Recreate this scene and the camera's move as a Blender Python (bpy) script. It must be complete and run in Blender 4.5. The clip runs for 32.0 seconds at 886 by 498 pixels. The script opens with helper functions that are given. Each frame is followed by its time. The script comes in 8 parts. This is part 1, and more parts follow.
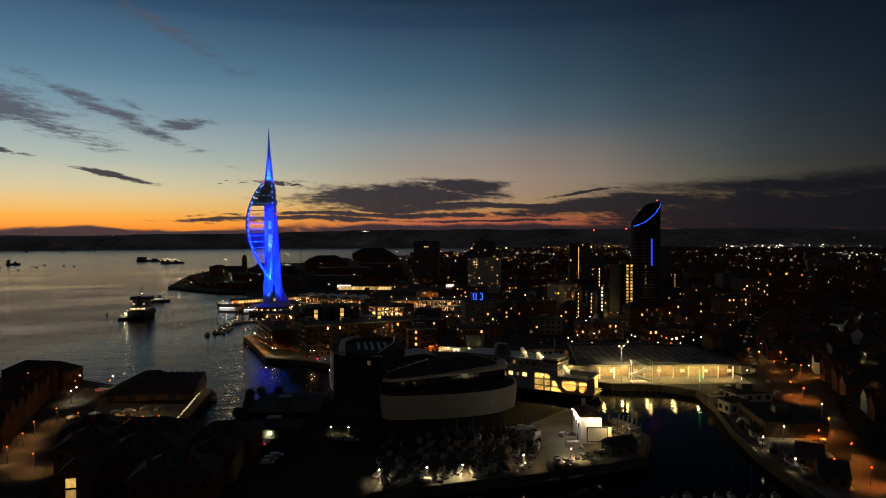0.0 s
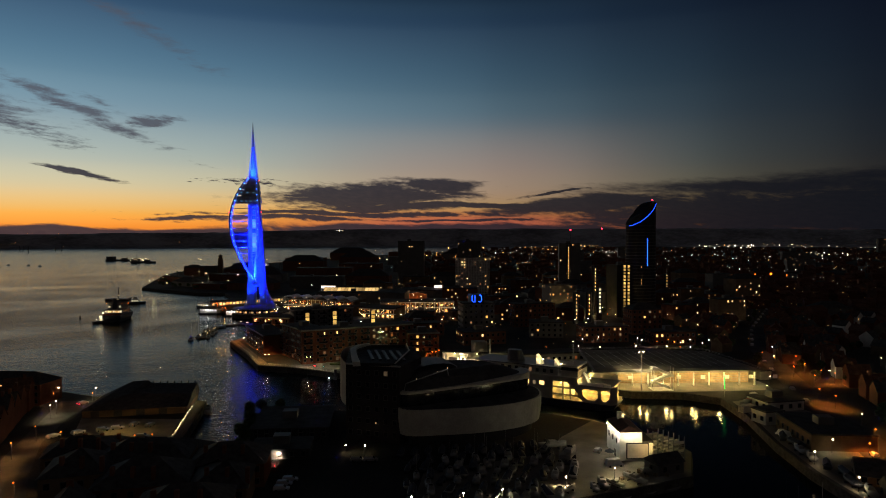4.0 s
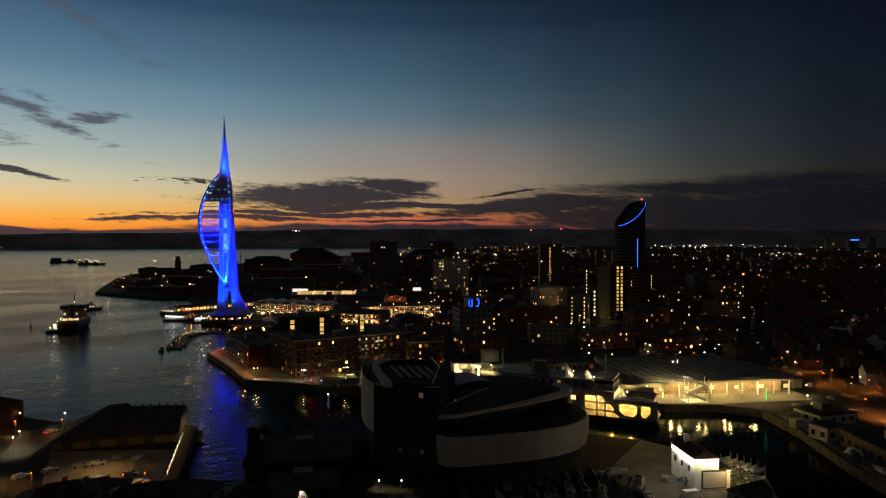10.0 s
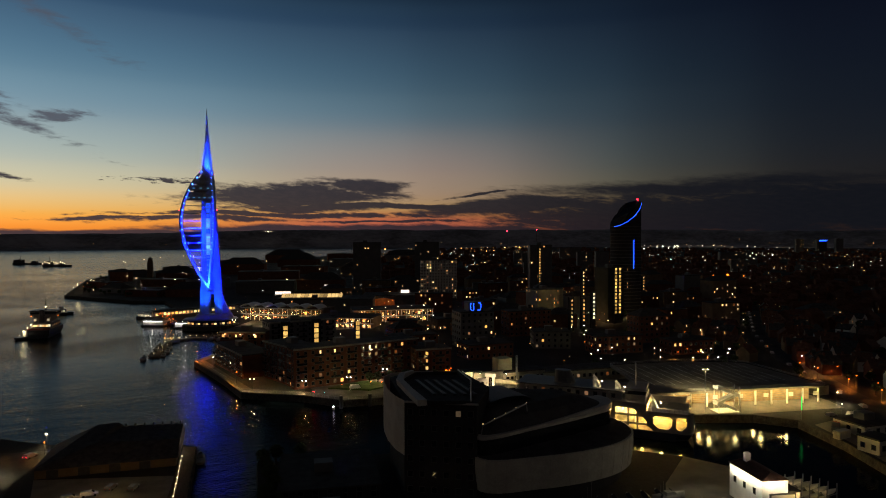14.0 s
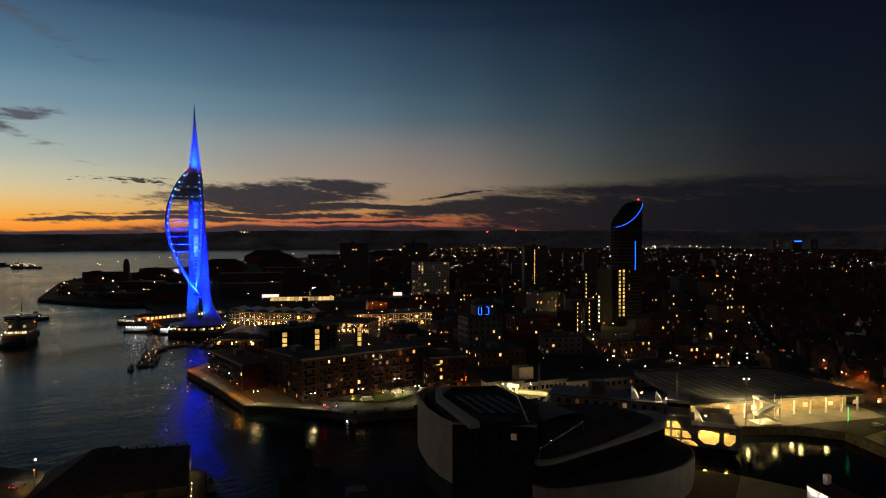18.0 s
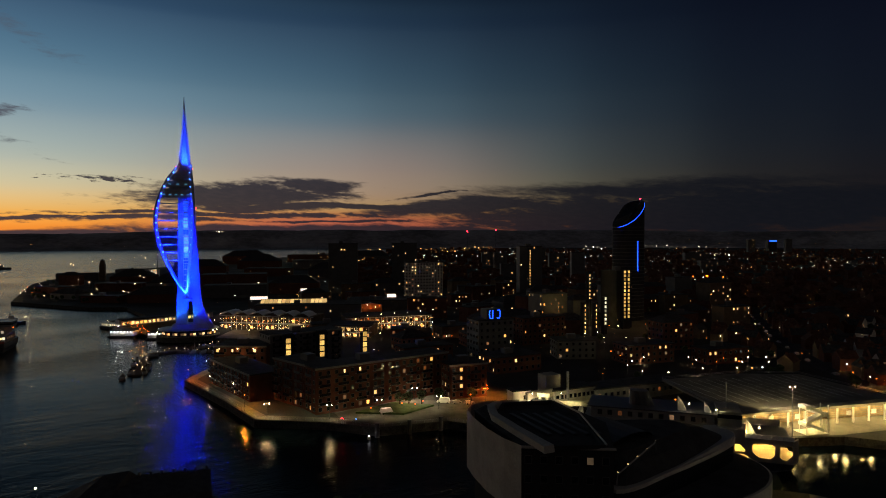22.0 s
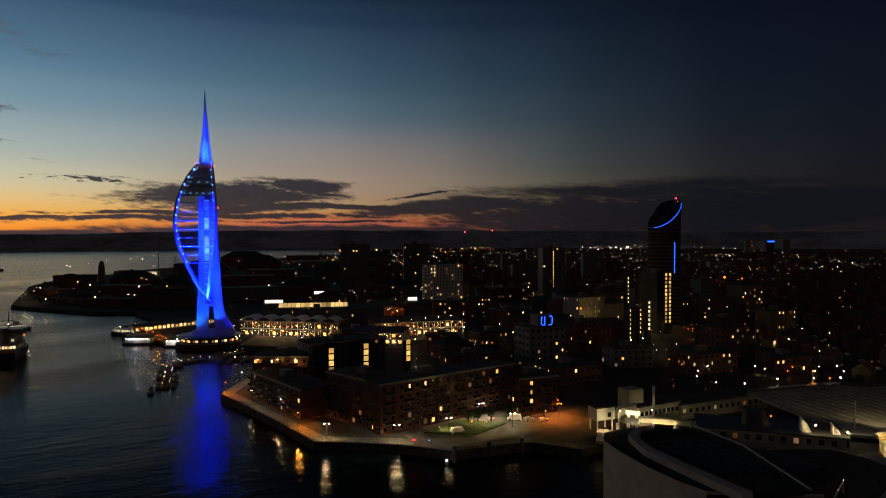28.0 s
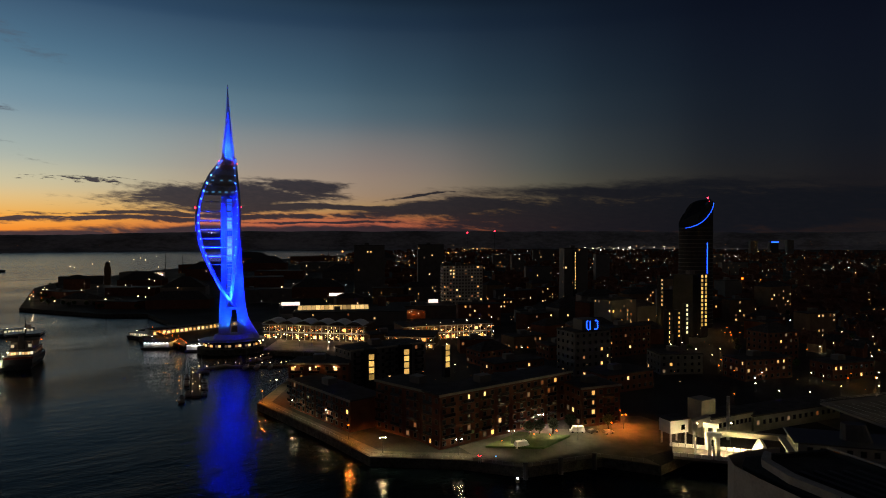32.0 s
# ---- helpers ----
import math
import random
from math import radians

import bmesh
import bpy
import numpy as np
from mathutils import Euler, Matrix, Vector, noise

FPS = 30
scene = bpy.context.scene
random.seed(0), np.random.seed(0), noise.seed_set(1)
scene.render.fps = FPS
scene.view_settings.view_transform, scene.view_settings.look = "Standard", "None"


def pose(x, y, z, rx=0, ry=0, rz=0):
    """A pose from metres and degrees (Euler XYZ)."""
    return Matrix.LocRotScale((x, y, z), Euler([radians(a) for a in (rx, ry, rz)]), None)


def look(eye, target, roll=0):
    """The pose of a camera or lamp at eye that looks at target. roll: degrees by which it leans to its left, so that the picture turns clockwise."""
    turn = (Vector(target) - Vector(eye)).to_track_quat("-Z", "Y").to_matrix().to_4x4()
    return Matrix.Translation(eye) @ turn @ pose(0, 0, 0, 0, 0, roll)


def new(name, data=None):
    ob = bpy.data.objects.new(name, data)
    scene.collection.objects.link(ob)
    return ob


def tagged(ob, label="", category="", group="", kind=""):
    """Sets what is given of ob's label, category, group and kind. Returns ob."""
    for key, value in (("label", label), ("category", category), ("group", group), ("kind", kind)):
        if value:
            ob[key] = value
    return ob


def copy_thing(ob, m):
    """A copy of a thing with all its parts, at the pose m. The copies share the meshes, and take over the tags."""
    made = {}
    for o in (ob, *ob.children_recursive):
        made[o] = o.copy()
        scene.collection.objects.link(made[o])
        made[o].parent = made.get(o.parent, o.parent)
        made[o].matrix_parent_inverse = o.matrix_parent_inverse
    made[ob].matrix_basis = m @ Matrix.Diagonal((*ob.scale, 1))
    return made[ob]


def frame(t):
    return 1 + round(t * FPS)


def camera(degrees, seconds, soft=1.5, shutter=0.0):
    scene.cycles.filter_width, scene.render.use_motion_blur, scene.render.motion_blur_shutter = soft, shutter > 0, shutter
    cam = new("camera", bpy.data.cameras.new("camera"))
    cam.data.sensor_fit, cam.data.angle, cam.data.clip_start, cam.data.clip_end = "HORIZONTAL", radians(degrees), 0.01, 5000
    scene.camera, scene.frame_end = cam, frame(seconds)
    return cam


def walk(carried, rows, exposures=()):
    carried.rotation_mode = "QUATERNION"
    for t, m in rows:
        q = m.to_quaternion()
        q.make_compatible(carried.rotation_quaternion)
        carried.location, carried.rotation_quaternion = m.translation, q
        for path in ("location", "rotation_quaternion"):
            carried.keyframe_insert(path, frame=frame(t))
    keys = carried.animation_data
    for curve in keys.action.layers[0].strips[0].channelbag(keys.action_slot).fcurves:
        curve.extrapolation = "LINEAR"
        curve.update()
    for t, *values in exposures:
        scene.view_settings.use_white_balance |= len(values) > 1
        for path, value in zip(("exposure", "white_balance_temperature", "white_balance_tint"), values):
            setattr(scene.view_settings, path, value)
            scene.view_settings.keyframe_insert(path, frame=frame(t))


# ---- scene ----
cam = camera(69.5, 32.0, soft=1.0)

PATH = [
    (0, (167.279, -580.732, 70.654), (167.25, -578.733, 70.616), -0.2),
    (0.5, (165.27, -578.421, 70.7), (165.25, -576.422, 70.662), -0.1),
    (1, (163.239, -576.116, 70.741), (163.229, -574.116, 70.702), -0.1),
    (1.5, (161.162, -573.827, 70.766), (161.163, -571.827, 70.727), -0.1),
    (2, (159.038, -571.619, 70.776), (159.05, -569.619, 70.736), -0.1),
    (2.5, (156.898, -569.412, 70.79), (156.92, -567.412, 70.75), -0.1),
    (3, (154.759, -567.203, 70.792), (154.794, -565.204, 70.753), -0.1),
    (3.5, (152.654, -564.955, 70.797), (152.699, -562.956, 70.757), -0.1),
    (5.5, (144.36, -555.807, 70.83), (144.449, -553.809, 70.791), -0.1),
    (6, (142.316, -553.425, 70.813), (142.417, -551.428, 70.774), -0.2),
    (6.5, (140.307, -550.992, 70.814), (140.42, -548.996, 70.776), -0.2),
    (7, (138.283, -548.613, 70.818), (138.407, -546.617, 70.78), -0.1),
    (7.5, (136.212, -546.232, 70.831), (136.347, -544.237, 70.791), -0.1),
    (8, (134.127, -543.85, 70.846), (134.274, -541.856, 70.807), -0.2),
    (8.5, (132.04, -541.491, 70.863), (132.2, -539.498, 70.823), -0.1),
    (9, (129.999, -539.118, 70.875), (130.171, -537.126, 70.837), -0.1),
    (9.5, (128.055, -536.691, 70.886), (128.238, -534.699, 70.847), -0.1),
    (10, (126.121, -534.225, 70.892), (126.316, -532.235, 70.853), -0.1),
    (10.5, (124.157, -531.746, 70.901), (124.364, -529.758, 70.862), -0.1),
    (11, (122.152, -529.254, 70.908), (122.372, -527.267, 70.869), -0.1),
    (11.5, (120.144, -526.781, 70.918), (120.376, -524.795, 70.879), -0.1),
    (12, (118.179, -524.307, 70.941), (118.422, -522.322, 70.902), -0.1),
    (12.5, (116.29, -521.826, 70.974), (116.543, -519.843, 70.935), -0.1),
    (13, (114.45, -519.344, 71.009), (114.714, -517.362, 70.971), -0.2),
    (13.5, (112.603, -516.843, 71.01), (112.876, -514.862, 70.973), -0.2),
    (14, (110.77, -514.316, 71.007), (111.052, -512.336, 70.97), -0.1),
    (14.5, (108.943, -511.766, 71.021), (109.234, -509.787, 70.984), -0.1),
    (16.5, (101.417, -501.528, 71.199), (101.746, -499.555, 71.164), -0.1),
    (17, (99.544, -498.981, 71.221), (99.882, -497.01, 71.185), -0.0),
    (17.5, (97.694, -496.457, 71.244), (98.041, -494.488, 71.209), -0.1),
    (18, (95.861, -494.007, 71.274), (96.217, -492.039, 71.239), -0.1),
    (19, (92.173, -489.27, 71.374), (92.548, -487.306, 71.338), -0.1),
    (21, (84.231, -479.525, 71.644), (84.641, -477.567, 71.608), -0.1),
    (23, (75.817, -469.826, 71.866), (76.266, -467.877, 71.831), 0.0),
    (24, (71.654, -464.909, 71.956), (72.111, -462.962, 71.925), 0.1),
    (25, (67.574, -459.989, 72.035), (68.032, -458.043, 72.0), -0.1),
    (27.5, (57.282, -447.846, 72.221), (57.742, -445.9, 72.189), 0.0),
    (28, (55.173, -445.425, 72.225), (55.634, -443.479, 72.19), -0.1),
    (30, (46.405, -435.639, 72.29), (46.87, -433.695, 72.256), -0.1),
    (32, (37.563, -426.09, 72.223), (38.031, -424.146, 72.19), -0.1),
]
walk(cam, [(t, look(eye, target, roll)) for t, eye, target, roll in PATH])

# ---- world: dusk sky, afterglow low in the west ----
GLOW_AZ = radians(-44)


class Nodes:
    """Short hand for building node trees."""

    def __init__(self, tree):
        self.t = tree
        tree.nodes.clear()

    def n(self, kind, **props):
        node = self.t.nodes.new(kind)
        for key, value in props.items():
            if key == "op":
                node.operation = value
            elif key == "blend":
                node.blend_type = value
        return node

    def put(self, socket, value):
        if isinstance(value, bpy.types.NodeSocket):
            self.t.links.new(value, socket)
        else:
            socket.default_value = value

    def math(self, op, a, b=0.0, c=0.0, clamp=False):
        node = self.n("ShaderNodeMath", op=op)
        node.use_clamp = clamp
        for s, v in zip(node.inputs, (a, b, c)):
            self.put(s, v)
        return node.outputs[0]

    def mix(self, f, a, b, blend="MIX"):
        node = self.t.nodes.new("ShaderNodeMix")
        node.data_type, node.blend_type = "RGBA", blend
        self.put(node.inputs[0], f)
        for s, v in ((node.inputs[6], a), (node.inputs[7], b)):
            self.put(s, (*v, 1) if isinstance(v, tuple) and len(v) == 3 else v)
        return node.outputs[2]

    def ramp(self, f, stops, ease="CARDINAL"):
        node = self.t.nodes.new("ShaderNodeValToRGB")
        node.color_ramp.interpolation = ease
        e = node.color_ramp.elements
        while len(e) < len(stops):
            e.new(0.5)
        for el, (p, c) in zip(e, stops):
            el.position = p
            el.color = (*c, 1) if isinstance(c, tuple) else (c, c, c, 1)
        self.put(node.inputs[0], f)
        return node.outputs[0]

    def smooth(self, v, lo, hi):
        node = self.t.nodes.new("ShaderNodeMapRange")
        node.interpolation_type = "SMOOTHSTEP"
        self.put(node.inputs[0], v)
        node.inputs[1].default_value, node.inputs[2].default_value = lo, hi
        return node.outputs[0]

    def noise(self, vec, scale, detail=4.0, rough=0.55):
        node = self.t.nodes.new("ShaderNodeTexNoise")
        if vec is not None:
            self.put(node.inputs["Vector"], vec)
        node.inputs["Scale"].default_value = scale
        node.inputs["Detail"].default_value = detail
        node.inputs["Roughness"].default_value = rough
        return node.outputs[0]

    def xyz(self, a, b, c):
        node = self.t.nodes.new("ShaderNodeCombineXYZ")
        for s, v in zip(node.inputs, (a, b, c)):
            self.put(s, v)
        return node.outputs[0]


world = bpy.data.worlds.new("dusk_sky")
scene.world = world
world.use_nodes = True
W = Nodes(world.node_tree)
sep = W.n("ShaderNodeSeparateXYZ")
W.put(sep.inputs[0], W.n("ShaderNodeTexCoord").outputs["Generated"])
dx, dy, dz = sep.outputs
flat = W.math("SQRT", W.math("ADD", W.math("MULTIPLY", dx, dx), W.math("MULTIPLY", dy, dy)))
az = W.math("ARCTAN2", dx, dy)
el = W.math("DIVIDE", dz, W.math("MAXIMUM", flat, 0.02))
# elevation (tangent) 0..1 for the ramps
up = W.math("MULTIPLY", el, 1.6, clamp=True)
glow_side = W.ramp(up, [(0.0, (0.80, 0.22, 0.035)), (0.03, (0.97, 0.33, 0.045)), (0.06, (0.88, 0.46, 0.115)), (0.107, (0.69, 0.55, 0.31)), (0.168, (0.46, 0.485, 0.405)), (0.265, (0.245, 0.340, 0.385)),
                        (0.36, (0.119, 0.222, 0.305)), (0.51, (0.046, 0.100, 0.172)), (0.575, (0.026, 0.062, 0.112)), (0.63, (0.012, 0.028, 0.050)), (0.72, (0.0045, 0.008, 0.015)), (1.0, (0.003, 0.0045, 0.008))])
far_side = W.ramp(up, [(0.0, (0.0115, 0.0085, 0.0092)), (0.10, (0.0098, 0.0086, 0.0102)), (0.22, (0.0062, 0.0080, 0.0130)), (0.5, (0.0032, 0.0046, 0.0105)), (1.0, (0.0012, 0.0016, 0.003))])
turn_from_glow = W.math("ABSOLUTE", W.math("SUBTRACT", az, GLOW_AZ))
side = W.ramp(W.math("DIVIDE", turn_from_glow, 1.7, clamp=True), [(0.0, 0.0), (0.195, 0.05), (0.35, 0.25), (0.50, 0.53), (0.60, 0.735), (0.70, 0.882), (0.80, 0.968), (0.90, 0.995), (1.0, 1.0)])
sky = W.mix(side, glow_side, far_side)
# afterglow turns from orange to rose away from the sunset
rose = W.math("MULTIPLY", W.smooth(turn_from_glow, 0.42, 0.78), W.math("SUBTRACT", 1.0, W.smooth(turn_from_glow, 0.85, 1.20)))
low = W.math("SUBTRACT", 1.0, W.smooth(el, 0.022, 0.050))
sky = W.mix(W.math("MULTIPLY", W.math("MULTIPLY", rose, low), 0.80), sky, (0.40, 0.085, 0.062))
band = W.math("MULTIPLY", W.smooth(el, 0.03, 0.07), W.math("SUBTRACT", 1.0, W.smooth(el, 0.09, 0.20)))
sky = W.mix(W.math("MULTIPLY", W.math("MULTIPLY", rose, band), 0.38), sky, (0.36, 0.190, 0.155))
# glow of the town's own lamps, low in the sky away from the sunset
town = W.ramp(W.math("DIVIDE", turn_from_glow, 3.2, clamp=True), [(0.0, 0.0), (0.50, 0.0), (0.62, 1.0), (1.0, 1.0)])
town_col = W.ramp(up, [(0.0, (0.078, 0.060, 0.047)), (0.3, (0.046, 0.038, 0.034)), (1.0, (0.024, 0.022, 0.023))])
sky = W.mix(town, sky, town_col)
# clouds: long dark banks low over the horizon, wisps higher up
warp = W.noise(W.xyz(W.math("MULTIPLY", az, 7.0), W.math("MULTIPLY", el, 26.0), 4.0), 1.0, 2.0, 0.5)
eln = W.math("ADD", el, W.math("MULTIPLY", W.math("SUBTRACT", warp, 0.5), 0.022))
shape = W.noise(W.xyz(W.math("MULTIPLY", az, 13.0), W.math("ADD", W.math("MULTIPLY", eln, 78.0), W.math("MULTIPLY", az, 5.0)), 0.0), 1.0, 8.0, 0.62)
fine = W.noise(W.xyz(W.math("MULTIPLY", az, 62.0), W.math("ADD", W.math("MULTIPLY", eln, 260.0), W.math("MULTIPLY", az, 22.0)), 3.0), 1.0, 5.0, 0.65)


def bank(az_deg, elev, half_width, half_height, lean=0.0, cut=0.5, rough=2.0, soft=0.22):
    """One cloud bank: an oval in bearing and height, its edge broken up by noise."""
    a = W.math("SUBTRACT", az, radians(az_deg))
    u = W.math("DIVIDE", a, radians(half_width))
    v = W.math("DIVIDE", W.math("SUBTRACT", W.math("SUBTRACT", eln, elev), W.math("MULTIPLY", a, lean)), half_height)
    r = W.math("SQRT", W.math("ADD", W.math("MULTIPLY", u, u), W.math("MULTIPLY", v, v)))
    body = W.math("ADD", W.math("MULTIPLY", W.math("SUBTRACT", shape, 0.5), rough), W.math("SUBTRACT", 1.0, r))
    body = W.math("ADD", body, W.math("MULTIPLY", W.math("SUBTRACT", fine, 0.5), rough * 0.55))
    return W.smooth(body, cut - soft, cut + soft * 1.3)


BANKS = [(-5.0, 0.064, 10.5, 0.022, 0.03, 0.10, 1.5), (1.2, 0.079, 4.6, 0.010, 0.02, 0.12, 1.4), (-2.0, 0.047, 12.0, 0.009, 0.02, 0.18, 1.6), (4.0, 0.049, 9.0, 0.007, 0.0, 0.1, 1.6), (-12.0, 0.026, 11.0, 0.0055, 0.0, 0.25, 2.0), (3.0, 0.025, 13.0, 0.004, 0.0, 0.35, 2.2), (-5.0, 0.035, 17.0, 0.0050, 0.0, 0.22, 2.4),
         (32.0, 0.034, 27.0, 0.046, 0.03, 0.16, 1.2), (14.0, 0.048, 10.0, 0.017, 0.07, 0.12, 1.1), (29.0, 0.072, 18.0, 0.015, 0.02, 0.20, 1.2, 0.4), (12.0, 0.068, 5.0, 0.003, 0.09, 0.35, 2.2), (-24.0, 0.004, 22.0, 0.010, 0.0, 0.12, 0.7), (2.0, 0.009, 24.0, 0.012, 0.0, 0.12, 0.9),
         (-37.5, 0.190, 8.0, 0.026, -0.24, 0.30, 2.6, 0.42), (-35.5, 0.168, 7.0, 0.018, -0.30, 0.25, 2.6, 0.36), (-28.0, 0.172, 8.5, 0.012, -0.42, 0.45, 2.8, 0.45), (-22.5, 0.163, 3.0, 0.010, 0.12, 0.45, 3.0, 0.4), (-26.5, 0.182, 2.6, 0.012, -0.5, 0.75, 2.6, 0.5),
         (-28.0, 0.085, 5.2, 0.006, -0.16, 0.42, 2.6), (-37.0, 0.120, 5.0, 0.006, -0.2, 0.45, 2.8), (-15.5, 0.080, 8.0, 0.013, -0.03, 0.90, 4.4, 0.16), (-20.0, 0.028, 8.0, 0.004, 0.0, 0.40, 2.4), (-24.0, 0.30, 10.0, 0.020, -0.5, 0.80, 2.4, 0.6),
         (-70.0, 0.16, 22.0, 0.05, 0.0, 0.5, 2.2)]
cover = 0.0
for b in BANKS:
    cover = W.math("MAXIMUM", cover, bank(*b))
cloud_col = W.mix(side, W.mix(W.smooth(el, 0.07, 0.17), (0.030, 0.028, 0.040), (0.080, 0.088, 0.115)), (0.005, 0.006, 0.009))
cloud_col = W.mix(W.math("MULTIPLY", W.smooth(fine, 0.35, 0.75), 0.30), cloud_col, W.mix(side, (0.085, 0.060, 0.062), (0.009, 0.009, 0.012)))
sky = W.mix(W.math("MULTIPLY", cover, W.math("SUBTRACT", 0.96, W.math("MULTIPLY", W.smooth(el, 0.10, 0.30), 0.25))), sky, cloud_col)
bg = W.n("ShaderNodeBackground")
W.put(bg.inputs["Color"], sky)
bg.inputs["Strength"].default_value = 1.08
W.put(W.n("ShaderNodeOutputWorld").inputs["Surface"], bg.outputs[0])
# the last light of the set sun, very weak and wide
dusk = new("afterglow_sun", bpy.data.lights.new("afterglow_sun", "SUN"))
dusk.data.energy, dusk.data.angle, dusk.data.color = 0.008, radians(25), (1.0, 0.62, 0.35)
dusk.matrix_world = look((-300, 300, 60), (0, 0, 5))


# ---- materials ----
def surface(name, color, rough=0.8, metal=0.0, scale=0.4, vary=0.35, bump=0.2, grain=6.0, per_object=0.0):
    """A weathered surface: large stains, fine grain and a little relief, at real size."""
    m = bpy.data.materials.new(name)
    m.use_nodes = True
    g = Nodes(m.node_tree)
    pos = g.n("ShaderNodeNewGeometry").outputs["Position"]
    big = g.noise(pos, scale, 4.0)
    small = g.noise(pos, grain, 3.0)
    f = g.math("ADD", g.math("MULTIPLY", big, 0.65), g.math("MULTIPLY", small, 0.35))
    lo = tuple(c * (1 - vary) for c in color)
    hi = tuple(min(1.0, c * (1 + vary)) for c in color)
    col = g.mix(g.smooth(f, 0.3, 0.7), lo, hi)
    if per_object:
        rnd = g.n("ShaderNodeObjectInfo").outputs["Random"]
        col = g.mix(per_object, col, g.mix(rnd, tuple(c * 0.4 for c in color), tuple(min(1.0, c * 1.6) for c in color)))
    p = g.n("ShaderNodeBsdfPrincipled")
    g.put(p.inputs["Base Color"], col)
    p.inputs["Metallic"].default_value = metal
    p.inputs["Specular IOR Level"].default_value = 0.5 if rough < 0.75 else 0.12
    g.put(p.inputs["Roughness"], g.math("ADD", rough - 0.1, g.math("MULTIPLY", small, 0.2), clamp=True))
    if bump:
        b = g.n("ShaderNodeBump")
        b.inputs["Strength"].default_value = bump
        b.inputs["Distance"].default_value = 0.05
        g.put(b.inputs["Height"], f)
        g.put(p.inputs["Normal"], b.outputs[0])
    g.put(g.n("ShaderNodeOutputMaterial").inputs["Surface"], p.outputs[0])
    return m


def glow(name, color, strength, vary=0.0, color2=None, power=2.0):
    """A lit lamp or pane; brightness and tint differ from object to object (or piece to piece)."""
    m = bpy.data.materials.new(name)
    m.use_nodes = True
    g = Nodes(m.node_tree)
    e = g.n("ShaderNodeEmission")
    g.put(e.inputs["Color"], (*color, 1))
    g.put(e.inputs["Strength"], strength)
    if vary:
        a = g.n("ShaderNodeObjectInfo").outputs["Random"]
        b = g.n("ShaderNodeNewGeometry").outputs["Random Per Island"]
        r = g.math("FRACT", g.math("ADD", a, b))
        g.put(e.inputs["Strength"], g.math("MULTIPLY", strength, g.math("ADD", 1 - vary, g.math("MULTIPLY", g.math("POWER", r, power), 2 * vary))))
        if color2:
            g.put(e.inputs["Color"], g.mix(g.math("FRACT", g.math("MULTIPLY", r, 7.3)), color, color2))
    g.put(g.n("ShaderNodeOutputMaterial").inputs["Surface"], e.outputs[0])
    return m


def lit_pane(name, color, strength, color2):
    """A window with a lit room behind it: uneven light from curtains and furniture, some panes brighter than others."""
    m = bpy.data.materials.new(name)
    m.use_nodes = True
    g = Nodes(m.node_tree)
    pos = g.n("ShaderNodeNewGeometry").outputs["Position"]
    r = g.n("ShaderNodeObjectInfo").outputs["Random"]
    inner = g.noise(pos, 1.1, 2.0)
    e = g.n("ShaderNodeEmission")
    g.put(e.inputs["Color"], g.mix(r, color, color2))
    lvl = g.math("MULTIPLY", g.math("ADD", 0.25, g.math("MULTIPLY", g.math("FRACT", g.math("MULTIPLY", r, 13.7)), 1.3)), g.math("ADD", 0.35, g.math("MULTIPLY", inner, 1.3)))
    g.put(e.inputs["Strength"], g.math("MULTIPLY", lvl, strength))
    g.put(g.n("ShaderNodeOutputMaterial").inputs["Surface"], e.outputs[0])
    return m


def water_material():
    m = bpy.data.materials.new("harbour_water")
    m.use_nodes = True
    g = Nodes(m.node_tree)
    pos = g.n("ShaderNodeNewGeometry").outputs["Position"]
    p = g.n("ShaderNodeBsdfPrincipled")
    p.inputs["Base Color"].default_value = (0.004, 0.007, 0.010, 1)
    p.inputs["IOR"].default_value = 1.08
    sp = g.n("ShaderNodeSeparateXYZ")
    g.put(sp.inputs[0], pos)
    x, y, _ = sp.outputs
    # wind waves run across the harbour, long-crested
    along = g.math("ADD", g.math("MULTIPLY", x, 0.94), g.math("MULTIPLY", y, 0.34))
    across = g.math("SUBTRACT", g.math("MULTIPLY", y, 0.94), g.math("MULTIPLY", x, 0.34))
    wind = g.noise(g.xyz(g.math("MULTIPLY", along, 0.38), across, 0.0), 0.26, 5.0, 0.62)
    chop = g.noise(pos, 0.9, 3.0, 0.6)
    swell = g.noise(g.xyz(g.math("MULTIPLY", along, 0.4), across, 5.0), 0.045, 2.0, 0.5)
    patch = g.smooth(g.noise(g.xyz(g.math("MULTIPLY", along, 0.35), across, 9.0), 0.010, 4.0, 0.6), 0.35, 0.65)
    wave = g.math("ADD", g.math("MULTIPLY", wind, 0.29), g.math("MULTIPLY", chop, 0.15))
    # calmer in the sheltered basin
    open_water = g.math("SUBTRACT", 1.0, g.math("MULTIPLY", g.smooth(x, 120.0, 190.0), 0.84))
    hgt = g.math("ADD", g.math("MULTIPLY", wave, g.math("ADD", 0.45, patch)), g.math("MULTIPLY", swell, 0.16))
    hgt = g.math("MULTIPLY", hgt, open_water)
    # wind-roughened out in the open harbour
    g.put(p.inputs["Roughness"], g.math("ADD", 0.03, g.math("MULTIPLY", g.smooth(y, -150.0, 1300.0), 0.14)))
    b = g.n("ShaderNodeBump")
    b.inputs["Strength"].default_value = 1.0
    b.inputs["Distance"].default_value = 1.0
    g.put(b.inputs["Height"], hgt)
    g.put(p.inputs["Normal"], b.outputs[0])
    g.put(g.n("ShaderNodeOutputMaterial").inputs["Surface"], p.outputs[0])
    return m


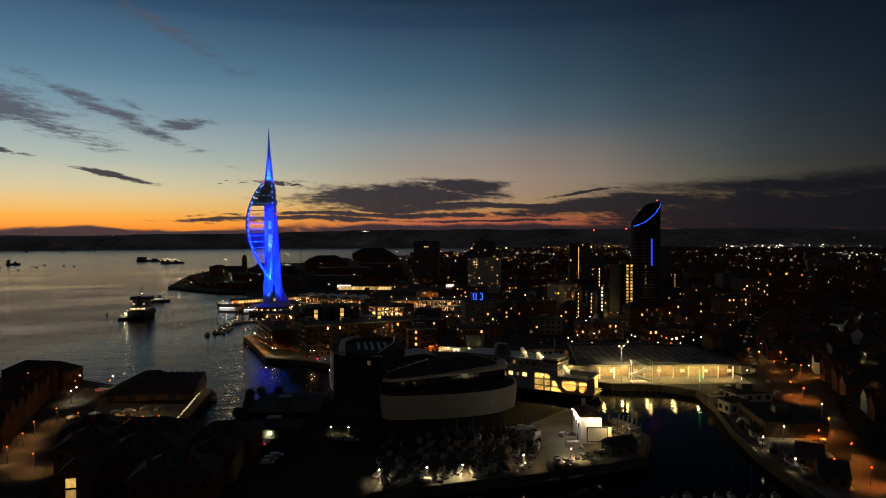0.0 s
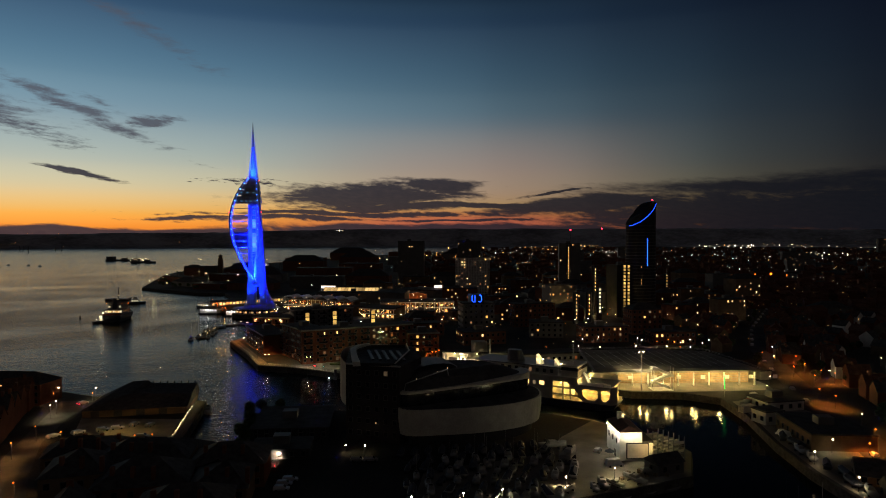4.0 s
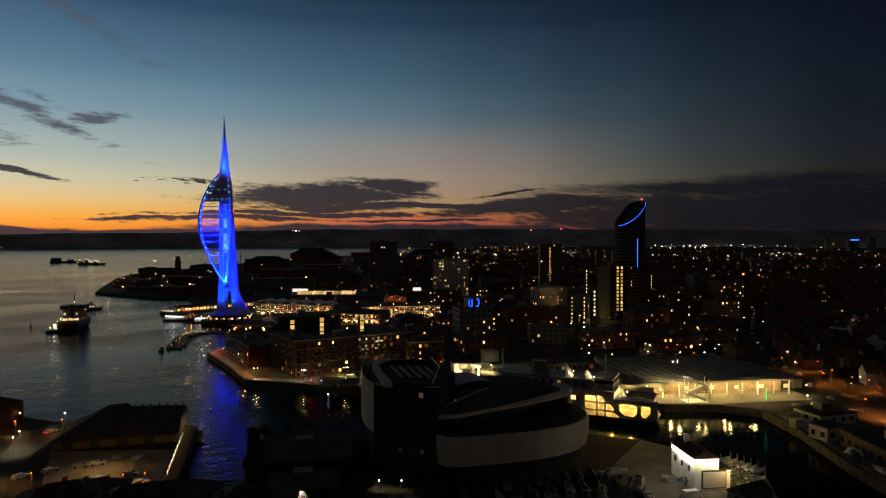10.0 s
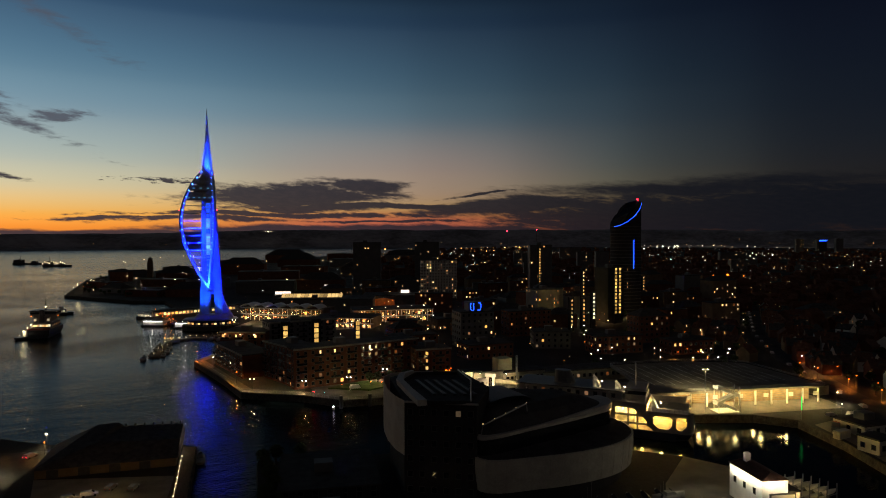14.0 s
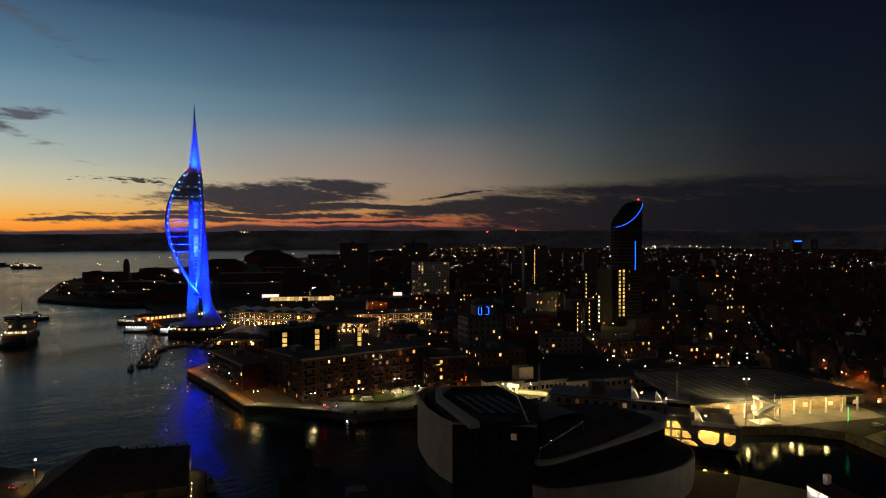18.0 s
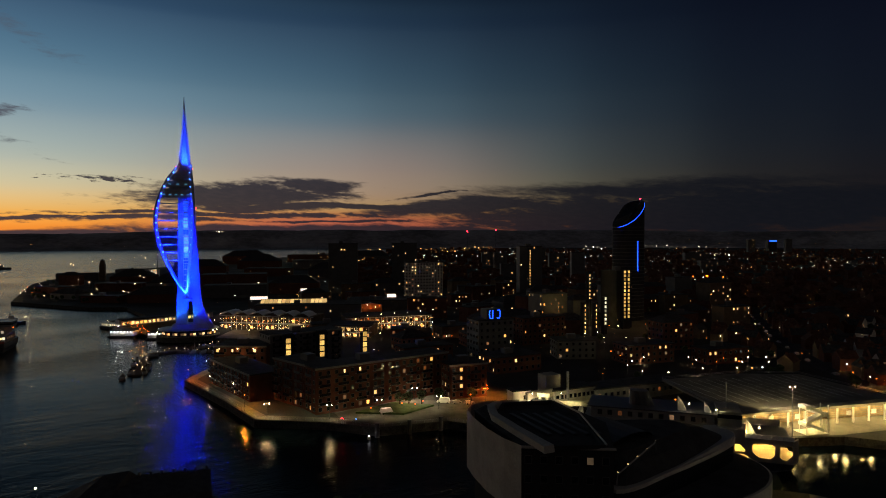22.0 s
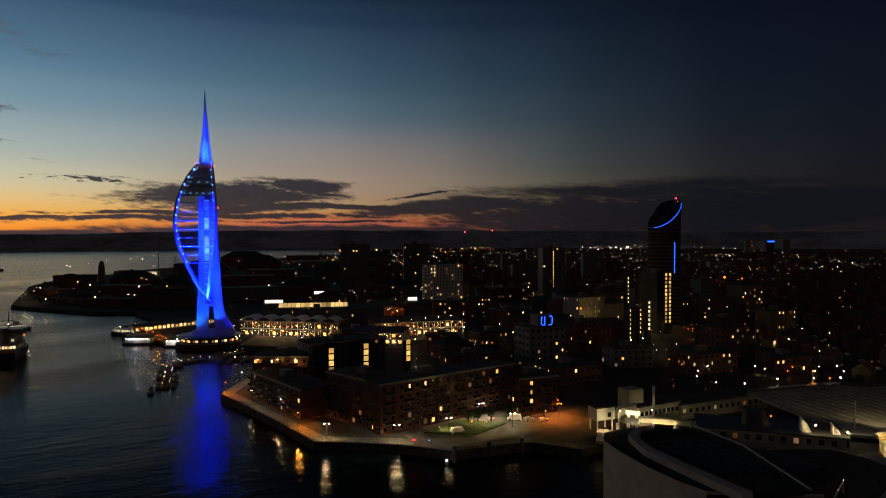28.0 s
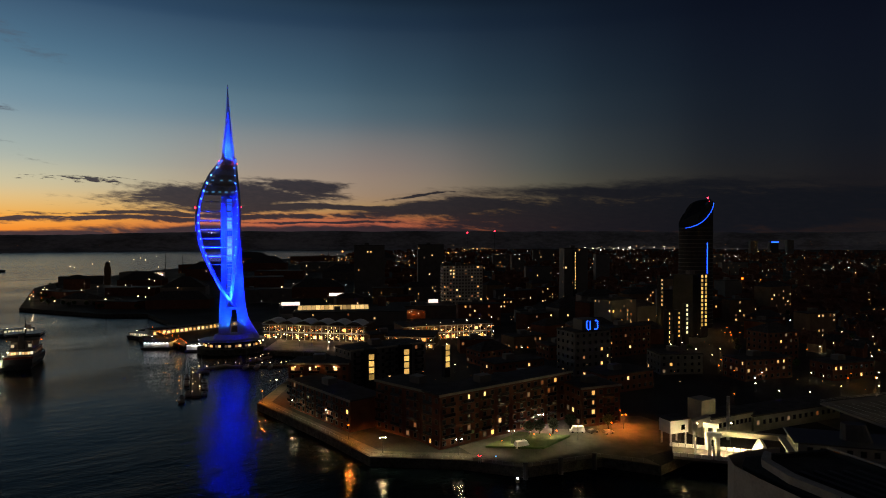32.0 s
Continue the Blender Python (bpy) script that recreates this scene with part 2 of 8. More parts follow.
WATER = water_material()
# distance haze over the dark woods is put into this pale grey
HILLSIDE = surface("hazy_wooded_hillside", (0.30, 0.29, 0.30), 0.95, scale=0.004, vary=0.5, bump=0, grain=0.03)
GROUND = surface("dark_ground", (0.040, 0.039, 0.036), 0.95, scale=0.02, vary=0.5, bump=0.1, grain=1.5)
ASPHALT = surface("asphalt", (0.05, 0.05, 0.052), 0.85, scale=0.15, vary=0.35, grain=9)
PAVING = surface("pale_concrete_paving", (0.17, 0.155, 0.135), 0.9, scale=0.12, vary=0.35, grain=3)
QUAYWALL = surface("weedy_quay_stone", (0.06, 0.058, 0.05), 0.9, scale=0.5, vary=0.5, bump=0.6, grain=2)
BRICK = surface("red_brown_brick", (0.13, 0.055, 0.036), 0.9, scale=0.25, vary=0.35, grain=7, per_object=0.35)
BRICK2 = surface("buff_brick", (0.16, 0.11, 0.07), 0.9, scale=0.25, vary=0.3, grain=7, per_object=0.35)
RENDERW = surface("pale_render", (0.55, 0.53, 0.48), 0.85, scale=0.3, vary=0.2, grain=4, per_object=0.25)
DARKCLAD = surface("dark_cladding", (0.028, 0.028, 0.030), 0.8, scale=0.2, vary=0.25, grain=5)
TERMINALW = surface("grey_white_cladding", (0.24, 0.23, 0.20), 0.8, scale=0.3, vary=0.2, grain=4)
GREYCLAD = surface("grey_cladding", (0.085, 0.083, 0.083), 0.6, scale=0.2, vary=0.25, grain=5, per_object=0.3)
DARKGLASS = surface("dark_window_glass", (0.012, 0.014, 0.018), 0.12, scale=0.3, vary=0.3, bump=0)
ROOFING = surface("dark_roofing", (0.048, 0.047, 0.048), 0.85, scale=0.3, vary=0.4, grain=4)
SLATE = surface("roof_slate", (0.055, 0.052, 0.052), 0.8, scale=0.6, vary=0.4, bump=0.5, grain=5)
TILE = surface("clay_roof_tile", (0.11, 0.055, 0.04), 0.85, scale=0.6, vary=0.4, bump=0.5, grain=5)
WHITE = surface("white_paint", (0.78, 0.78, 0.76), 0.5, scale=0.4, vary=0.12, bump=0.05, grain=5)
SKIN = surface("grey_white_fabric_skin", (0.33, 0.318, 0.29), 0.6, scale=0.25, vary=0.18, bump=0.05, grain=2)
STEEL = surface("grey_steel", (0.22, 0.22, 0.23), 0.45, 0.6, scale=1.0, vary=0.25, bump=0.05)
DARKSTEEL = surface("dark_painted_steel", (0.03, 0.03, 0.035), 0.5, 0.3, scale=1.0, vary=0.3, bump=0.05)
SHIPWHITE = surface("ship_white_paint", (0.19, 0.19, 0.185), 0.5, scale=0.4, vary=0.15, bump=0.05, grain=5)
HULL = surface("dark_hull_paint", (0.025, 0.03, 0.045), 0.4, scale=0.4, vary=0.4, bump=0.05)
HULLRED = surface("red_antifouling", (0.14, 0.02, 0.015), 0.6, scale=0.4, vary=0.3)
CONCRETE = surface("tower_white_concrete", (0.34, 0.34, 0.34), 0.6, scale=0.15, vary=0.1, bump=0.05, grain=1)
LEAF = surface("dark_foliage", (0.045, 0.065, 0.03), 0.9, scale=0.5, vary=0.5, bump=0.4, grain=3)
BARK = surface("bark", (0.06, 0.045, 0.035), 0.95, scale=2, vary=0.4, bump=0.6)
GRASS = surface("mown_grass", (0.05, 0.075, 0.025), 0.95, scale=0.3, vary=0.4, bump=0.3, grain=8)
TIMBER = surface("weathered_timber", (0.10, 0.075, 0.05), 0.85, scale=1.5, vary=0.4, bump=0.4)
GELCOAT = surface("worn_boat_gelcoat", (0.17, 0.17, 0.165), 0.5, scale=0.8, vary=0.25, bump=0, per_object=0.9)
CANVAS = surface("boat_canvas", (0.035, 0.04, 0.055), 0.8, scale=0.8, vary=0.4, per_object=0.6)
CARPAINT = surface("car_paint", (0.25, 0.25, 0.27), 0.3, 0.2, scale=1, vary=0.1, bump=0, per_object=0.9)
TYRE = surface("tyre_rubber", (0.02, 0.02, 0.02), 0.9)
REDPAINT = surface("red_paint", (0.35, 0.03, 0.02), 0.5, vary=0.2)
# orange lamp light put into the base colour of the shop front
ORANGE_LIT = surface("orange_lit_front", (0.5, 0.14, 0.03), 0.6, vary=0.2)

WARM_WIN = lit_pane("lit_window_warm", (1.0, 0.40, 0.09), 1.7, (1.0, 0.66, 0.28))
STAIR_WIN = lit_pane("lit_stair_window", (1.0, 0.60, 0.15), 0.75, (1.0, 0.56, 0.14))
DIM_WIN = lit_pane("dim_lit_window", (1.0, 0.30, 0.07), 0.20, (0.9, 0.62, 0.36))
SHOP_WIN = lit_pane("lit_shop_window", (1.0, 0.38, 0.07), 1.7, (1.0, 0.66, 0.26))
COOL_WIN = lit_pane("lit_cool_window", (0.95, 0.85, 0.58), 0.9, (1.0, 0.80, 0.45))
GLASSROOF = lit_pane("lit_glass_roof", (1.0, 0.66, 0.25), 0.75, (1.0, 0.60, 0.2))
LAMP_WHITE = glow("white_lamp", (1.0, 0.76, 0.38), 20)
LAMP_SOFT = glow("small_warm_lamp", (1.0, 0.68, 0.30), 7, 0.6)
LAMP_ORANGE = glow("sodium_lamp", (1.0, 0.15, 0.010), 4.6)
LAMP_RED = glow("red_beacon", (1.0, 0.02, 0.045), 9)
LAMP_COOL = glow("cool_lamp", (0.90, 0.94, 1.0), 9)
LAMP_BLUE = glow("blue_led", (0.01, 0.07, 1.0), 5)
LAMP_BLUEPALE = glow("pale_blue_led", (0.06, 0.22, 1.0), 7)
LAMP_GREEN = glow("green_led", (0.03, 1.0, 0.2), 1.6)
FAR_LIGHTS = glow("far_lights", (1.0, 0.60, 0.20), 5.6, 0.97, (1.0, 0.30, 0.06), 5.0)
SIGN_WHITE = glow("lit_white_sign", (1.0, 0.78, 0.66), 1.5, 0.1)


# ---- geometry helpers ----
class Shape:
    """Collects boxes, prisms and tubes into one mesh."""

    def __init__(self):
        self.v, self.f, self.m = [], [], []
        self.slot = 0

    def add(self, verts, faces):
        o = len(self.v)
        self.v += [tuple(p) for p in verts]
        self.f += [tuple(i + o for i in f) for f in faces]
        self.m += [self.slot] * len(faces)
        return self

    def box(self, x0, x1, y0, y1, z0, z1):
        return self.add([(x0, y0, z0), (x1, y0, z0), (x1, y1, z0), (x0, y1, z0), (x0, y0, z1), (x1, y0, z1), (x1, y1, z1), (x0, y1, z1)],
                        [(0, 3, 2, 1), (4, 5, 6, 7), (0, 1, 5, 4), (1, 2, 6, 5), (2, 3, 7, 6), (3, 0, 4, 7)])

    def prism(self, pts, z0, z1, top=None):
        top = top or pts
        n = len(pts)
        return self.add([(x, y, z0) for x, y in pts] + [(x, y, z1) for x, y in top],
                        [tuple(range(n))[::-1], tuple(range(n, 2 * n))] + [(i, (i + 1) % n, n + (i + 1) % n, n + i) for i in range(n)])

    def loft(self, rings, closed=True, caps=True):
        n = len(rings[0])
        verts = [p for r in rings for p in r]
        faces = []
        for k in range(len(rings) - 1):
            for i in range(n if closed else n - 1):
                j = (i + 1) % n
                faces.append((k * n + i, k * n + j, (k + 1) * n + j, (k + 1) * n + i))
        if caps:
            faces += [tuple(range(n))[::-1], tuple(range((len(rings) - 1) * n, len(rings) * n))]
        return self.add(verts, faces)

    def tube(self, path, radius, n=8):
        """A round bar along the points; radius may be one number or one for each point."""
        rings = []
        for i, p in enumerate(path):
            p = Vector(p)
            a, b = Vector(path[max(i - 1, 0)]), Vector(path[min(i + 1, len(path) - 1)])
            d = (b - a).normalized()
            s = d.cross(Vector((0, 0, 1)) if abs(d.z) < 0.9 else Vector((0, 1, 0))).normalized()
            t = d.cross(s)
            r = radius[i] if isinstance(radius, (list, tuple)) else radius
            rings.append([p + r * (math.cos(q) * s + math.sin(q) * t) for q in (2 * math.pi * k / n for k in range(n))])
        return self.loft(rings)

    def cyl(self, x, y, z0, z1, r, r1=None, n=12):
        return self.loft([[(x + q * math.cos(a), y + q * math.sin(a), z) for a in (2 * math.pi * k / n for k in range(n))] for z, q in ((z0, r), (z1, r if r1 is None else r1))])

    def ball(self, x, y, z, r, n=8, flat=1.0):
        rings = []
        for k in range(1, 5):
            a = math.pi * k / 5
            rings.append([(x + r * math.sin(a) * math.cos(b), y + r * math.sin(a) * math.sin(b), z - flat * r * math.cos(a)) for b in (2 * math.pi * i / n for i in range(n))])
        return self.loft(rings)

    def gem(self, x, y, z, r):
        return self.add([(x - r, y, z), (x, y - r, z), (x + r, y, z), (x, y + r, z), (x, y, z - r), (x, y, z + r)],
                        [(0, 1, 5), (1, 2, 5), (2, 3, 5), (3, 0, 5), (1, 0, 4), (2, 1, 4), (3, 2, 4), (0, 3, 4)])

    def mesh(self, name, *mats, smooth=False):
        me = bpy.data.meshes.new(name)
        me.from_pydata(self.v, [], self.f)
        for m in mats:
            me.materials.append(m)
        if len(mats) > 1:
            me.polygons.foreach_set("material_index", self.m)
        if smooth:
            me.polygons.foreach_set("use_smooth", [True] * len(me.polygons))
        me.update()
        return me


def part(name, shape, material, parent, label="", at=None, smooth=False):
    """One mesh object under a thing or a part. shape: a Shape or a mesh."""
    mats = material if isinstance(material, tuple) else (material,)
    me = shape.mesh(name, *mats, smooth=smooth) if isinstance(shape, Shape) else shape
    ob = new(name, me)
    ob.parent = parent
    if at is not None:
        ob.matrix_basis = at
    if label:
        tagged(ob, label)
    return ob


def thing(name, label, category, at=None, group="", kind=""):
    ob = new(name)
    ob.empty_display_size = 0.5
    if at is not None:
        ob.matrix_basis = at
    return tagged(ob, label, category, group, kind)


def solid(name, shape, material, label, category, group="", kind="", at=None, smooth=False):
    """A thing that is one mesh."""
    mats = material if isinstance(material, tuple) else (material,)
    ob = new(name, shape.mesh(name, *mats, smooth=smooth))
    if at is not None:
        ob.matrix_basis = at
    return tagged(ob, label, category, group, kind)


def oval(cx, cy, rx, ry, n=48, power=2.6, turn=0.0):
    """A rounded plan outline."""
    pts = []
    for k in range(n):
        a = 2 * math.pi * k / n
        c, s = math.cos(a), math.sin(a)
        x = math.copysign(abs(c) ** (2 / power), c) * rx
        y = math.copysign(abs(s) ** (2 / power), s) * ry
        pts.append((cx + x * math.cos(turn) - y * math.sin(turn), cy + x * math.sin(turn) + y * math.cos(turn)))
    return pts


def point_light(name, x, y, z, watts, color, radius=0.3):
    li = bpy.data.lights.new(name, "POINT")
    li.energy, li.color, li.shadow_soft_size = watts, color, radius
    ob = new(name, li)
    ob.location = (x, y, z)
    return ob


def spot_light(name, eye, target, watts, color, degrees=60, blend=0.5, radius=0.4):
    li = bpy.data.lights.new(name, "SPOT")
    li.energy, li.color, li.shadow_soft_size, li.spot_size, li.spot_blend = watts, color, radius, radians(degrees), blend
    ob = new(name, li)
    ob.matrix_world = look(eye, target)
    return ob


WHITE_L, ORANGE_L, BLUE_L = (1.0, 0.80, 0.44), (1.0, 0.26, 0.03), (0.0002, 0.0036, 1.0)
LAND = 3.0

# ---- water and land ----
solid("water", Shape().add([(-4800, -1200, 0), (4800, -1200, 0), (4800, 4600, 0), (-4800, 4600, 0)], [(0, 1, 2, 3)]), WATER,
      "dark rippled harbour water at dusk", "water", kind="structure")

MAINLAND = [(-700, -300), (-53, -274), (-20, -274), (8, -288), (24, -294), (52, -294), (60.6, -299), (71, -357), (84, -384), (90, -384), (91, -367), (87, -347), (82, -317),
            (124, -314), (186, -314), (212, -330), (232, -352), (234, -366), (226, -386), (209, -393), (190, -400), (146, -413), (130, -440), (150, -520), (225, -520),
            (262, -417), (262, -382), (265, -358), (272, -325), (274, -300), (262, -291), (240, -288), (228, -281), (178, -252), (163, -246), (147, -254), (133, -243), (106, -246),
            (90, -235), (62, -225), (49, -196), (24, -147), (34, -112), (60, -60), (56, -34), (22, -16), (20, 14), (-20, 14), (-20, 20), (-58, 46), (-66, 62), (-50, 120), (-90, 210), (-126, 216), (-227, 297),
            (-314, 588), (-325, 711), (-303, 777), (-261, 1060), (-69, 1651), (238, 2256), (700, 3000), (1500, 3650), (4700, 4500), (4700, -1150), (-700, -1150)]


def land(name, outline, z, mat, wall, label):
    """A sheet of ground with a quay wall down into the water."""
    bm = bmesh.new()
    top = [bm.verts.new((x, y, z)) for x, y in outline]
    low = [bm.verts.new((x, y, -2)) for x, y in outline]
    n = len(top)
    bm.faces.new(top)
    for i in range(n):
        bm.faces.new((top[i], low[i], low[(i + 1) % n], top[(i + 1) % n])).material_index = 1
    bmesh.ops.triangulate(bm, faces=[f for f in bm.faces if len(f.verts) > 4])
    bmesh.ops.recalc_face_normals(bm, faces=bm.faces)
    me = bpy.data.meshes.new(name)
    bm.to_mesh(me)
    bm.free()
    me.materials.append(mat)
    me.materials.append(wall)
    return tagged(new(name, me), label, "ground", kind="structure")


land("ground", MAINLAND, LAND, GROUND, QUAYWALL, "dark city ground behind stone quay walls")

# far shore and the long hill behind it
hill = Shape()
N = 220
rows_ = []
for k in range(6):
    ring = []
    for i in range(N + 1):
        a = radians(-75 + 150 * i / N)
        r = 4330 + 90 * k
        ridge = 118 + 9 * math.sin(a * 5 + 1) + 7 * noise.noise((a * 14, 0.3, 0)) + 5 * noise.noise((a * 60, 1.3, 0))
        ridge *= 0.80 + 0.20 * min(1, max(0, (math.degrees(a) + 30) / 22))
        z = (0, 8, 34, 74, 105, 118)[k] / 118 * ridge + (2.5 if k in (1, 2) else 0) * noise.noise((a * 200, k, 0))
        ring.append((170 + r * math.sin(a), -580 + r * math.cos(a), max(z, -1 if k == 0 else 0.5)))
    rows_.append(ring)
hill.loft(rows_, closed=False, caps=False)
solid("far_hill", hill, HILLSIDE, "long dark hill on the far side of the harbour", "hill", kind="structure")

# ---- sail tower at the harbour edge ----
def sail_tower():
    T = thing("sail_tower", "tall white sail-shaped tower floodlit deep blue at the water's edge", "tower", pose(0, 0, 0))
    # the two bows of the sail: (x, z)
    left = [(3.8, 29.5), (-0.6, 35.5), (-5.7, 44), (-11.3, 56.6), (-15.4, 68), (-17.3, 78), (-17.6, 86), (-16.8, 93), (-14.8, 101), (-11.3, 110), (-7.0, 117), (-3.0, 122)]
    right = [(-0.6, 29.5), (1.9, 39), (3.1, 49), (4.8, 59), (6.3, 70), (7.0, 82), (7.0, 92), (6.4, 101), (5.6, 110), (4.8, 118), (4.2, 123)]

    def bow_y(z):
        return -1.0 - 6.0 * math.sin(math.pi * min(1, max(0, (z - 30) / 94)))

    def flow(pts, sub=4):
        out = []
        for i in range(len(pts) - 1):
            p0, p1, p2, p3 = (Vector(pts[min(max(j, 0), len(pts) - 1)]) for j in (i - 1, i, i + 1, i + 2))
            for k in range(sub):
                t = k / sub
                out.append(0.5 * (2 * p1 + (p2 - p0) * t + (2 * p0 - 5 * p1 + 4 * p2 - p3) * t * t + (3 * p1 - p0 - 3 * p2 + p3) * t ** 3))
        return out + [Vector(pts[-1])]

    lf, rf = flow(left), flow(right)
    for name, pts, r in (("left_bow", lf, 1.25), ("right_bow", rf, 1.1)):
        s = Shape()
        s.tube([(p[0], bow_y(p[1]), p[1]) for p in pts], [r * (0.75 + 0.35 * math.sin(math.pi * i / (len(pts) - 1))) for i in range(len(pts))], 10)
        part(name, s, CONCRETE, T, "curved white steel bow of the sail", smooth=True)
    # small platform where the two bows cross
    part("cross_platform", Shape().box(-1.6, 4.6, -3.2, 1.5, 28.6, 29.3), CONCRETE, T)
    # two concrete legs that join into one tapering mast
    for name, x0, x1, x2, x3 in (("left_leg", -6.8, 0.5, -5.9, 1.2), ("right_leg", 5.2, 10.8, 4.4, 10.2)):
        part(name, Shape().loft([[(x0, 1.5, 8.6), (x1, 1.5, 8.6), (x1, 7.4, 8.6), (x0, 7.4, 8.6)], [(x2, 1.5, 27), (x3, 1.5, 27), (x3, 7.2, 27), (x2, 7.2, 27)]]), CONCRETE, T, "tapering white concrete leg")
        for f in (0.18, 0.5, 0.82):
            part("leg_rib", Shape().loft([[(x + o, y, z) for o, y in ((-0.22, 1.1), (0.22, 1.1), (0.22, 1.5), (-0.22, 1.5))] for x, z in ((x0 + (x1 - x0) * f, 8.8), (x2 + (x3 - x2) * f, 26.6))]), CONCRETE, T)
    mast = []
    for z, x0, x1 in ((27, -5.9, 10.2), (34, -5.4, 9.5), (44, -4.8, 8.7), (56, -4.6, 8.0), (75, -4.5, 7.0), (99, -4.4, 5.6), (104, -4.2, 5.4)):
        mast.append([(x0, 1.5, z), (x1, 1.5, z), (x1, 7.5 - z * 0.03, z), (x0, 7.5 - z * 0.03, z)])
    part("mast", Shape().loft(mast), CONCRETE, T, "tapering white concrete mast")
    part("lift_shaft", Shape().box(-1.6, 2.8, 0.9, 1.5, 30, 99), CONCRETE, T)
    for z in range(34, 98, 4):
        part("lift_window", Shape().box(-0.9, 2.1, 0.7, 0.9, z, z + 3.5), CYANPANEL if z in (58, 62, 66, 70, 78, 82) else DIMBLUE, T, "blue-lit glazed slot of the lift shaft")
    for z in range(32, 98, 6):
        part("shaft_band", Shape().box(-4.4, 5.9, 1.3, 1.5, z, z + 0.3), CONCRETE, T)
    # curved tail that sweeps out to the quay
    tail = [(9.8, 8.6), (18.6, 8.6), (17.0, 11.5), (14.6, 15.5), (12.5, 19.5), (11.1, 23), (10.2, 27.5), (9.5, 25)]
    s = Shape()
    n = len(tail)
    s.add([(x, 2.6, z) for x, z in tail] + [(x, 6.4, z) for x, z in tail], [tuple(range(n)), tuple(range(n, 2 * n))[::-1]] + [(i, n + i, n + (i + 1) % n, (i + 1) % n) for i in range(n)])
    part("tail_wall", s, CONCRETE, T, "white curved tail wall sweeping out to the base")

    # ribs across the sail
    def at_z(pts, z):
        for a, b in zip(pts, pts[1:]):
            if a[1] <= z <= b[1]:
                return a[0] + (b[0] - a[0]) * (z - a[1]) / (b[1] - a[1])
        return pts[-1][0]

    for z in (56.2, 61.5, 67, 72.5, 78, 83.6, 89.2, 95.2):
        part("sail_rib", Shape().tube([(at_z(lf, z), bow_y(z), z), (at_z(rf, z), bow_y(z), z)], 0.36, 6), CONCRETE, T)
        part("stay", Shape().tube([(at_z(rf, z), bow_y(z), z), (at_z(rf, z) - 1.0, 1.6, z - 0.2)], 0.2, 6), CONCRETE, T)
    # viewing decks
    for z, h, lit in ((100.2, 5.0, True), (107.6, 3.2, True), (112.6, 3.6, False)):
        x0, x1 = at_z(lf, z) + 0.6, at_z(rf, z) - 0.4
        x2, x3 = at_z(lf, z + h) + 0.6, at_z(rf, z + h) - 0.4
        y0 = bow_y(z)
        deck = part("viewing_deck", Shape().loft([[(x0, y0, z), (x1, y0, z), (x1, 7, z), (x0 + 5, 7, z)], [(x2, y0 + 0.6, z + h), (x3, y0 + 0.6, z + h), (x3, 7, z + h), (x2 + 4, 7, z + h)]]),
                    DECKPANEL, T, "dark glazed viewing deck between the bows")
        part("deck_edge", Shape().box(x0 - 0.3, x1 + 0.3, y0 - 0.35, y0, z - 0.9, z + 0.1), CONCRETE, deck)
        part("deck_top", Shape().box(x2 - 0.1, x3 + 0.1, y0 + 0.1, y0 + 0.6, z + h - 0.2, z + h + 0.5), CONCRETE, deck)
        if lit:
            k = 5 if z < 105 else 3
            for i in range(k):
                x = x0 + (x1 - x0) * (i + 0.6) / (k + 0.3)
                part("deck_window", Shape().box(x - 0.9, x + 0.7, y0 - 0.02, y0 + 0.2, z + 0.9, z + 1.6), TEAL_WIN, deck)
    # sail cloth behind the decks up to the spire, then the spire
    part("sail_head", Shape().loft([[(-13.5, 1.0, 100), (5.6, 1.0, 100), (5.6, 6, 100), (-9, 6, 100)], [(-3.4, 0.6, 121), (4.2, 0.6, 121), (4.2, 4.5, 121), (-2.5, 4.5, 121)]]), CONCRETE, T)
    spire = []
    for z, x0, x1, d in ((119, -4.6, 4.4, 2.8), (126, -3.6, 3.8, 2.4), (134, -2.6, 2.9, 1.9), (145, -1.5, 1.9, 1.3), (157, -0.75, 1.0, 0.7), (166, -0.3, 0.4, 0.3), (170, -0.12, 0.14, 0.12)):
        m = (x0 + x1) / 2
        spire.append([(x0, 1.5, z), (m - 0.2 * (x1 - x0), 1.5 - d, z), (m + 0.25 * (x1 - x0), 1.5 - d, z), (x1, 1.5, z), (m, 1.5 + d, z)])
    part("spire", Shape().loft(spire), CONCRETE, T, "tapering white spire")
    # rows of small lamps on the bows
    for i in range(13):
        z = 57 + i * 5.0
        part("bow_lamp", Shape().ball(at_z(lf, z) + 0.7, bow_y(z) - 1.35, z, 0.45, 6, 1.5), LAMP_BLUEPALE, T)
        if i > 0:
            part("bow_lamp", Shape().ball(at_z(rf, z) - 0.9, bow_y(z) - 1.3, z, 0.28, 6, 1.5), LAMP_BLUEPALE, T)
    for x, z, y in ((-5.0, 121.0, -1.0), (4.6, 121.0, -1.0), (-18.8, 91.5, -6.0), (8.2, 92.0, -6.0), (5.2, 119.6, -1.2)):
        part("beacon", Shape().ball(x, y, z, 0.6, 8), LAMP_RED, T, "red aircraft warning lamp")
    # round podium with a promenade, glass wall and canopy
    ring = oval(1.5, 3, 21, 15, 40, 2.0)
    P = part("podium", Shape().prism(ring, -1, 3.6), QUAYWALL, T, "round podium building standing in the water")
    part("podium_wall", Shape().prism(oval(2.0, 4, 17.5, 12, 40, 2.0), 3.6, 7.6), DARKGLASS, P)
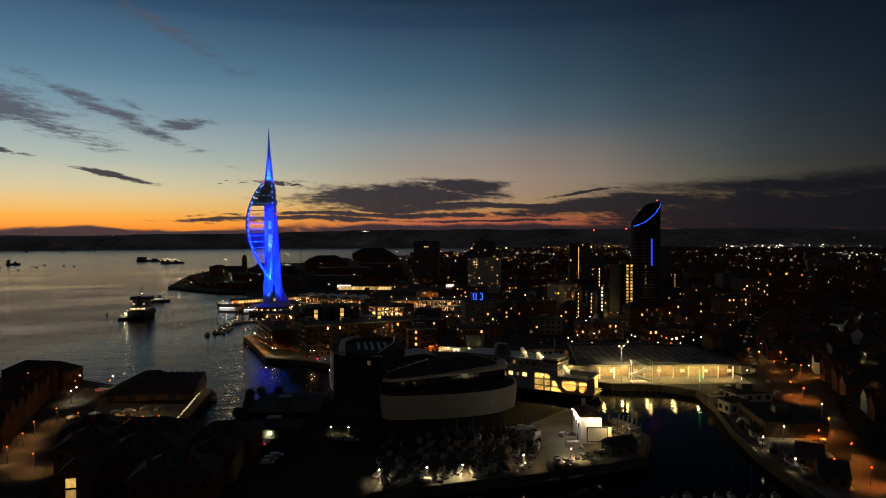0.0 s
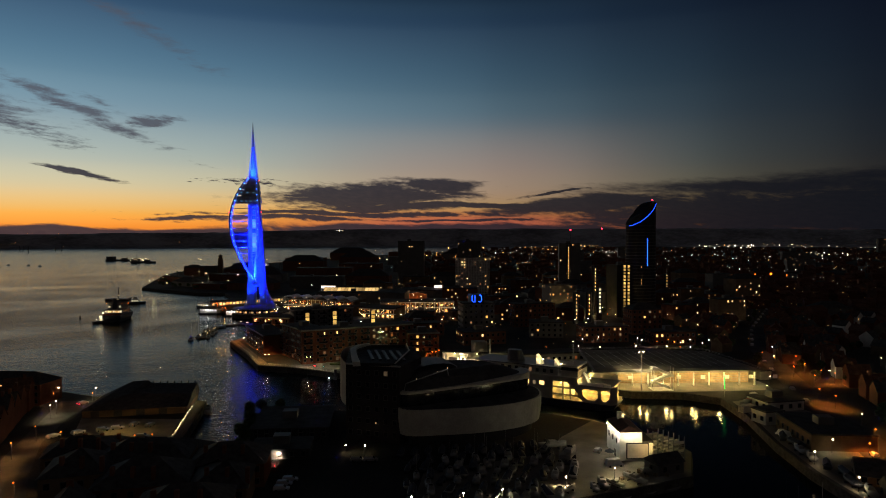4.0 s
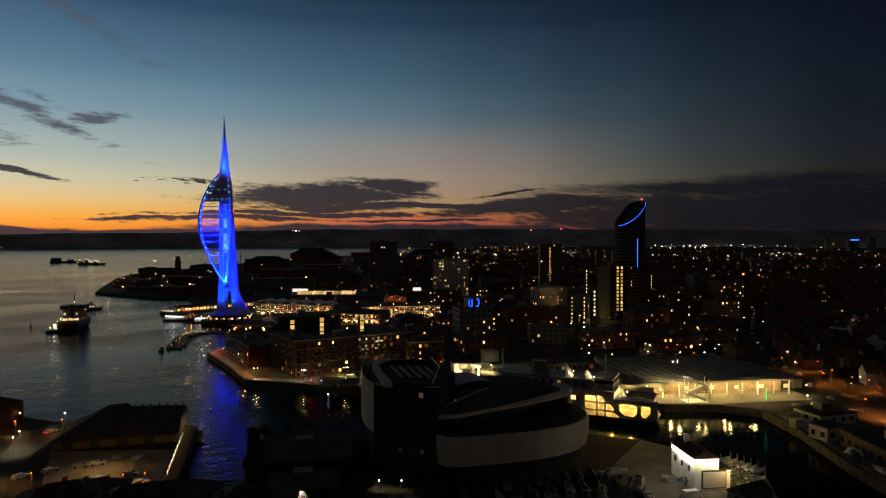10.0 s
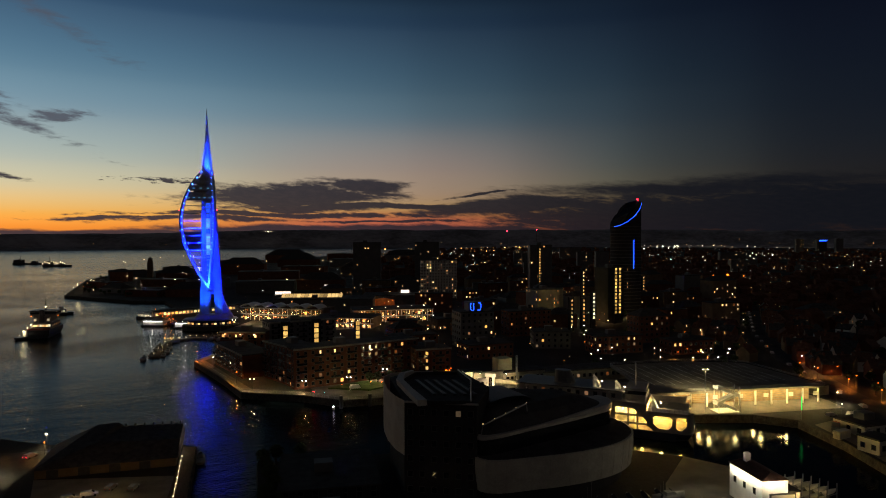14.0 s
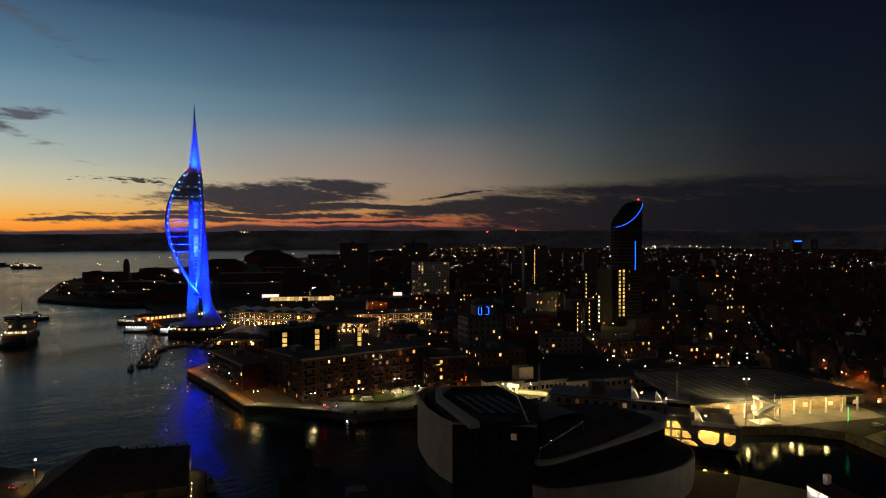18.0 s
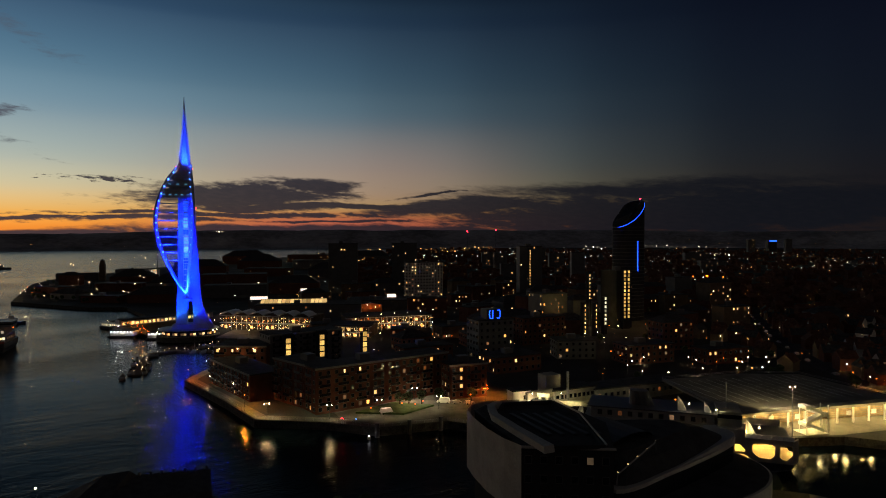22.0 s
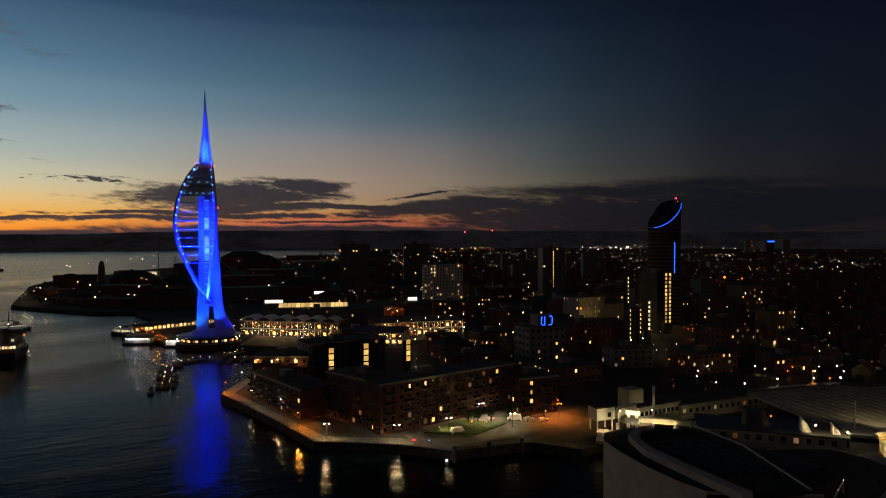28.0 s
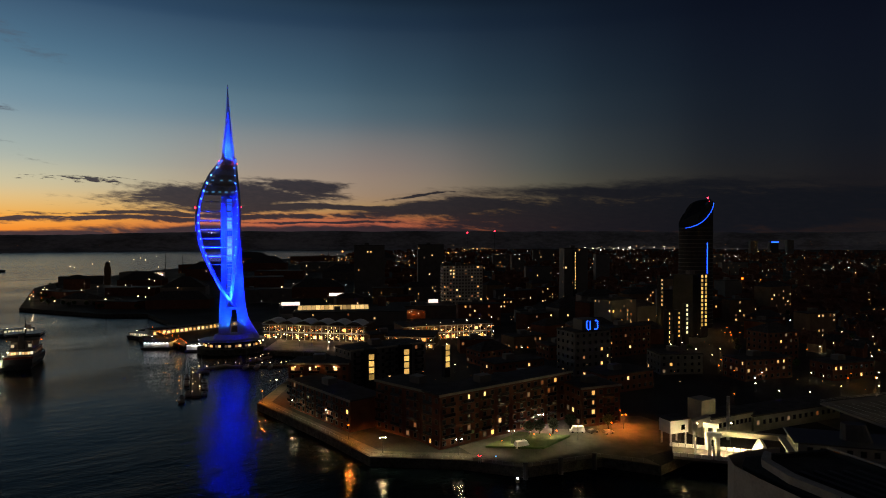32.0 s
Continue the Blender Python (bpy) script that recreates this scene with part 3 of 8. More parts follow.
    part("podium_roof", Shape().prism(oval(1.5, 4, 20.5, 14, 40, 2.0), 7.6, 8.6, oval(1.5, 4, 19.5, 13.2, 40, 2.0)), STEEL, P)
    part("podium_cone", Shape().prism(oval(2.6, 4, 13.0, 9, 40, 2.0), 8.6, 11.2, oval(2.6, 4.2, 11.6, 7.6, 40, 2.0)), CONCRETE, P, "white drum washed in blue light")
    for k in range(26):
        a = math.pi * (1.03 + 0.94 * k / 25)
        x, y = 2.0 + 17.55 * math.cos(a), 4 + 12.05 * math.sin(a)
        if k % 3 != 1:
            part("podium_window", Shape().box(-0.8, 0.8, -0.12, 0.1, 4.4, 5.8), WARM_WIN if k % 3 == 0 else DIM_WIN, P, at=pose(x, y, 0, 0, 0, math.degrees(math.atan2(math.cos(a) * 12, -math.sin(a) * 17.5)) * 1.0))
    for k in range(14):
        a = math.pi * (1.0 + 1.0 * k / 13)
        part("rail_post", Shape().cyl(1.5 + 20.6 * math.cos(a), 3 + 14.7 * math.sin(a), 3.6, 4.8, 0.06, n=6), STEEL, P)
    for x, y in ((-17, -3), (-12, 1), (21, 2), (19, 0)):
        part("podium_lamp", Shape().ball(x, y - 4, 7.2, 0.3), LAMP_WHITE, P)
    return T


DIMBLUE = glow("dim_blue_panel", (0.03, 0.13, 1.0), 0.7)
CYANPANEL = glow("cyan_lit_panel", (0.10, 0.40, 1.0), 1.0, 0.3, (0.25, 0.6, 1.0))
DECKPANEL = surface("tinted_deck_glazing", (0.30, 0.31, 0.34), 0.3, scale=0.3, vary=0.3, bump=0)
TEAL_WIN = glow("teal_lit_window", (0.2, 0.6, 0.9), 0.4, 0.5)
sail_tower()
# blue floodlights round the base, on the decks and at the foot of the spire
for x, y, tx, ty, tz, w, deg in ((-13, -12, -3, 2, 34, 34000, 50), (1, -13, 0, 3, 40, 34000, 45), (12, -12, 6, 3, 34, 34000, 50), (-22, -11, -8, -3, 82, 560000, 46), (16, -12, 0, -2, 85, 520000, 46), (-2, -14, -1, -2, 112, 900000, 34), (24, 0, 12, 4, 22, 3000, 60)):
    spot_light("blue_floodlight", (x, y, 9.2), (tx, ty, tz), w * 11, BLUE_L, deg, 0.6, 0.5)
for x in (-9, 2):
    spot_light("blue_deck_floodlight", (x, -9, 58), (x * 0.3, 0, 96), 1500000, BLUE_L, 80, 0.7)
for x, y, w in ((-5.5, -5, 60000), (4.5, -5, 60000), (0, -7, 60000)):
    spot_light("spire_floodlight", (x, y, 117), (0, 0.5, 142), w * 4.8, (0.004, 0.034, 1.0), 60, 0.8)
for x in (-10, 0, 10):
    spot_light("drum_light", (x * 1.5, -12.5, 9.6), (x * 0.6, -2, 11.5), 700, BLUE_L, 110, 0.8, 0.3)
for x in (-4.6, -1.2, 6.4, 9.0):
    spot_light("leg_uplight", (x, 0.1, 11.5), (x - 0.2, 1.7, 26), 60000, (0.02, 0.24, 1.0), 24, 0.9, 0.2)
for x in (-0.8, 2.2):
    spot_light("bow_uplight", (x, -4.5, 29.6), (1.6 - x, -1.5, 44), 130000, (0.02, 0.22, 1.0), 44, 0.8, 0.2)


# ---- arena with a wrapped white skin ----
def rounded(pts, sub=6):
    """A closed outline drawn smoothly through the corner points."""
    out = []
    n = len(pts)
    for i in range(n):
        p0, p1, p2, p3 = (Vector(pts[(i + j) % n]) for j in (-1, 0, 1, 2))
        for k in range(sub):
            t = k / sub
            q = 0.5 * (2 * p1 + (p2 - p0) * t + (2 * p0 - 5 * p1 + 4 * p2 - p3) * t * t + (3 * p1 - p0 - 3 * p2 + p3) * t ** 3)
            out.append((q.x, q.y))
    return out


def inset(pts, f, cx, cy):
    return [(cx + (x - cx) * f, cy + (y - cy) * f) for x, y in pts]


def arena():
    A = thing("wrapped_arena", "large dark boathouse arena wrapped in a pale fabric skin", "building", pose(0, 0, 0))
    # tall corner block
    plan = [(124.0, -349.8), (142.0, -355.6), (149, -338), (145, -317), (126, -317), (122, -321)]
    B = part("block", Shape().prism(plan, LAND, 28.2), DARKCLAD, A, "dark glazed six-storey block")
    skin = [(136, -314.6), (128, -314.4), (122.4, -316.2), (120.0, -321), (119.8, -328), (120.4, -337), (122.0, -345), (124.0, -350.2)]
    part("block_skin", Shape().loft([[(x, y, z) for x, y in skin] for z in (14.5, 19, 24, 28.8)], closed=False, caps=False), SKIN, B, "pale fabric skin on the harbour side")
    part("block_roof", Shape().prism(inset(plan, 1.005, 134, -338), 28.2, 28.5), ROOFING, B)
    lip = [(124.0, -350.2), (142.3, -356.0)]
    part("front_lip", Shape().tube([(x, y, 28.5) for x, y in lip], 0.3, 6), SKIN, B)
    well = [(127.6, -353.0), (140.2, -355.0), (144.4, -333.5), (143.0, -319.5), (130.0, -319.0), (125.4, -328.5)]
    part("roof_parapet", Shape().loft([[(x, y, z) for x, y in inset(well, f, 135, -336)] for z, f in ((28.5, 1.02), (29.4, 1.02), (29.4, 0.97), (28.5, 0.97))], caps=False), DARKCLAD, B, "dark parapet round the roof well")
    part("roof_band", Shape().loft([[(x0, y0, 28.6), (x1, y1, 28.6), (x1 - 0.2, y1, 30.1), (x0 - 0.2, y0, 30.1)] for x0, y0, x1, y1 in ((127.0, -355.6, 129.4, -355.0), (124.9, -342.0, 127.0, -342.0), (123.4, -331.0, 125.4, -330.6), (125.0, -322.5, 126.6, -323.0), (129.0, -318.6, 129.6, -319.8))]), SKIN, B, "pale sloping band along the harbour side of the roof")
    part("east_band", Shape().tube([(140.6, -355.2, 29.4), (144.6, -333.4, 29.8), (143.2, -319.3, 29.8)], 0.22, 6), SKIN, B, "thin pale rim")
    for i in range(5):
        part("roof_rib", Shape().box(-0.5, 0.5, -9, 9, 28.5, 29.0), DARKSTEEL, B, at=pose(131 + i * 2.7, -336 - i * 0.5, 0, 0, 0, 10))
    run = Vector((142.0 - 124.0, -355.6 + 349.8))
    for s_ in range(6):
        for i in range(6):
            p = Vector((124.0, -349.8)) + run * ((i + 0.5) / 6)
            part("window", WIN_MESH["dim" if (s_, i) == (5, 4) else "dark"], None, B, at=pose(p.x - 0.03, p.y - 0.04, 5.0 + s_ * 4.0, 0, 0, math.degrees(math.atan2(run.y, run.x))))
    # lower hall with the long bowed skin
    low = rounded([(142, -357), (158, -358), (174, -354.5), (185.5, -348), (191.5, -338.5), (189.5, -326), (176, -317.5), (150, -316), (143, -332)])
    part("base_wall", Shape().prism(inset(low, 0.88, 163, -338), LAND, 7.4), DARKCLAD, A, "dark recessed ground floor")
    part("hall_skin", Shape().loft([[(x, y, z) for x, y in inset(low, f, 163, -338)] for z, f in ((6.6, 0.975), (9.0, 0.99), (12, 1.0), (15.0, 1.0), (15.1, 0.985))]), SKIN, A, "long bowed pale fabric skin over the boat park")
    for i in range(3, 22, 2):
        x, y = low[i]
        part("skin_seam", Shape().tube([(163 + (x - 163) * f, -338 + (y + 338) * f, z) for z, f in ((6.6, 0.977), (9.0, 0.992), (12, 1.002), (15.0, 1.002))], 0.04, 5), SKIN, A)
    part("terrace", Shape().prism(inset(low, 0.975, 163, -338), 15.1, 15.3), ROOFING, A)
    # upper floors, set back, with a pale rim, and the sloped dark roof above it
    up_ = rounded([(142.6, -355.6), (160, -348.6), (180, -338), (188.4, -331), (185, -321.5), (166, -317), (147, -318), (143.5, -338)])
    part("upper_floor", Shape().prism(inset(up_, 0.985, 162, -336), 15.3, 19.3), DARKGLASS, A, "dark glazed upper floor")
    part("upper_rim", Shape().loft([[(x, y, z + g * 1.3 * min(1, max(0, (x - 184) / 3))) for x, y in inset(up_, f, 162, -336)] for z, f, g in ((19.25, 1.0, 0), (20.05, 1.0, 1), (20.15, 0.985, 1))]), SKIN, A, "pale slanting rim of the roof")
    part("upper_roof", Shape().loft([[(x, y, z) for x, y in inset(up_, f, cx, -333)] for z, f, cx in ((19.6, 0.975, 162), (22.6, 0.74, 158), (24.4, 0.56, 156))]), ROOFING, A, "dark sloping roof")
    vault = []
    for k in range(9):
        a = math.pi * k / 8
        vault.append([(154 + 8 * math.cos(a), -341 + 4 * math.cos(a), 24.0 + 2.4 * math.sin(a)), (151 + 7 * math.cos(a), -326 + 3 * math.cos(a), 24.0 + 2.0 * math.sin(a))])
    part("roof_vault", Shape().loft(vault, closed=False, caps=False), DARKSTEEL, A, "low curved metal roof canopy")
    for i in range(6):
        x = 164 + i * 1.9
        part("skylight", Shape().add([(x, -335, 21.6), (x + 1.6, -335, 21.6), (x + 1.6, -327, 22.4), (x, -327, 22.4), (x + 1.6, -335, 23.2), (x + 1.6, -327, 24.0)], [(0, 4, 5, 3), (1, 2, 5, 4), (0, 1, 4), (3, 5, 2)]), STEEL, A)
    for k in range(5):
        f = k / 4
        part("roof_lamp", Shape().ball(144.0 + 14 * f, -353.6 + 9 * f, 22.8 + 2.8 * f, 0.07), LAMP_SOFT, A)
    part("lamp_ridge", Shape().tube([(143.4, -354, 20), (144, -353.5, 22.4), (158, -344.5, 25.2), (158.4, -344.2, 23)], 0.18, 6), STEEL, A)
    return A


def window_mesh(w, h, mat, depth=0.14, rim=0.10):
    """A framed window facing -y, its sill at z 0: frame, reveal and pane in one piece."""
    def ring(i, y):
        return [(-w / 2 + i, y, i), (w / 2 - i, y, i), (w / 2 - i, y, h - i), (-w / 2 + i, y, h - i)]
    s = Shape()
    v = ring(0, 0.05) + ring(0, -depth) + ring(rim, -depth) + ring(rim, -0.02)
    s.add(v, [(12, 13, 14, 15)] + [(k * 4 + i, k * 4 + (i + 1) % 4, k * 4 + 4 + (i + 1) % 4, k * 4 + 4 + i) for k in range(3) for i in range(4)])
    s.m = [0] + [1] * 12
    return s.mesh("window", mat, FRAME)


FRAME = surface("window_frame", (0.07, 0.068, 0.065), 0.6, vary=0.1, bump=0)
WIN_MESH = {"dark": window_mesh(1.5, 1.7, DARKGLASS), "warm": window_mesh(1.5, 1.7, WARM_WIN), "dim": window_mesh(1.5, 1.7, DIM_WIN), "cool": window_mesh(1.8, 1.9, COOL_WIN),
            "stair": window_mesh(2.6, 2.6, STAIR_WIN), "shop": window_mesh(2.4, 2.3, SHOP_WIN), "big": window_mesh(2.4, 1.9, WARM_WIN), "slim": window_mesh(1.0, 1.6, WARM_WIN),
            "slimdark": window_mesh(1.0, 1.6, DARKGLASS), "column2": window_mesh(2.2, 2.1, STAIR_WIN), "column": window_mesh(1.7, 2.3, COOL_WIN)}

LAMP_MESH = {"white": Shape().ball(0, 0, 0, 0.23).mesh("lamp", LAMP_WHITE), "orange": Shape().ball(0, 0, 0, 0.26).mesh("lamp", LAMP_ORANGE), "cool": Shape().ball(0, 0, 0, 0.30).mesh("lamp", LAMP_COOL),
             "tiny": Shape().ball(0, 0, 0, 0.19).mesh("lamp", LAMP_SOFT), "pin": Shape().ball(0, 0, 0, 0.11).mesh("lamp", LAMP_WHITE), "small": Shape().ball(0, 0, 0, 0.30).mesh("lamp", LAMP_SOFT), "amber": Shape().ball(0, 0, 0, 0.20).mesh("lamp", LAMP_ORANGE), "far": Shape().ball(0, 0, 0, 0.65).mesh("lamp", LAMP_SOFT)}
arena()


# ---- buildings ----
def block(name, label, x, y, w, d, turn, top, wall, storeys=0, lit=0.15, category="building", group="", dark=True, sides="sw", step=3.4, roof="flat", seed=1, z0=LAND, balconies=False, win=("warm", "dim", "dark")):
    """A building whose near left corner stands at x, y; w runs along turn (degrees), d away behind it. Windows, lit and dark, storey by storey."""
    rng = random.Random(seed)
    B = thing(name, label, category, pose(x, y, z0, 0, 0, turn), group)
    h = top - z0
    part("wall", Shape().box(0, w, 0, d, 0, h), wall, B)
    if roof == "flat":
        part("roof", Shape().box(-0.25, w + 0.25, -0.25, d + 0.25, h, h + 0.5), ROOFING, B)
        if w > 14 and name != "old_house_block":
            part("plant_room", Shape().box(w * 0.35, w * 0.35 + 5, d * 0.4, d * 0.4 + 4, h + 0.5, h + 3), GREYCLAD, B)
    elif roof == "gable":
        r = d * 0.36
        s = Shape().add([(-0.4, -0.4, h), (w + 0.4, -0.4, h), (w + 0.4, d + 0.4, h), (-0.4, d + 0.4, h), (-0.4, d / 2, h + r), (w + 0.4, d / 2, h + r)],
                        [(0, 1, 5, 4), (2, 3, 4, 5), (0, 4, 3), (1, 2, 5), (0, 3, 2, 1)])
        part("roof", s, SLATE, B)
    elif roof == "hip":
        r = d * 0.30
        part("roof", Shape().add([(-0.5, -0.5, h), (w + 0.5, -0.5, h), (w + 0.5, d + 0.5, h), (-0.5, d + 0.5, h), (d / 2, d / 2, h + r), (w - d / 2, d / 2, h + r)],
                                 [(0, 1, 5, 4), (2, 3, 4, 5), (0, 4, 3), (1, 2, 5), (0, 3, 2, 1)]), SLATE, B)
    storeys = storeys or max(1, int(h / 3.1))
    sh = h / storeys
    if balconies:
        part("fascia", Shape().box(-0.5, w + 0.5, -0.5, -0.3, h - 0.1, h + 0.7), TERMINALW, B, "grey roof edge")
        for k in range(1, storeys):
            for i in range(int(w / 8)):
                x0 = 1.0 + i * 8.0
                bal = part("balcony", Shape().box(x0, x0 + 4.6, -1.3, 0, k * sh, k * sh + 0.2), GREYCLAD, B)
                part("balustrade", Shape().box(x0, x0 + 4.6, -1.32, -1.26, k * sh + 0.2, k * sh + 1.2), DARKGLASS, bal)
    for side in sides:
        run, off = (w, 0) if side in "sn" else (d, 0)
        n = max(1, int(run / step))
        for k in range(storeys):
            for i in range(n):
                u = (i + 0.5) * run / n
                r = rng.random()
                kind = win[0] if r < lit * 0.35 else "slim" if r < lit * 0.6 else win[1] if r < lit else win[2]
                if kind == win[2] and not dark:
                    continue
                z = k * sh + 0.28 * sh
                m = {"s": pose(u, -0.03, z), "w": pose(-0.03, run - u, z, 0, 0, -90), "e": pose(w + 0.03, u, z, 0, 0, 90), "n": pose(w - u, d + 0.03, z, 0, 0, 180)}[side]
                part("window", WIN_MESH[kind], None, B, at=m)
    return B


# waterside apartment blocks
block("apartment_block", "long dark brick apartment block with a few warm windows", 85, -224, 63, 14, 23.3, 20.5, BRICK, 5, 0.09, seed=3, group="quay apartments", balconies=True)
block("apartment_block", "brick apartment block end facing the harbour", 68, -195, 33, 14, -56, 20.3, BRICK, 5, 0.11, seed=8, group="quay apartments", balconies=True, sides="s")
block("apartment_block", "lower brick apartment wing lit orange by a street lamp", 141, -212, 17, 14, 8, 17, BRICK, 4, 0.20, seed=5, group="quay apartments", balconies=True)
block("apartment_block", "dark waterside apartment block with lit top-floor terrace", 37, -141, 26, 18, -14, 17.5, BRICK, 4, 0.10, seed=11, group="quay apartments", balconies=True)
block("apartment_block", "low dark brick apartment wing along the quay promenade", 37, -156, 47, 15, -63, 14, BRICK, 4, 0.06, seed=17, group="quay apartments", sides="s", balconies=True)
block("apartment_block", "tall dark apartment block with glazed stair towers", 64, -141, 40, 16, 22, 22, GREYCLAD, 6, 0.07, seed=13, group="quay apartments", balconies=True)


def stair_column(x, y, turn, z0, z1, w=2.6, kind="stair", pitch=3.0):
    """A lit glazed stair tower of a block: one tall slot of panes."""
    S = thing("stair_tower", "tall lit glazed stair tower of a dark block", "stair tower", pose(x, y, z0 - 1.5, 0, 0, turn), "stair towers")
    part("wall", Shape().box(-w, w, 0, 4, -(z0 - 1.5 - LAND), z1 - z0 + 3.2), DARKCLAD, S)
    for k in range(int((z1 - z0) / pitch)):
        part("window", WIN_MESH[kind], None, S, at=pose(0, -0.03, 1.5 + k * pitch))
    return S


stair_column(73, -142, 8, 9.0, 21.0)
stair_column(90, -136, 8, 9.5, 21.5)
block("sign_building", "dark building with two blue outlined roof signs", 176, -132, 22, 16, 10, 25, GREYCLAD, 6, 0.1, seed=21)
block("stair_block", "mid-rise block with a twin column of lit windows", 310, -36, 15, 18, 14, 46, DARKCLAD, 13, 0.02, seed=23, dark=False)


def lit_columns(x, y, turn, z0, z1, offs, kind, pitch):
    S = thing("stair_tower", "slim column of lit landing windows on a block", "stair tower", pose(x, y, z0, 0, 0, turn), "stair towers")
    part("wall", Shape().box(min(offs) - 1.6, max(offs) + 1.6, 0, 3, LAND - z0, z1 - z0 + 1.5), DARKCLAD, S)
    k = 0
    while z0 + k * pitch < z1:
        for o in offs:
            part("window", WIN_MESH[kind], None, S, at=pose(o, -0.03, k * pitch))
        k += 1
    return S


lit_columns(317.3, -38, 14, 11, 46, (-1.9, 1.9), "column2", 2.8)


# ---- dark curved high-rise with a slanted crown ----
def high_rise():
    H = thing("high_rise", "tall dark high-rise with a slanted blue-lit crown", "high-rise", pose(345.8, 12, LAND, 0, 0, 12))
    n = 40
    outline = oval(0, 0, 13.2, 10.5, n, 2.4)
    top = [(x, y, 77 + (x + 13.2) / 26.4 * 22 + (2.2 * math.sin(math.pi * (x + 13.2) / 26.4))) for x, y in outline]
    part("shaft", Shape().loft([[(x, y, 0) for x, y in outline], top]), DARKCLAD, H, "dark rounded shaft")
    # crown: a glazed sail that leans back above the slanted roof
    part("crown", Shape().loft([[(x * 0.96, y * 0.96, z) for x, y, z in top], [(x * 0.82 + 2.0, y * 0.85 + 1.0, z + 0.8 + 3.0 * math.sin(math.pi * (x + 13.2) / 26.4)) for x, y, z in top]]), DARKGLASS, H, "dark glazed crown")
    front = [(x * 1.01, y * 1.02, z - 0.3) for x, y, z in top if y < -1]
    front.sort()
    front = [(x, y, z - 5.0 * math.sin(math.pi * min(1, max(0, (x + 13.2) / 26.4)))) for x, y, z in front]
    part("blue_edge", Shape().tube(front, 0.15, 6), LAMP_BLUE, H, "blue light line along the slanted crown")
    part("blue_line", Shape().box(0.36, 0.64, -10.95, -10.6, 41, 65.5), LAMP_BLUE, H, "vertical blue light line")
    for k in range(26):
        z = 3 + k * 2.95
        part("floor_band", Shape().prism([(x * 1.012, y * 1.012) for x, y in outline], z, z + 0.35), GREYCLAD, H)
    rng = random.Random(5)
    for k in range(24):
        for a in (-2.75, -2.5, -2.25, -2.0, -1.75, -1.35, -1.1, -0.8):
            if rng.random() < (0.30 if a < -2.1 and k % 4 == 0 else 0.05):
                x, y = 13.25 * math.cos(a), 10.6 * math.sin(a)
                part("window", WIN_MESH["warm"], None, H, at=pose(x * 1.0, y * 1.0 - 0.2, 4 + k * 2.95, 0, 0, math.degrees(a) + 90))
    part("beacon", Shape().ball(10.5, -2, 100.6, 0.7), LAMP_RED, H, "red aircraft warning lamp")
    part("beacon_mast", Shape().cyl(10.5, -2, 94, 100.2, 0.12, n=6), STEEL, H)
    return H


high_rise()

# ---- residential tower blocks behind the shops ----
block("tower_block", "tall dark slab tower block with few lit windows", 112, 332, 36, 16, -6, 64, GREYCLAD, 20, 0.03, "tower block", "tower blocks", dark=False, seed=31)
block("tower_block", "concrete slab tower block with many small lit windows", 186, 190, 40, 16, -4, 45, RENDERW, 13, 0.13, "tower block", "tower blocks", seed=33, step=2.9, win=("warm", "dim", "dark"))
block("tower_block", "tall dark point block with a lit landing column", 303, 162, 24, 18, -8, 62, GREYCLAD, 20, 0.05, "tower block", "tower blocks", dark=False, seed=35)
lit_columns(313, 158, -8, 22, 59, (0,), "slim", 2.9)
block("tower_block", "tall dark slab tower block far behind the shops", 198, 380, 34, 16, -8, 64, GREYCLAD, 20, 0.04, "tower block", "tower blocks", dark=False, seed=36)


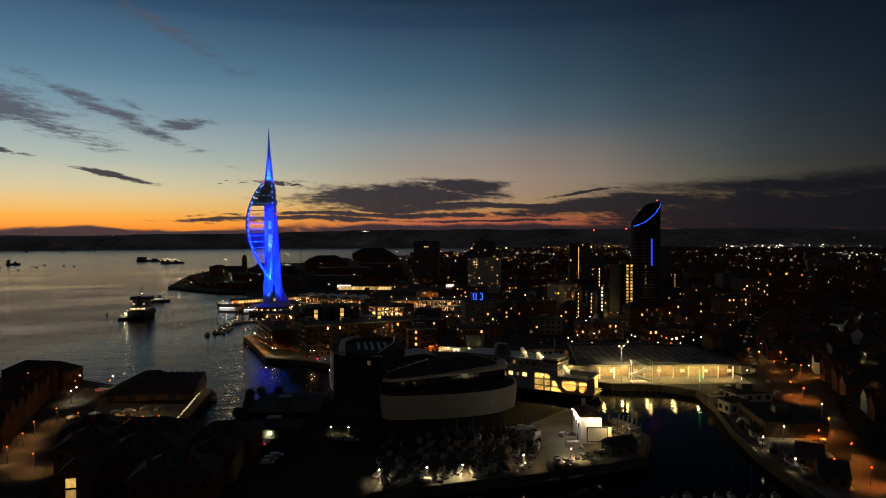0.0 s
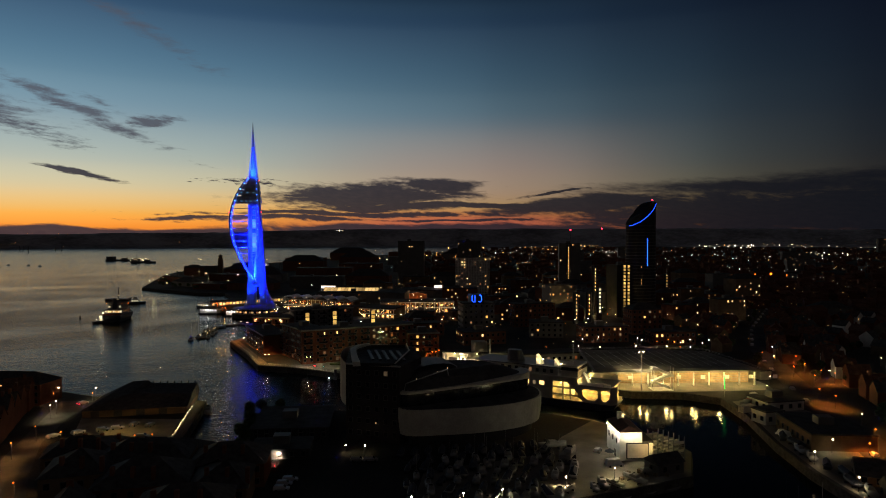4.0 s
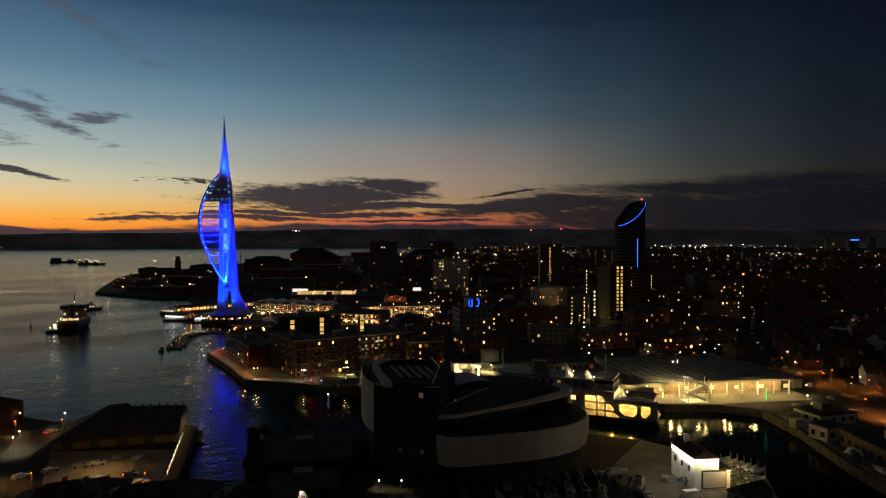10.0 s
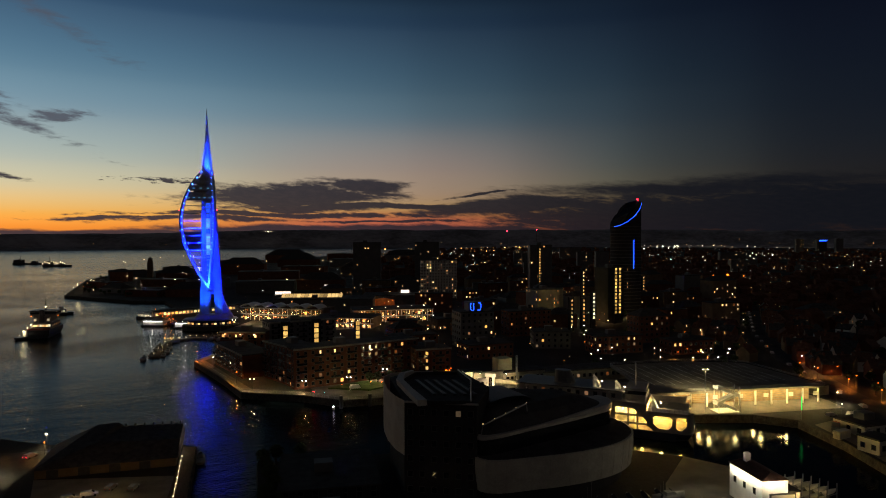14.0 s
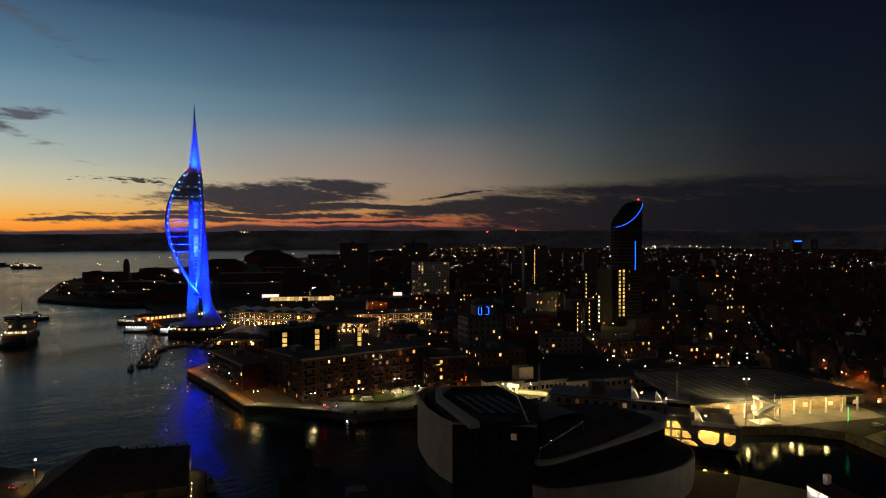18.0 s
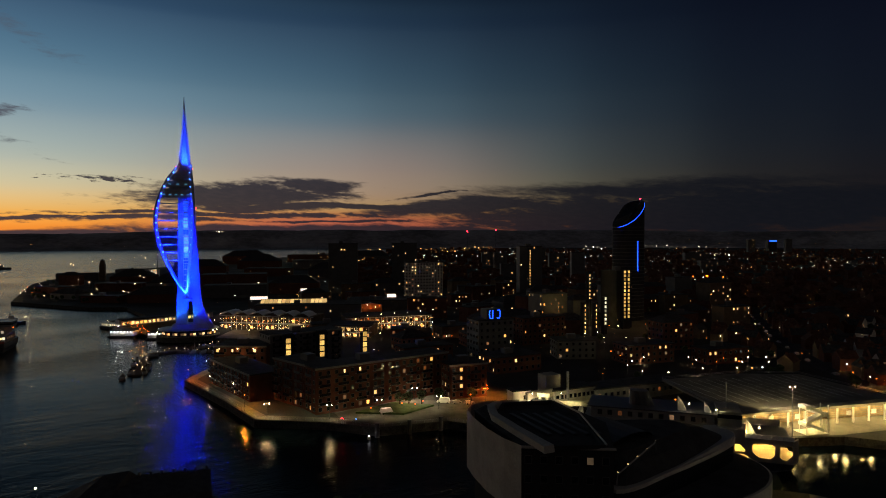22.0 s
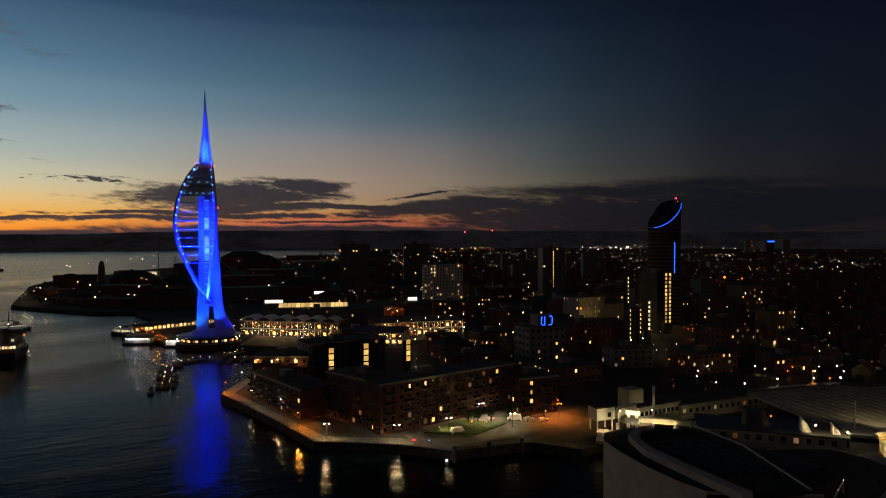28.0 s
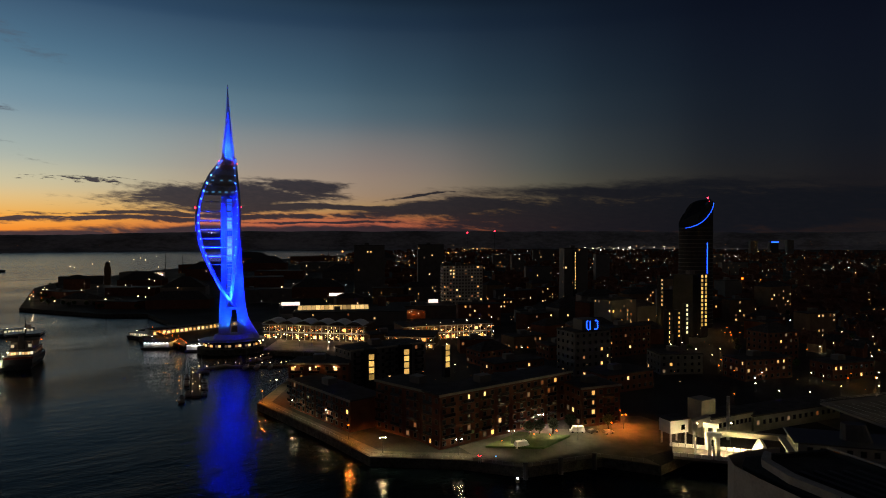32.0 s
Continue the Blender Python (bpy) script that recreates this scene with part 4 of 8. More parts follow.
# ---- waterside shopping quay ----
def shop_row(name, label, x, y, length, turn, z1, tiers, seed, waves=True):
    rng = random.Random(seed)
    S = thing(name, label, "shop row", pose(x, y, LAND, 0, 0, turn))
    h = z1 - LAND
    part("wall", Shape().box(0, length, 3.5, 26, 0, h), BRICK2, S)
    for t in range(tiers):
        z = t * h / tiers
        part("gallery", Shape().box(-1, length + 1, 0, 3.6, z + h / tiers - 0.5, z + h / tiers - 0.2), CONCRETE, S, "walkway in front of the shops")
        n = int(length / 4.2)
        for i in range(n):
            r = rng.random()
            u = (i + 0.5) * length / n
            part("window", WIN_MESH["shop" if r < (0.16 if t else 0.50) else "slim" if r < (0.34 if t else 0.66) else "dark"], None, S, at=pose(u, 3.45, z + 0.5))
            part("column", Shape().cyl(u + 2.0, 0.4, z, z + h / tiers - 0.5, 0.16, n=6), WHITE, S)
            if r < 0.72:
                part("gallery_lamp", LAMP_MESH["small"] if r > 0.35 else LAMP_MESH["amber"], None, S, at=pose(u + rng.uniform(-1.4, 1.4), 0.2 + rng.random() * 2, z + h / tiers - 1.1 - rng.random()))
            for _ in range(3):
                part("string_lamp", LAMP_MESH["tiny" if rng.random() < 0.78 else "amber"], None, S, at=pose(u + rng.uniform(-2, 2), -1.5 - rng.random() * 3, rng.uniform(1.6, 4.5) if t == 0 else z + rng.uniform(0.8, 3.6)))
    if waves:
        n = int(length / 12)
        for i in range(n):
            u0, u1 = i * length / n, (i + 1) * length / n
            rows = []
            for k in range(7):
                f = k / 6
                zz = h + 0.6 + 2.6 * (1 - (2 * f - 1) ** 2)
                rows.append([(u0 + (u1 - u0) * f, -3, zz), (u0 + (u1 - u0) * f, 12, zz + 0.4)])
            part("canopy_wave", Shape().loft(rows, closed=False, caps=False), WHITE, S, "white curved canopy over the upper walkway")
    else:
        part("roof", Shape().box(-0.5, length + 0.5, -0.5, 26.5, h, h + 0.6), ROOFING, S)
    return S


def shop_glow(x, y, length, turn, n):
    """Warm light spilling out under the galleries."""
    for k in range(n):
        u = (k + 0.5) * length / n
        c, s_ = math.cos(radians(turn)), math.sin(radians(turn))
        for z in (6.5, 11.2):
            point_light("gallery_light", x + u * c + 1.2 * s_, y + u * s_ - 1.2 * c, z, 700, (1.0, 0.58, 0.22), 0.3)


shop_glow(20, 30, 72, -24, 4)
shop_glow(112, -6, 64, 6, 3)
shop_row("shop_row", "two-tier waterside shops, brightly lit under a wavy white canopy", 20, 30, 72, -24, 13.5, 2, 41)
shop_row("shop_row", "two-tier brick shops with a row of lit lamps", 96, -30, 30, -20, 11, 2, 47, waves=False)
shop_row("shop_row", "brick shops with lit windows along the canal quay", 112, -6, 64, 6, 13, 2, 43, waves=False)
block("mall_roof_building", "low wide shopping hall behind the quay", 40, 90, 90, 40, -6, 13.5, GREYCLAD, 3, 0.05, seed=45, dark=False)
block("mall_roof_building", "low wide shopping hall with an orange-lit gable", 120, 120, 60, 40, -6, 13, GREYCLAD, 3, 0.05, seed=46, dark=False)


# ---- double-deck car park of the ferry port ----
def parking_deck():
    D = thing("parking_deck", "double-deck ferry car park, lit warm yellow underneath", "car park", pose(0, 0, 0))
    plan = [(226, -281), (262, -279.6), (290, -278.4), (302, -279), (302.5, -272), (298, -230), (272, -222), (232, -226)]
    part("deck", Shape().prism(plan, 9.2, 10.0), PAVING, D, "asphalt upper deck with painted bays")
    part("lower_floor", Shape().prism([(229, -281), (241, -286.5), (262, -289.5), (304, -287), (306, -276), (301, -226), (230, -218)], LAND + 0.02, LAND + 0.08), PAVING, D)
    part("rear_wall", Shape().box(230, 300, -272.0, -271.4, LAND, 9.2), SLATS, D, "slatted timber wall behind the columns")
    for k in range(7):
        part("wall_rail", Shape().box(230, 300, -272.25, -272.0, 3.6 + k * 0.8, 3.8 + k * 0.8), TERMINALW, D)
    for i in range(8):
        part("column_sign", Shape().box(230.6 + i * 11, 232.6 + i * 11, -279.2, -279.0, 6.4, 8.0), WHITE, D)
    part("ramp_up", Shape().add([(268, -266, 3.1), (268, -258, 3.1), (300, -258, 9.2), (300, -266, 9.2), (268, -266, 2.9), (268, -258, 2.9), (300, -258, 8.8), (300, -266, 8.8)], [(0, 1, 2, 3), (4, 7, 6, 5), (0, 3, 7, 4), (1, 5, 6, 2), (0, 4, 5, 1), (3, 2, 6, 7)]), PAVING, D, "pale concrete ramp to the upper deck")
    for (x0, y0), (x1, y1) in zip(plan, plan[1:] + plan[:1]):
        part("guard_rail", Shape().tube([(x0, y0, 11.1), (x1, y1, 11.1)], 0.06, 5), STEEL, D)
        part("guard_rail", Shape().tube([(x0, y0, 10.6), (x1, y1, 10.6)], 0.05, 5), STEEL, D)
    for i in range(11):
        x = 230 + i * 7.0
        for y in (-277.6, -262):
            part("column", Shape().cyl(x, y, LAND, 9.2, 0.38, n=8), WHITE, D)
    for i in range(15):
        part("bay_line", Shape().box(234 + i * 4.2, 234.14 + i * 4.2, -268, -230, 10.0, 10.012), WHITE, D)
    for i in range(8):
        part("strip_light", Shape().box(232 + i * 9, 237 + i * 9, -275.0, -274.85, 9.0, 9.12), LAMP_DECK, D)
    stair = part("stair", Shape().box(250, 259, -287.5, -281, LAND, 3.25), WHITE, D, "white steel stair tower")
    for k in range(3):
        x0, x1 = (251, 258) if k % 2 else (258, 251)
        z0, z1 = 3.4 + k * 3.0, 6.2 + k * 3.0
        part("stair_flight", Shape().add([(x0, -286.6, z0), (x1, -286.6, z1), (x1, -284.2, z1), (x0, -284.2, z0), (x0, -286.6, z0 + 1.1), (x1, -286.6, z1 + 1.1), (x1, -284.2, z1 + 1.1), (x0, -284.2, z0 + 1.1)],
                                        [(0, 1, 5, 4), (3, 7, 6, 2), (0, 3, 2, 1), (4, 5, 6, 7), (0, 4, 7, 3), (1, 2, 6, 5)]), WHITE, stair)
        part("landing", Shape().box(x1 - 1.2, x1 + 1.2, -287.0, -283.6, z1 - 0.2, z1 + 1.0), WHITE, stair)
    part("stair_bridge", Shape().box(256, 258, -283.6, -277, 9.6, 10.0), WHITE, stair)
    for x in (250.4, 259):
        for y in (-287.0, -283.6):
            part("stair_post", Shape().cyl(x, y, LAND, 13, 0.16, n=6), WHITE, stair)
    return D


SLATS = surface("slatted_timber", (0.34, 0.23, 0.13), 0.8, scale=0.6, vary=0.4, bump=0.3)
LAMP_DECK = glow("deck_strip_light", (1.0, 0.72, 0.2), 6)
parking_deck()
for i in range(6):
    point_light("deck_light", 236 + i * 12, -276.5, 8.6, 2600, (1.0, 0.70, 0.24), 0.6)
    point_light("deck_front_light", 238 + i * 11, -282.5, 8.8, 1500, (1.0, 0.76, 0.28), 0.6)


# ---- moored car ferry ----
def car_ferry():
    L, Wd = 80.0, 17.0
    F = thing("car_ferry", "moored double-ended car ferry with a brightly lit car deck", "ferry", pose(196, -284, 0, 0, 0, -31))
    hull = []
    for z, fx, fy in ((-1.5, 0.90, 0.8), (0.5, 0.96, 0.95), (3.0, 1.0, 1.0)):
        hull.append([(x * fx, y * fy, z) for x, y in ((-26, -6), (-20, -Wd / 2), (L / 2 - 5, -Wd / 2), (L / 2, -5), (L / 2, 5), (L / 2 - 5, Wd / 2), (-20, Wd / 2), (-26, 6))])
    part("hull", Shape().loft(hull), HULL, F, "dark hull")
    part("car_deck", Shape().box(-24, L / 2 - 1, -Wd / 2 + 0.6, Wd / 2 - 0.6, 3.0, 3.2), PAVING, F)
    # side plating with its rows of chamfered openings
    y0, y1 = -Wd / 2, -Wd / 2 + 0.35
    for x0, x1, bands in ((-22, 13.9, ((3.0, 12.0),)), (13.9, 18.0, ((3.0, 3.2), (4.9, 5.6), (7.8, 8.5), (10.6, 12.0))), (18.0, 18.7, ((3.0, 12.0),)),
                          (18.7, 21.2, ((3.0, 3.2), (4.9, 5.6), (7.8, 8.5), (10.6, 12.0))), (21.2, 21.8, ((3.0, 12.0),)), (21.8, 24.6, ((3.0, 3.2), (4.9, 5.6), (7.8, 12.0))),
                          (24.6, 26.7, ((3.0, 3.2), (4.6, 10.0))), (26.7, 33.0, ((3.0, 4.2), (8.6, 10.0))), (33.0, 34.4, ((3.0, 10.0),)), (34.4, 37.8, ((3.0, 4.2), (8.6, 10.0)))):
        for z0, z1 in bands:
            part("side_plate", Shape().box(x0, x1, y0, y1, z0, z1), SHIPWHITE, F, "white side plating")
    for x, z, u, v in ((26.7, 4.2, 1.9, 1.6), (26.7, 8.6, 0.7, -0.7), (33.0, 4.2, -1.2, 1.2), (33.0, 8.6, -0.7, -0.7), (34.4, 4.2, 0.7, 0.7), (34.4, 8.6, 0.5, -0.5), (37.8, 4.2, -1.5, 1.7), (37.8, 8.6, -0.5, -0.5),
                       (21.2, 10.6, -1.1, -1.1), (24.6, 7.8, -1.3, -1.5), (26.7, 4.6, -1.5, -1.2)):
        part("corner_gusset", Shape().add([(x, y0, z), (x + u, y0, z), (x, y0, z + v), (x, y1, z), (x + u, y1, z), (x, y1, z + v)], [(0, 1, 2), (3, 5, 4), (0, 3, 4, 1), (1, 4, 5, 2), (2, 5, 3, 0)]), SHIPWHITE, F)
    part("bow_plate", Shape().loft([[(37.8, y0, z), (39.0, -7.0, z), (40.0, -5.0, z), (39.7, -4.8, z), (38.7, -6.8, z), (37.8, y1, z)] for z in (3.0, 6.4, 10.0)]), SHIPWHITE, F, "rounded bow plating")
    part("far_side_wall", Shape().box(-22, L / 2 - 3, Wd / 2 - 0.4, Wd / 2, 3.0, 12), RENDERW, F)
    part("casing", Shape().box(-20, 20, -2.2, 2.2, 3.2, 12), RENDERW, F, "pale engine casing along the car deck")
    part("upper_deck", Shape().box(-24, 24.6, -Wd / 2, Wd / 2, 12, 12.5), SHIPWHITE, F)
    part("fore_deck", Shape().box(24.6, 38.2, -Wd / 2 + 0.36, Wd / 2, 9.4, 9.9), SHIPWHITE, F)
    for k in range(9):
        part("bulwark_panel", Shape().box(24.8 + k * 1.5, 26.2 + k * 1.5, -Wd / 2 + 0.1, -Wd / 2 + 0.25, 10.0, 11.3), WHITE, F)
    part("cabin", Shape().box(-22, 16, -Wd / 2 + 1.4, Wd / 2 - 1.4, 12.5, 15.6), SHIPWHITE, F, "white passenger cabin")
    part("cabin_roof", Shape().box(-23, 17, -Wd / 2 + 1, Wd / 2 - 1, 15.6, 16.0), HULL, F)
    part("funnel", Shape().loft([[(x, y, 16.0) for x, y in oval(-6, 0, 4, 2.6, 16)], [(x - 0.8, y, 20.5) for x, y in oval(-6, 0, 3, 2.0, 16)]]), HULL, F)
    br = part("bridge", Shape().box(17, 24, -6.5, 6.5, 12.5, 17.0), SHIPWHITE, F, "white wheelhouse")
    part("bridge_window", Shape().box(16.9, 24.1, -6.6, 6.6, 14.9, 16.2), DARKGLASS, br)
    for i in range(11):
        part("window", WIN_MESH["dim" if i in (2, 7) else "dark"], None, F, at=pose(-19 + i * 3.2, -Wd / 2 + 1.36, 13.2))
    for i in range(9):
        part("window", WIN_MESH["dim" if i % 2 else "big"], None, F, at=pose(-18 + i * 3.4, -Wd / 2 - 0.03, 8.2))
    for x, z in ((6.5, 18.5), (14.5, 17.2), (26.8, 12.6)):
        hut = part("stair_housing", Shape().loft([[(x - 1.2, -5, z - 3), (x + 1.6, -5, z - 3), (x + 1.6, -2, z - 3), (x - 1.2, -2, z - 3)], [(x - 1.2, -5, z + 1.6), (x + 0.2, -5, z), (x + 0.2, -2, z), (x - 1.2, -2, z + 1.6)]]), WHITE, F, "white stair housing under a lamp")
        part("deck_lamp", LAMP_MESH["white"], None, hut, at=pose(x + 2.2, -5.6, z))
    part("mast", Shape().tube([(20, 0, 17.0), (20, 0, 25)], 0.2, 6), SHIPWHITE, F)
    for x in (8, 16, 24, 29.5, 36):
        part("deckhead_lamp", LAMP_MESH["small"], None, F, at=pose(x, -4, 8.9))
    return F


car_ferry()
_c, _s = math.cos(radians(-31)), math.sin(radians(-31))
for lx, w in ((8, 900), (16, 2600), (22, 2600), (29, 2600), (35.5, 1800)):
    point_light("ferry_deck_light", 196 + lx * _c - 3.5 * _s, -284 + lx * _s + 3.5 * _c, 8.4, w * 2.2, (1.0, 0.54, 0.11), 0.4)
    point_light("ferry_deck_light", 196 + lx * _c + 5.0 * _s, -284 + lx * _s - 5.0 * _c, 8.4, w * 0.8, (1.0, 0.62, 0.16), 0.4)
for lx, z, w in ((8.7, 18.8, 900), (16.7, 17.5, 900), (29.0, 13.0, 900)):
    point_light("ferry_upper_light", 196 + lx * _c + 6.4 * _s, -284 + lx * _s - 6.4 * _c, z, w, (1.0, 0.72, 0.3), 0.25)


# ---- white floodlit workshop on the quay ----
def workshop():
    B = thing("white_workshop", "white harbour workshop floodlit by lamps along its eaves", "building", pose(0, 0, 0))
    part("wall", Shape().box(209, 215.8, -373, -359.5, LAND, 11.7), WHITE, B, "white rendered walls")
    part("annex_wall", Shape().box(215.8, 219.0, -373, -364, LAND, 8.5), WHITE, B, "lower white side annex")
    part("roof", Shape().add([(208.7, -373.3, 11.7), (216.1, -373.3, 11.7), (216.1, -359.2, 11.7), (208.7, -359.2, 11.7), (212.4, -371.5, 13.2), (212.4, -361, 13.2)], [(0, 1, 4), (1, 2, 5, 4), (2, 3, 5), (3, 0, 4, 5), (0, 3, 2, 1)]), TILE, B, "low hipped tile roof")
    part("annex_roof", Shape().box(215.8, 219.2, -373.2, -363.8, 8.5, 8.9), ROOFING, B)
    part("chimney", Shape().box(211.4, 212.6, -363, -361.8, 12.2, 15.0), RENDERW, B)
    panel = part("notice_panel", Shape().box(210.9, 217.7, -373.4, -373.0, 3.7, 8.5), DARKSTEEL, B, "large pale framed panel on the end wall")
    part("panel_face", Shape().box(211.2, 217.4, -373.5, -373.4, 4.0, 8.2), RENDERW, panel)
    for y in (-370, -366, -362):
        part("window", WIN_MESH["slimdark"], None, B, at=pose(208.97, y, 7.4, 0, 0, -90))
    part("door", Shape().box(208.9, 209.0, -369, -367.6, LAND, 5.1), DARKSTEEL, B)
    part("parasol", Shape().loft([[(206.6 + 1.7 * math.cos(a), -371 + 1.7 * math.sin(a), 5.3) for a in (k * math.pi / 4 for k in range(8))], [(206.6 + 0.1 * math.cos(a), -371 + 0.1 * math.sin(a), 6.2) for a in (k * math.pi / 4 for k in range(8))]]), CANVAS, B, "folded canvas parasol by the door")
    part("parasol_pole", Shape().cyl(206.6, -371, LAND, 6.2, 0.05, n=6), STEEL, B)
    for y in (-372, -368.5, -365, -361.5):
        part("eaves_lamp", LAMP_MESH["white"], None, B, at=pose(208.3, y, 11.2))
    for x in (210.8, 213.8):
        part("eaves_lamp", LAMP_MESH["white"], None, B, at=pose(x, -373.9, 11.2))
    return B


workshop()
for y in (-372, -368.5, -365, -361.5):
    point_light("eaves_light", 207.7, y, 10.9, 330, (1.0, 0.88, 0.62), 0.2)
for x in (210.8, 213.8):
    point_light("eaves_light", x, -374.6, 10.9, 330, (1.0, 0.88, 0.62), 0.2)
solid("quay_paving", Shape().prism([(146, -412.6), (190, -399.6), (209, -392.6), (225.6, -385.6), (233.6, -366), (231.6, -352.4), (212, -330.4), (196, -350), (188, -366), (150, -380)], LAND + 0.004, LAND + 0.03), PAVING,
      "worn pale concrete quay paving", "paving", kind="structure")


# ---- lamps ----
def street_lamp(x, y, top=8.0, kind="white", twin=False, z0=LAND, watts=0, label="", lift=0.0):
    key = (round(top - z0, 1), kind, twin)
    if key not in LAMPS:
        T = thing("street_lamp", {"white": "slim steel street lamp with a warm white head", "orange": "slim steel street lamp with an orange sodium head", "cool": "slim steel lamp with a cold white head", "amber": "slim steel street lamp with a small amber head", "far": "tall floodlight mast with a bright warm head"}[kind] + (", twin-armed" if twin else ""), "street lamp", pose(x, y, z0), "street lamps")
        h = top - z0
        part("pole", Shape().cyl(0, 0, 0, h, 0.09, 0.06, 6), DARKSTEEL, T)
        for o in ((-0.9, 0.9) if twin else (0.0,)):
            part("arm", Shape().tube([(0, 0, h - 0.1), (o, -0.3, h + 0.1)], 0.05, 5), STEEL, T)
            part("lamp_head", LAMP_MESH[kind], None, T, at=pose(o, -0.3, h))
        LAMPS[key] = T
    else:
        copy_thing(LAMPS[key], pose(x, y, z0))
    if watts:
        spot_light("lamp_light", (x, y - 0.3, top - 0.5), (x, y - 0.31, 0), watts * {"white": 1.3, "orange": 3.2, "cool": 0.8, "amber": 13.0}[kind], {"white": WHITE_L, "orange": ORANGE_L, "cool": (0.9, 0.95, 1.0), "amber": (1.0, 0.46, 0.14)}[kind], 135, 0.6, 0.25)


LAMPS = {}
for x, y in ((125.5, -362.8), (131.5, -363.2)):
    street_lamp(x, y, 5.4, "white", watts=160)
# promenade lamps along the apartment quay
for x, y, kind, twin, w in ((26.2, -148, "orange", False, 900), (31.6, -127, "white", False, 240), (38.4, -166.4, "white", False, 300), (50.5, -184, "white", False, 260), (57, -206, "orange", False, 1000),
                            (66.5, -222.5, "white", True, 420), (89.8, -230, "white", True, 420), (109.2, -225.7, "white", True, 300), (126.1, -209.6, "white", True, 1300), (133.2, -225.5, "white", True, 300), (155.2, -217, "orange", True, 700)):
    street_lamp(x, y, 8.2, kind, twin)
    spot_light("quay_lamp_light", (x, y - 0.5, 8.3), (x, y - 0.52, 0), w * (15.0 if kind == "orange" else 9.0), ORANGE_L if kind == "orange" else WHITE_L, 160, 0.25, 0.3)
# old town: street, slipway and pier
for x, y, kind, w in ((-11, -284, "amber", 0), (-2, -293.8, "white", 0), (2, -304.4, "amber", 120), (13.6, -294.8, "white", 900), (16.9, -303.7, "amber", 120), (11.2, -322.7, "white", 1400), (9.8, -316.5, "white", 900), (21.7, -349.1, "amber", 130), (33.4, -355.3, "amber", 130),
                      (24.5, -366, "amber", 140), (29.5, -379, "amber", 160), (33.5, -392, "amber", 160), (45.5, -398, "amber", 160)):
    street_lamp(x, y, 8.2, kind, watts=w)
for x, y, kind, w in ((304, -343, "white", 500), (296, -361, "orange", 1500), (287, -388, "orange", 1800), (280, -408, "orange", 1800),
                      (311, -318, "orange", 2200), (327, -262, "orange", 1500), (331, -238, "orange", 1600), (336, -256, "orange", 1600), (325, -282, "orange", 900), (304, -283, "white", 1200), (331.5, -225, "orange", 1500), (357, -214, "orange", 1200), (341, -161, "white", 600), (298, -189, "orange", 700)):
    street_lamp(x, y, 8.2, kind, watts=w)


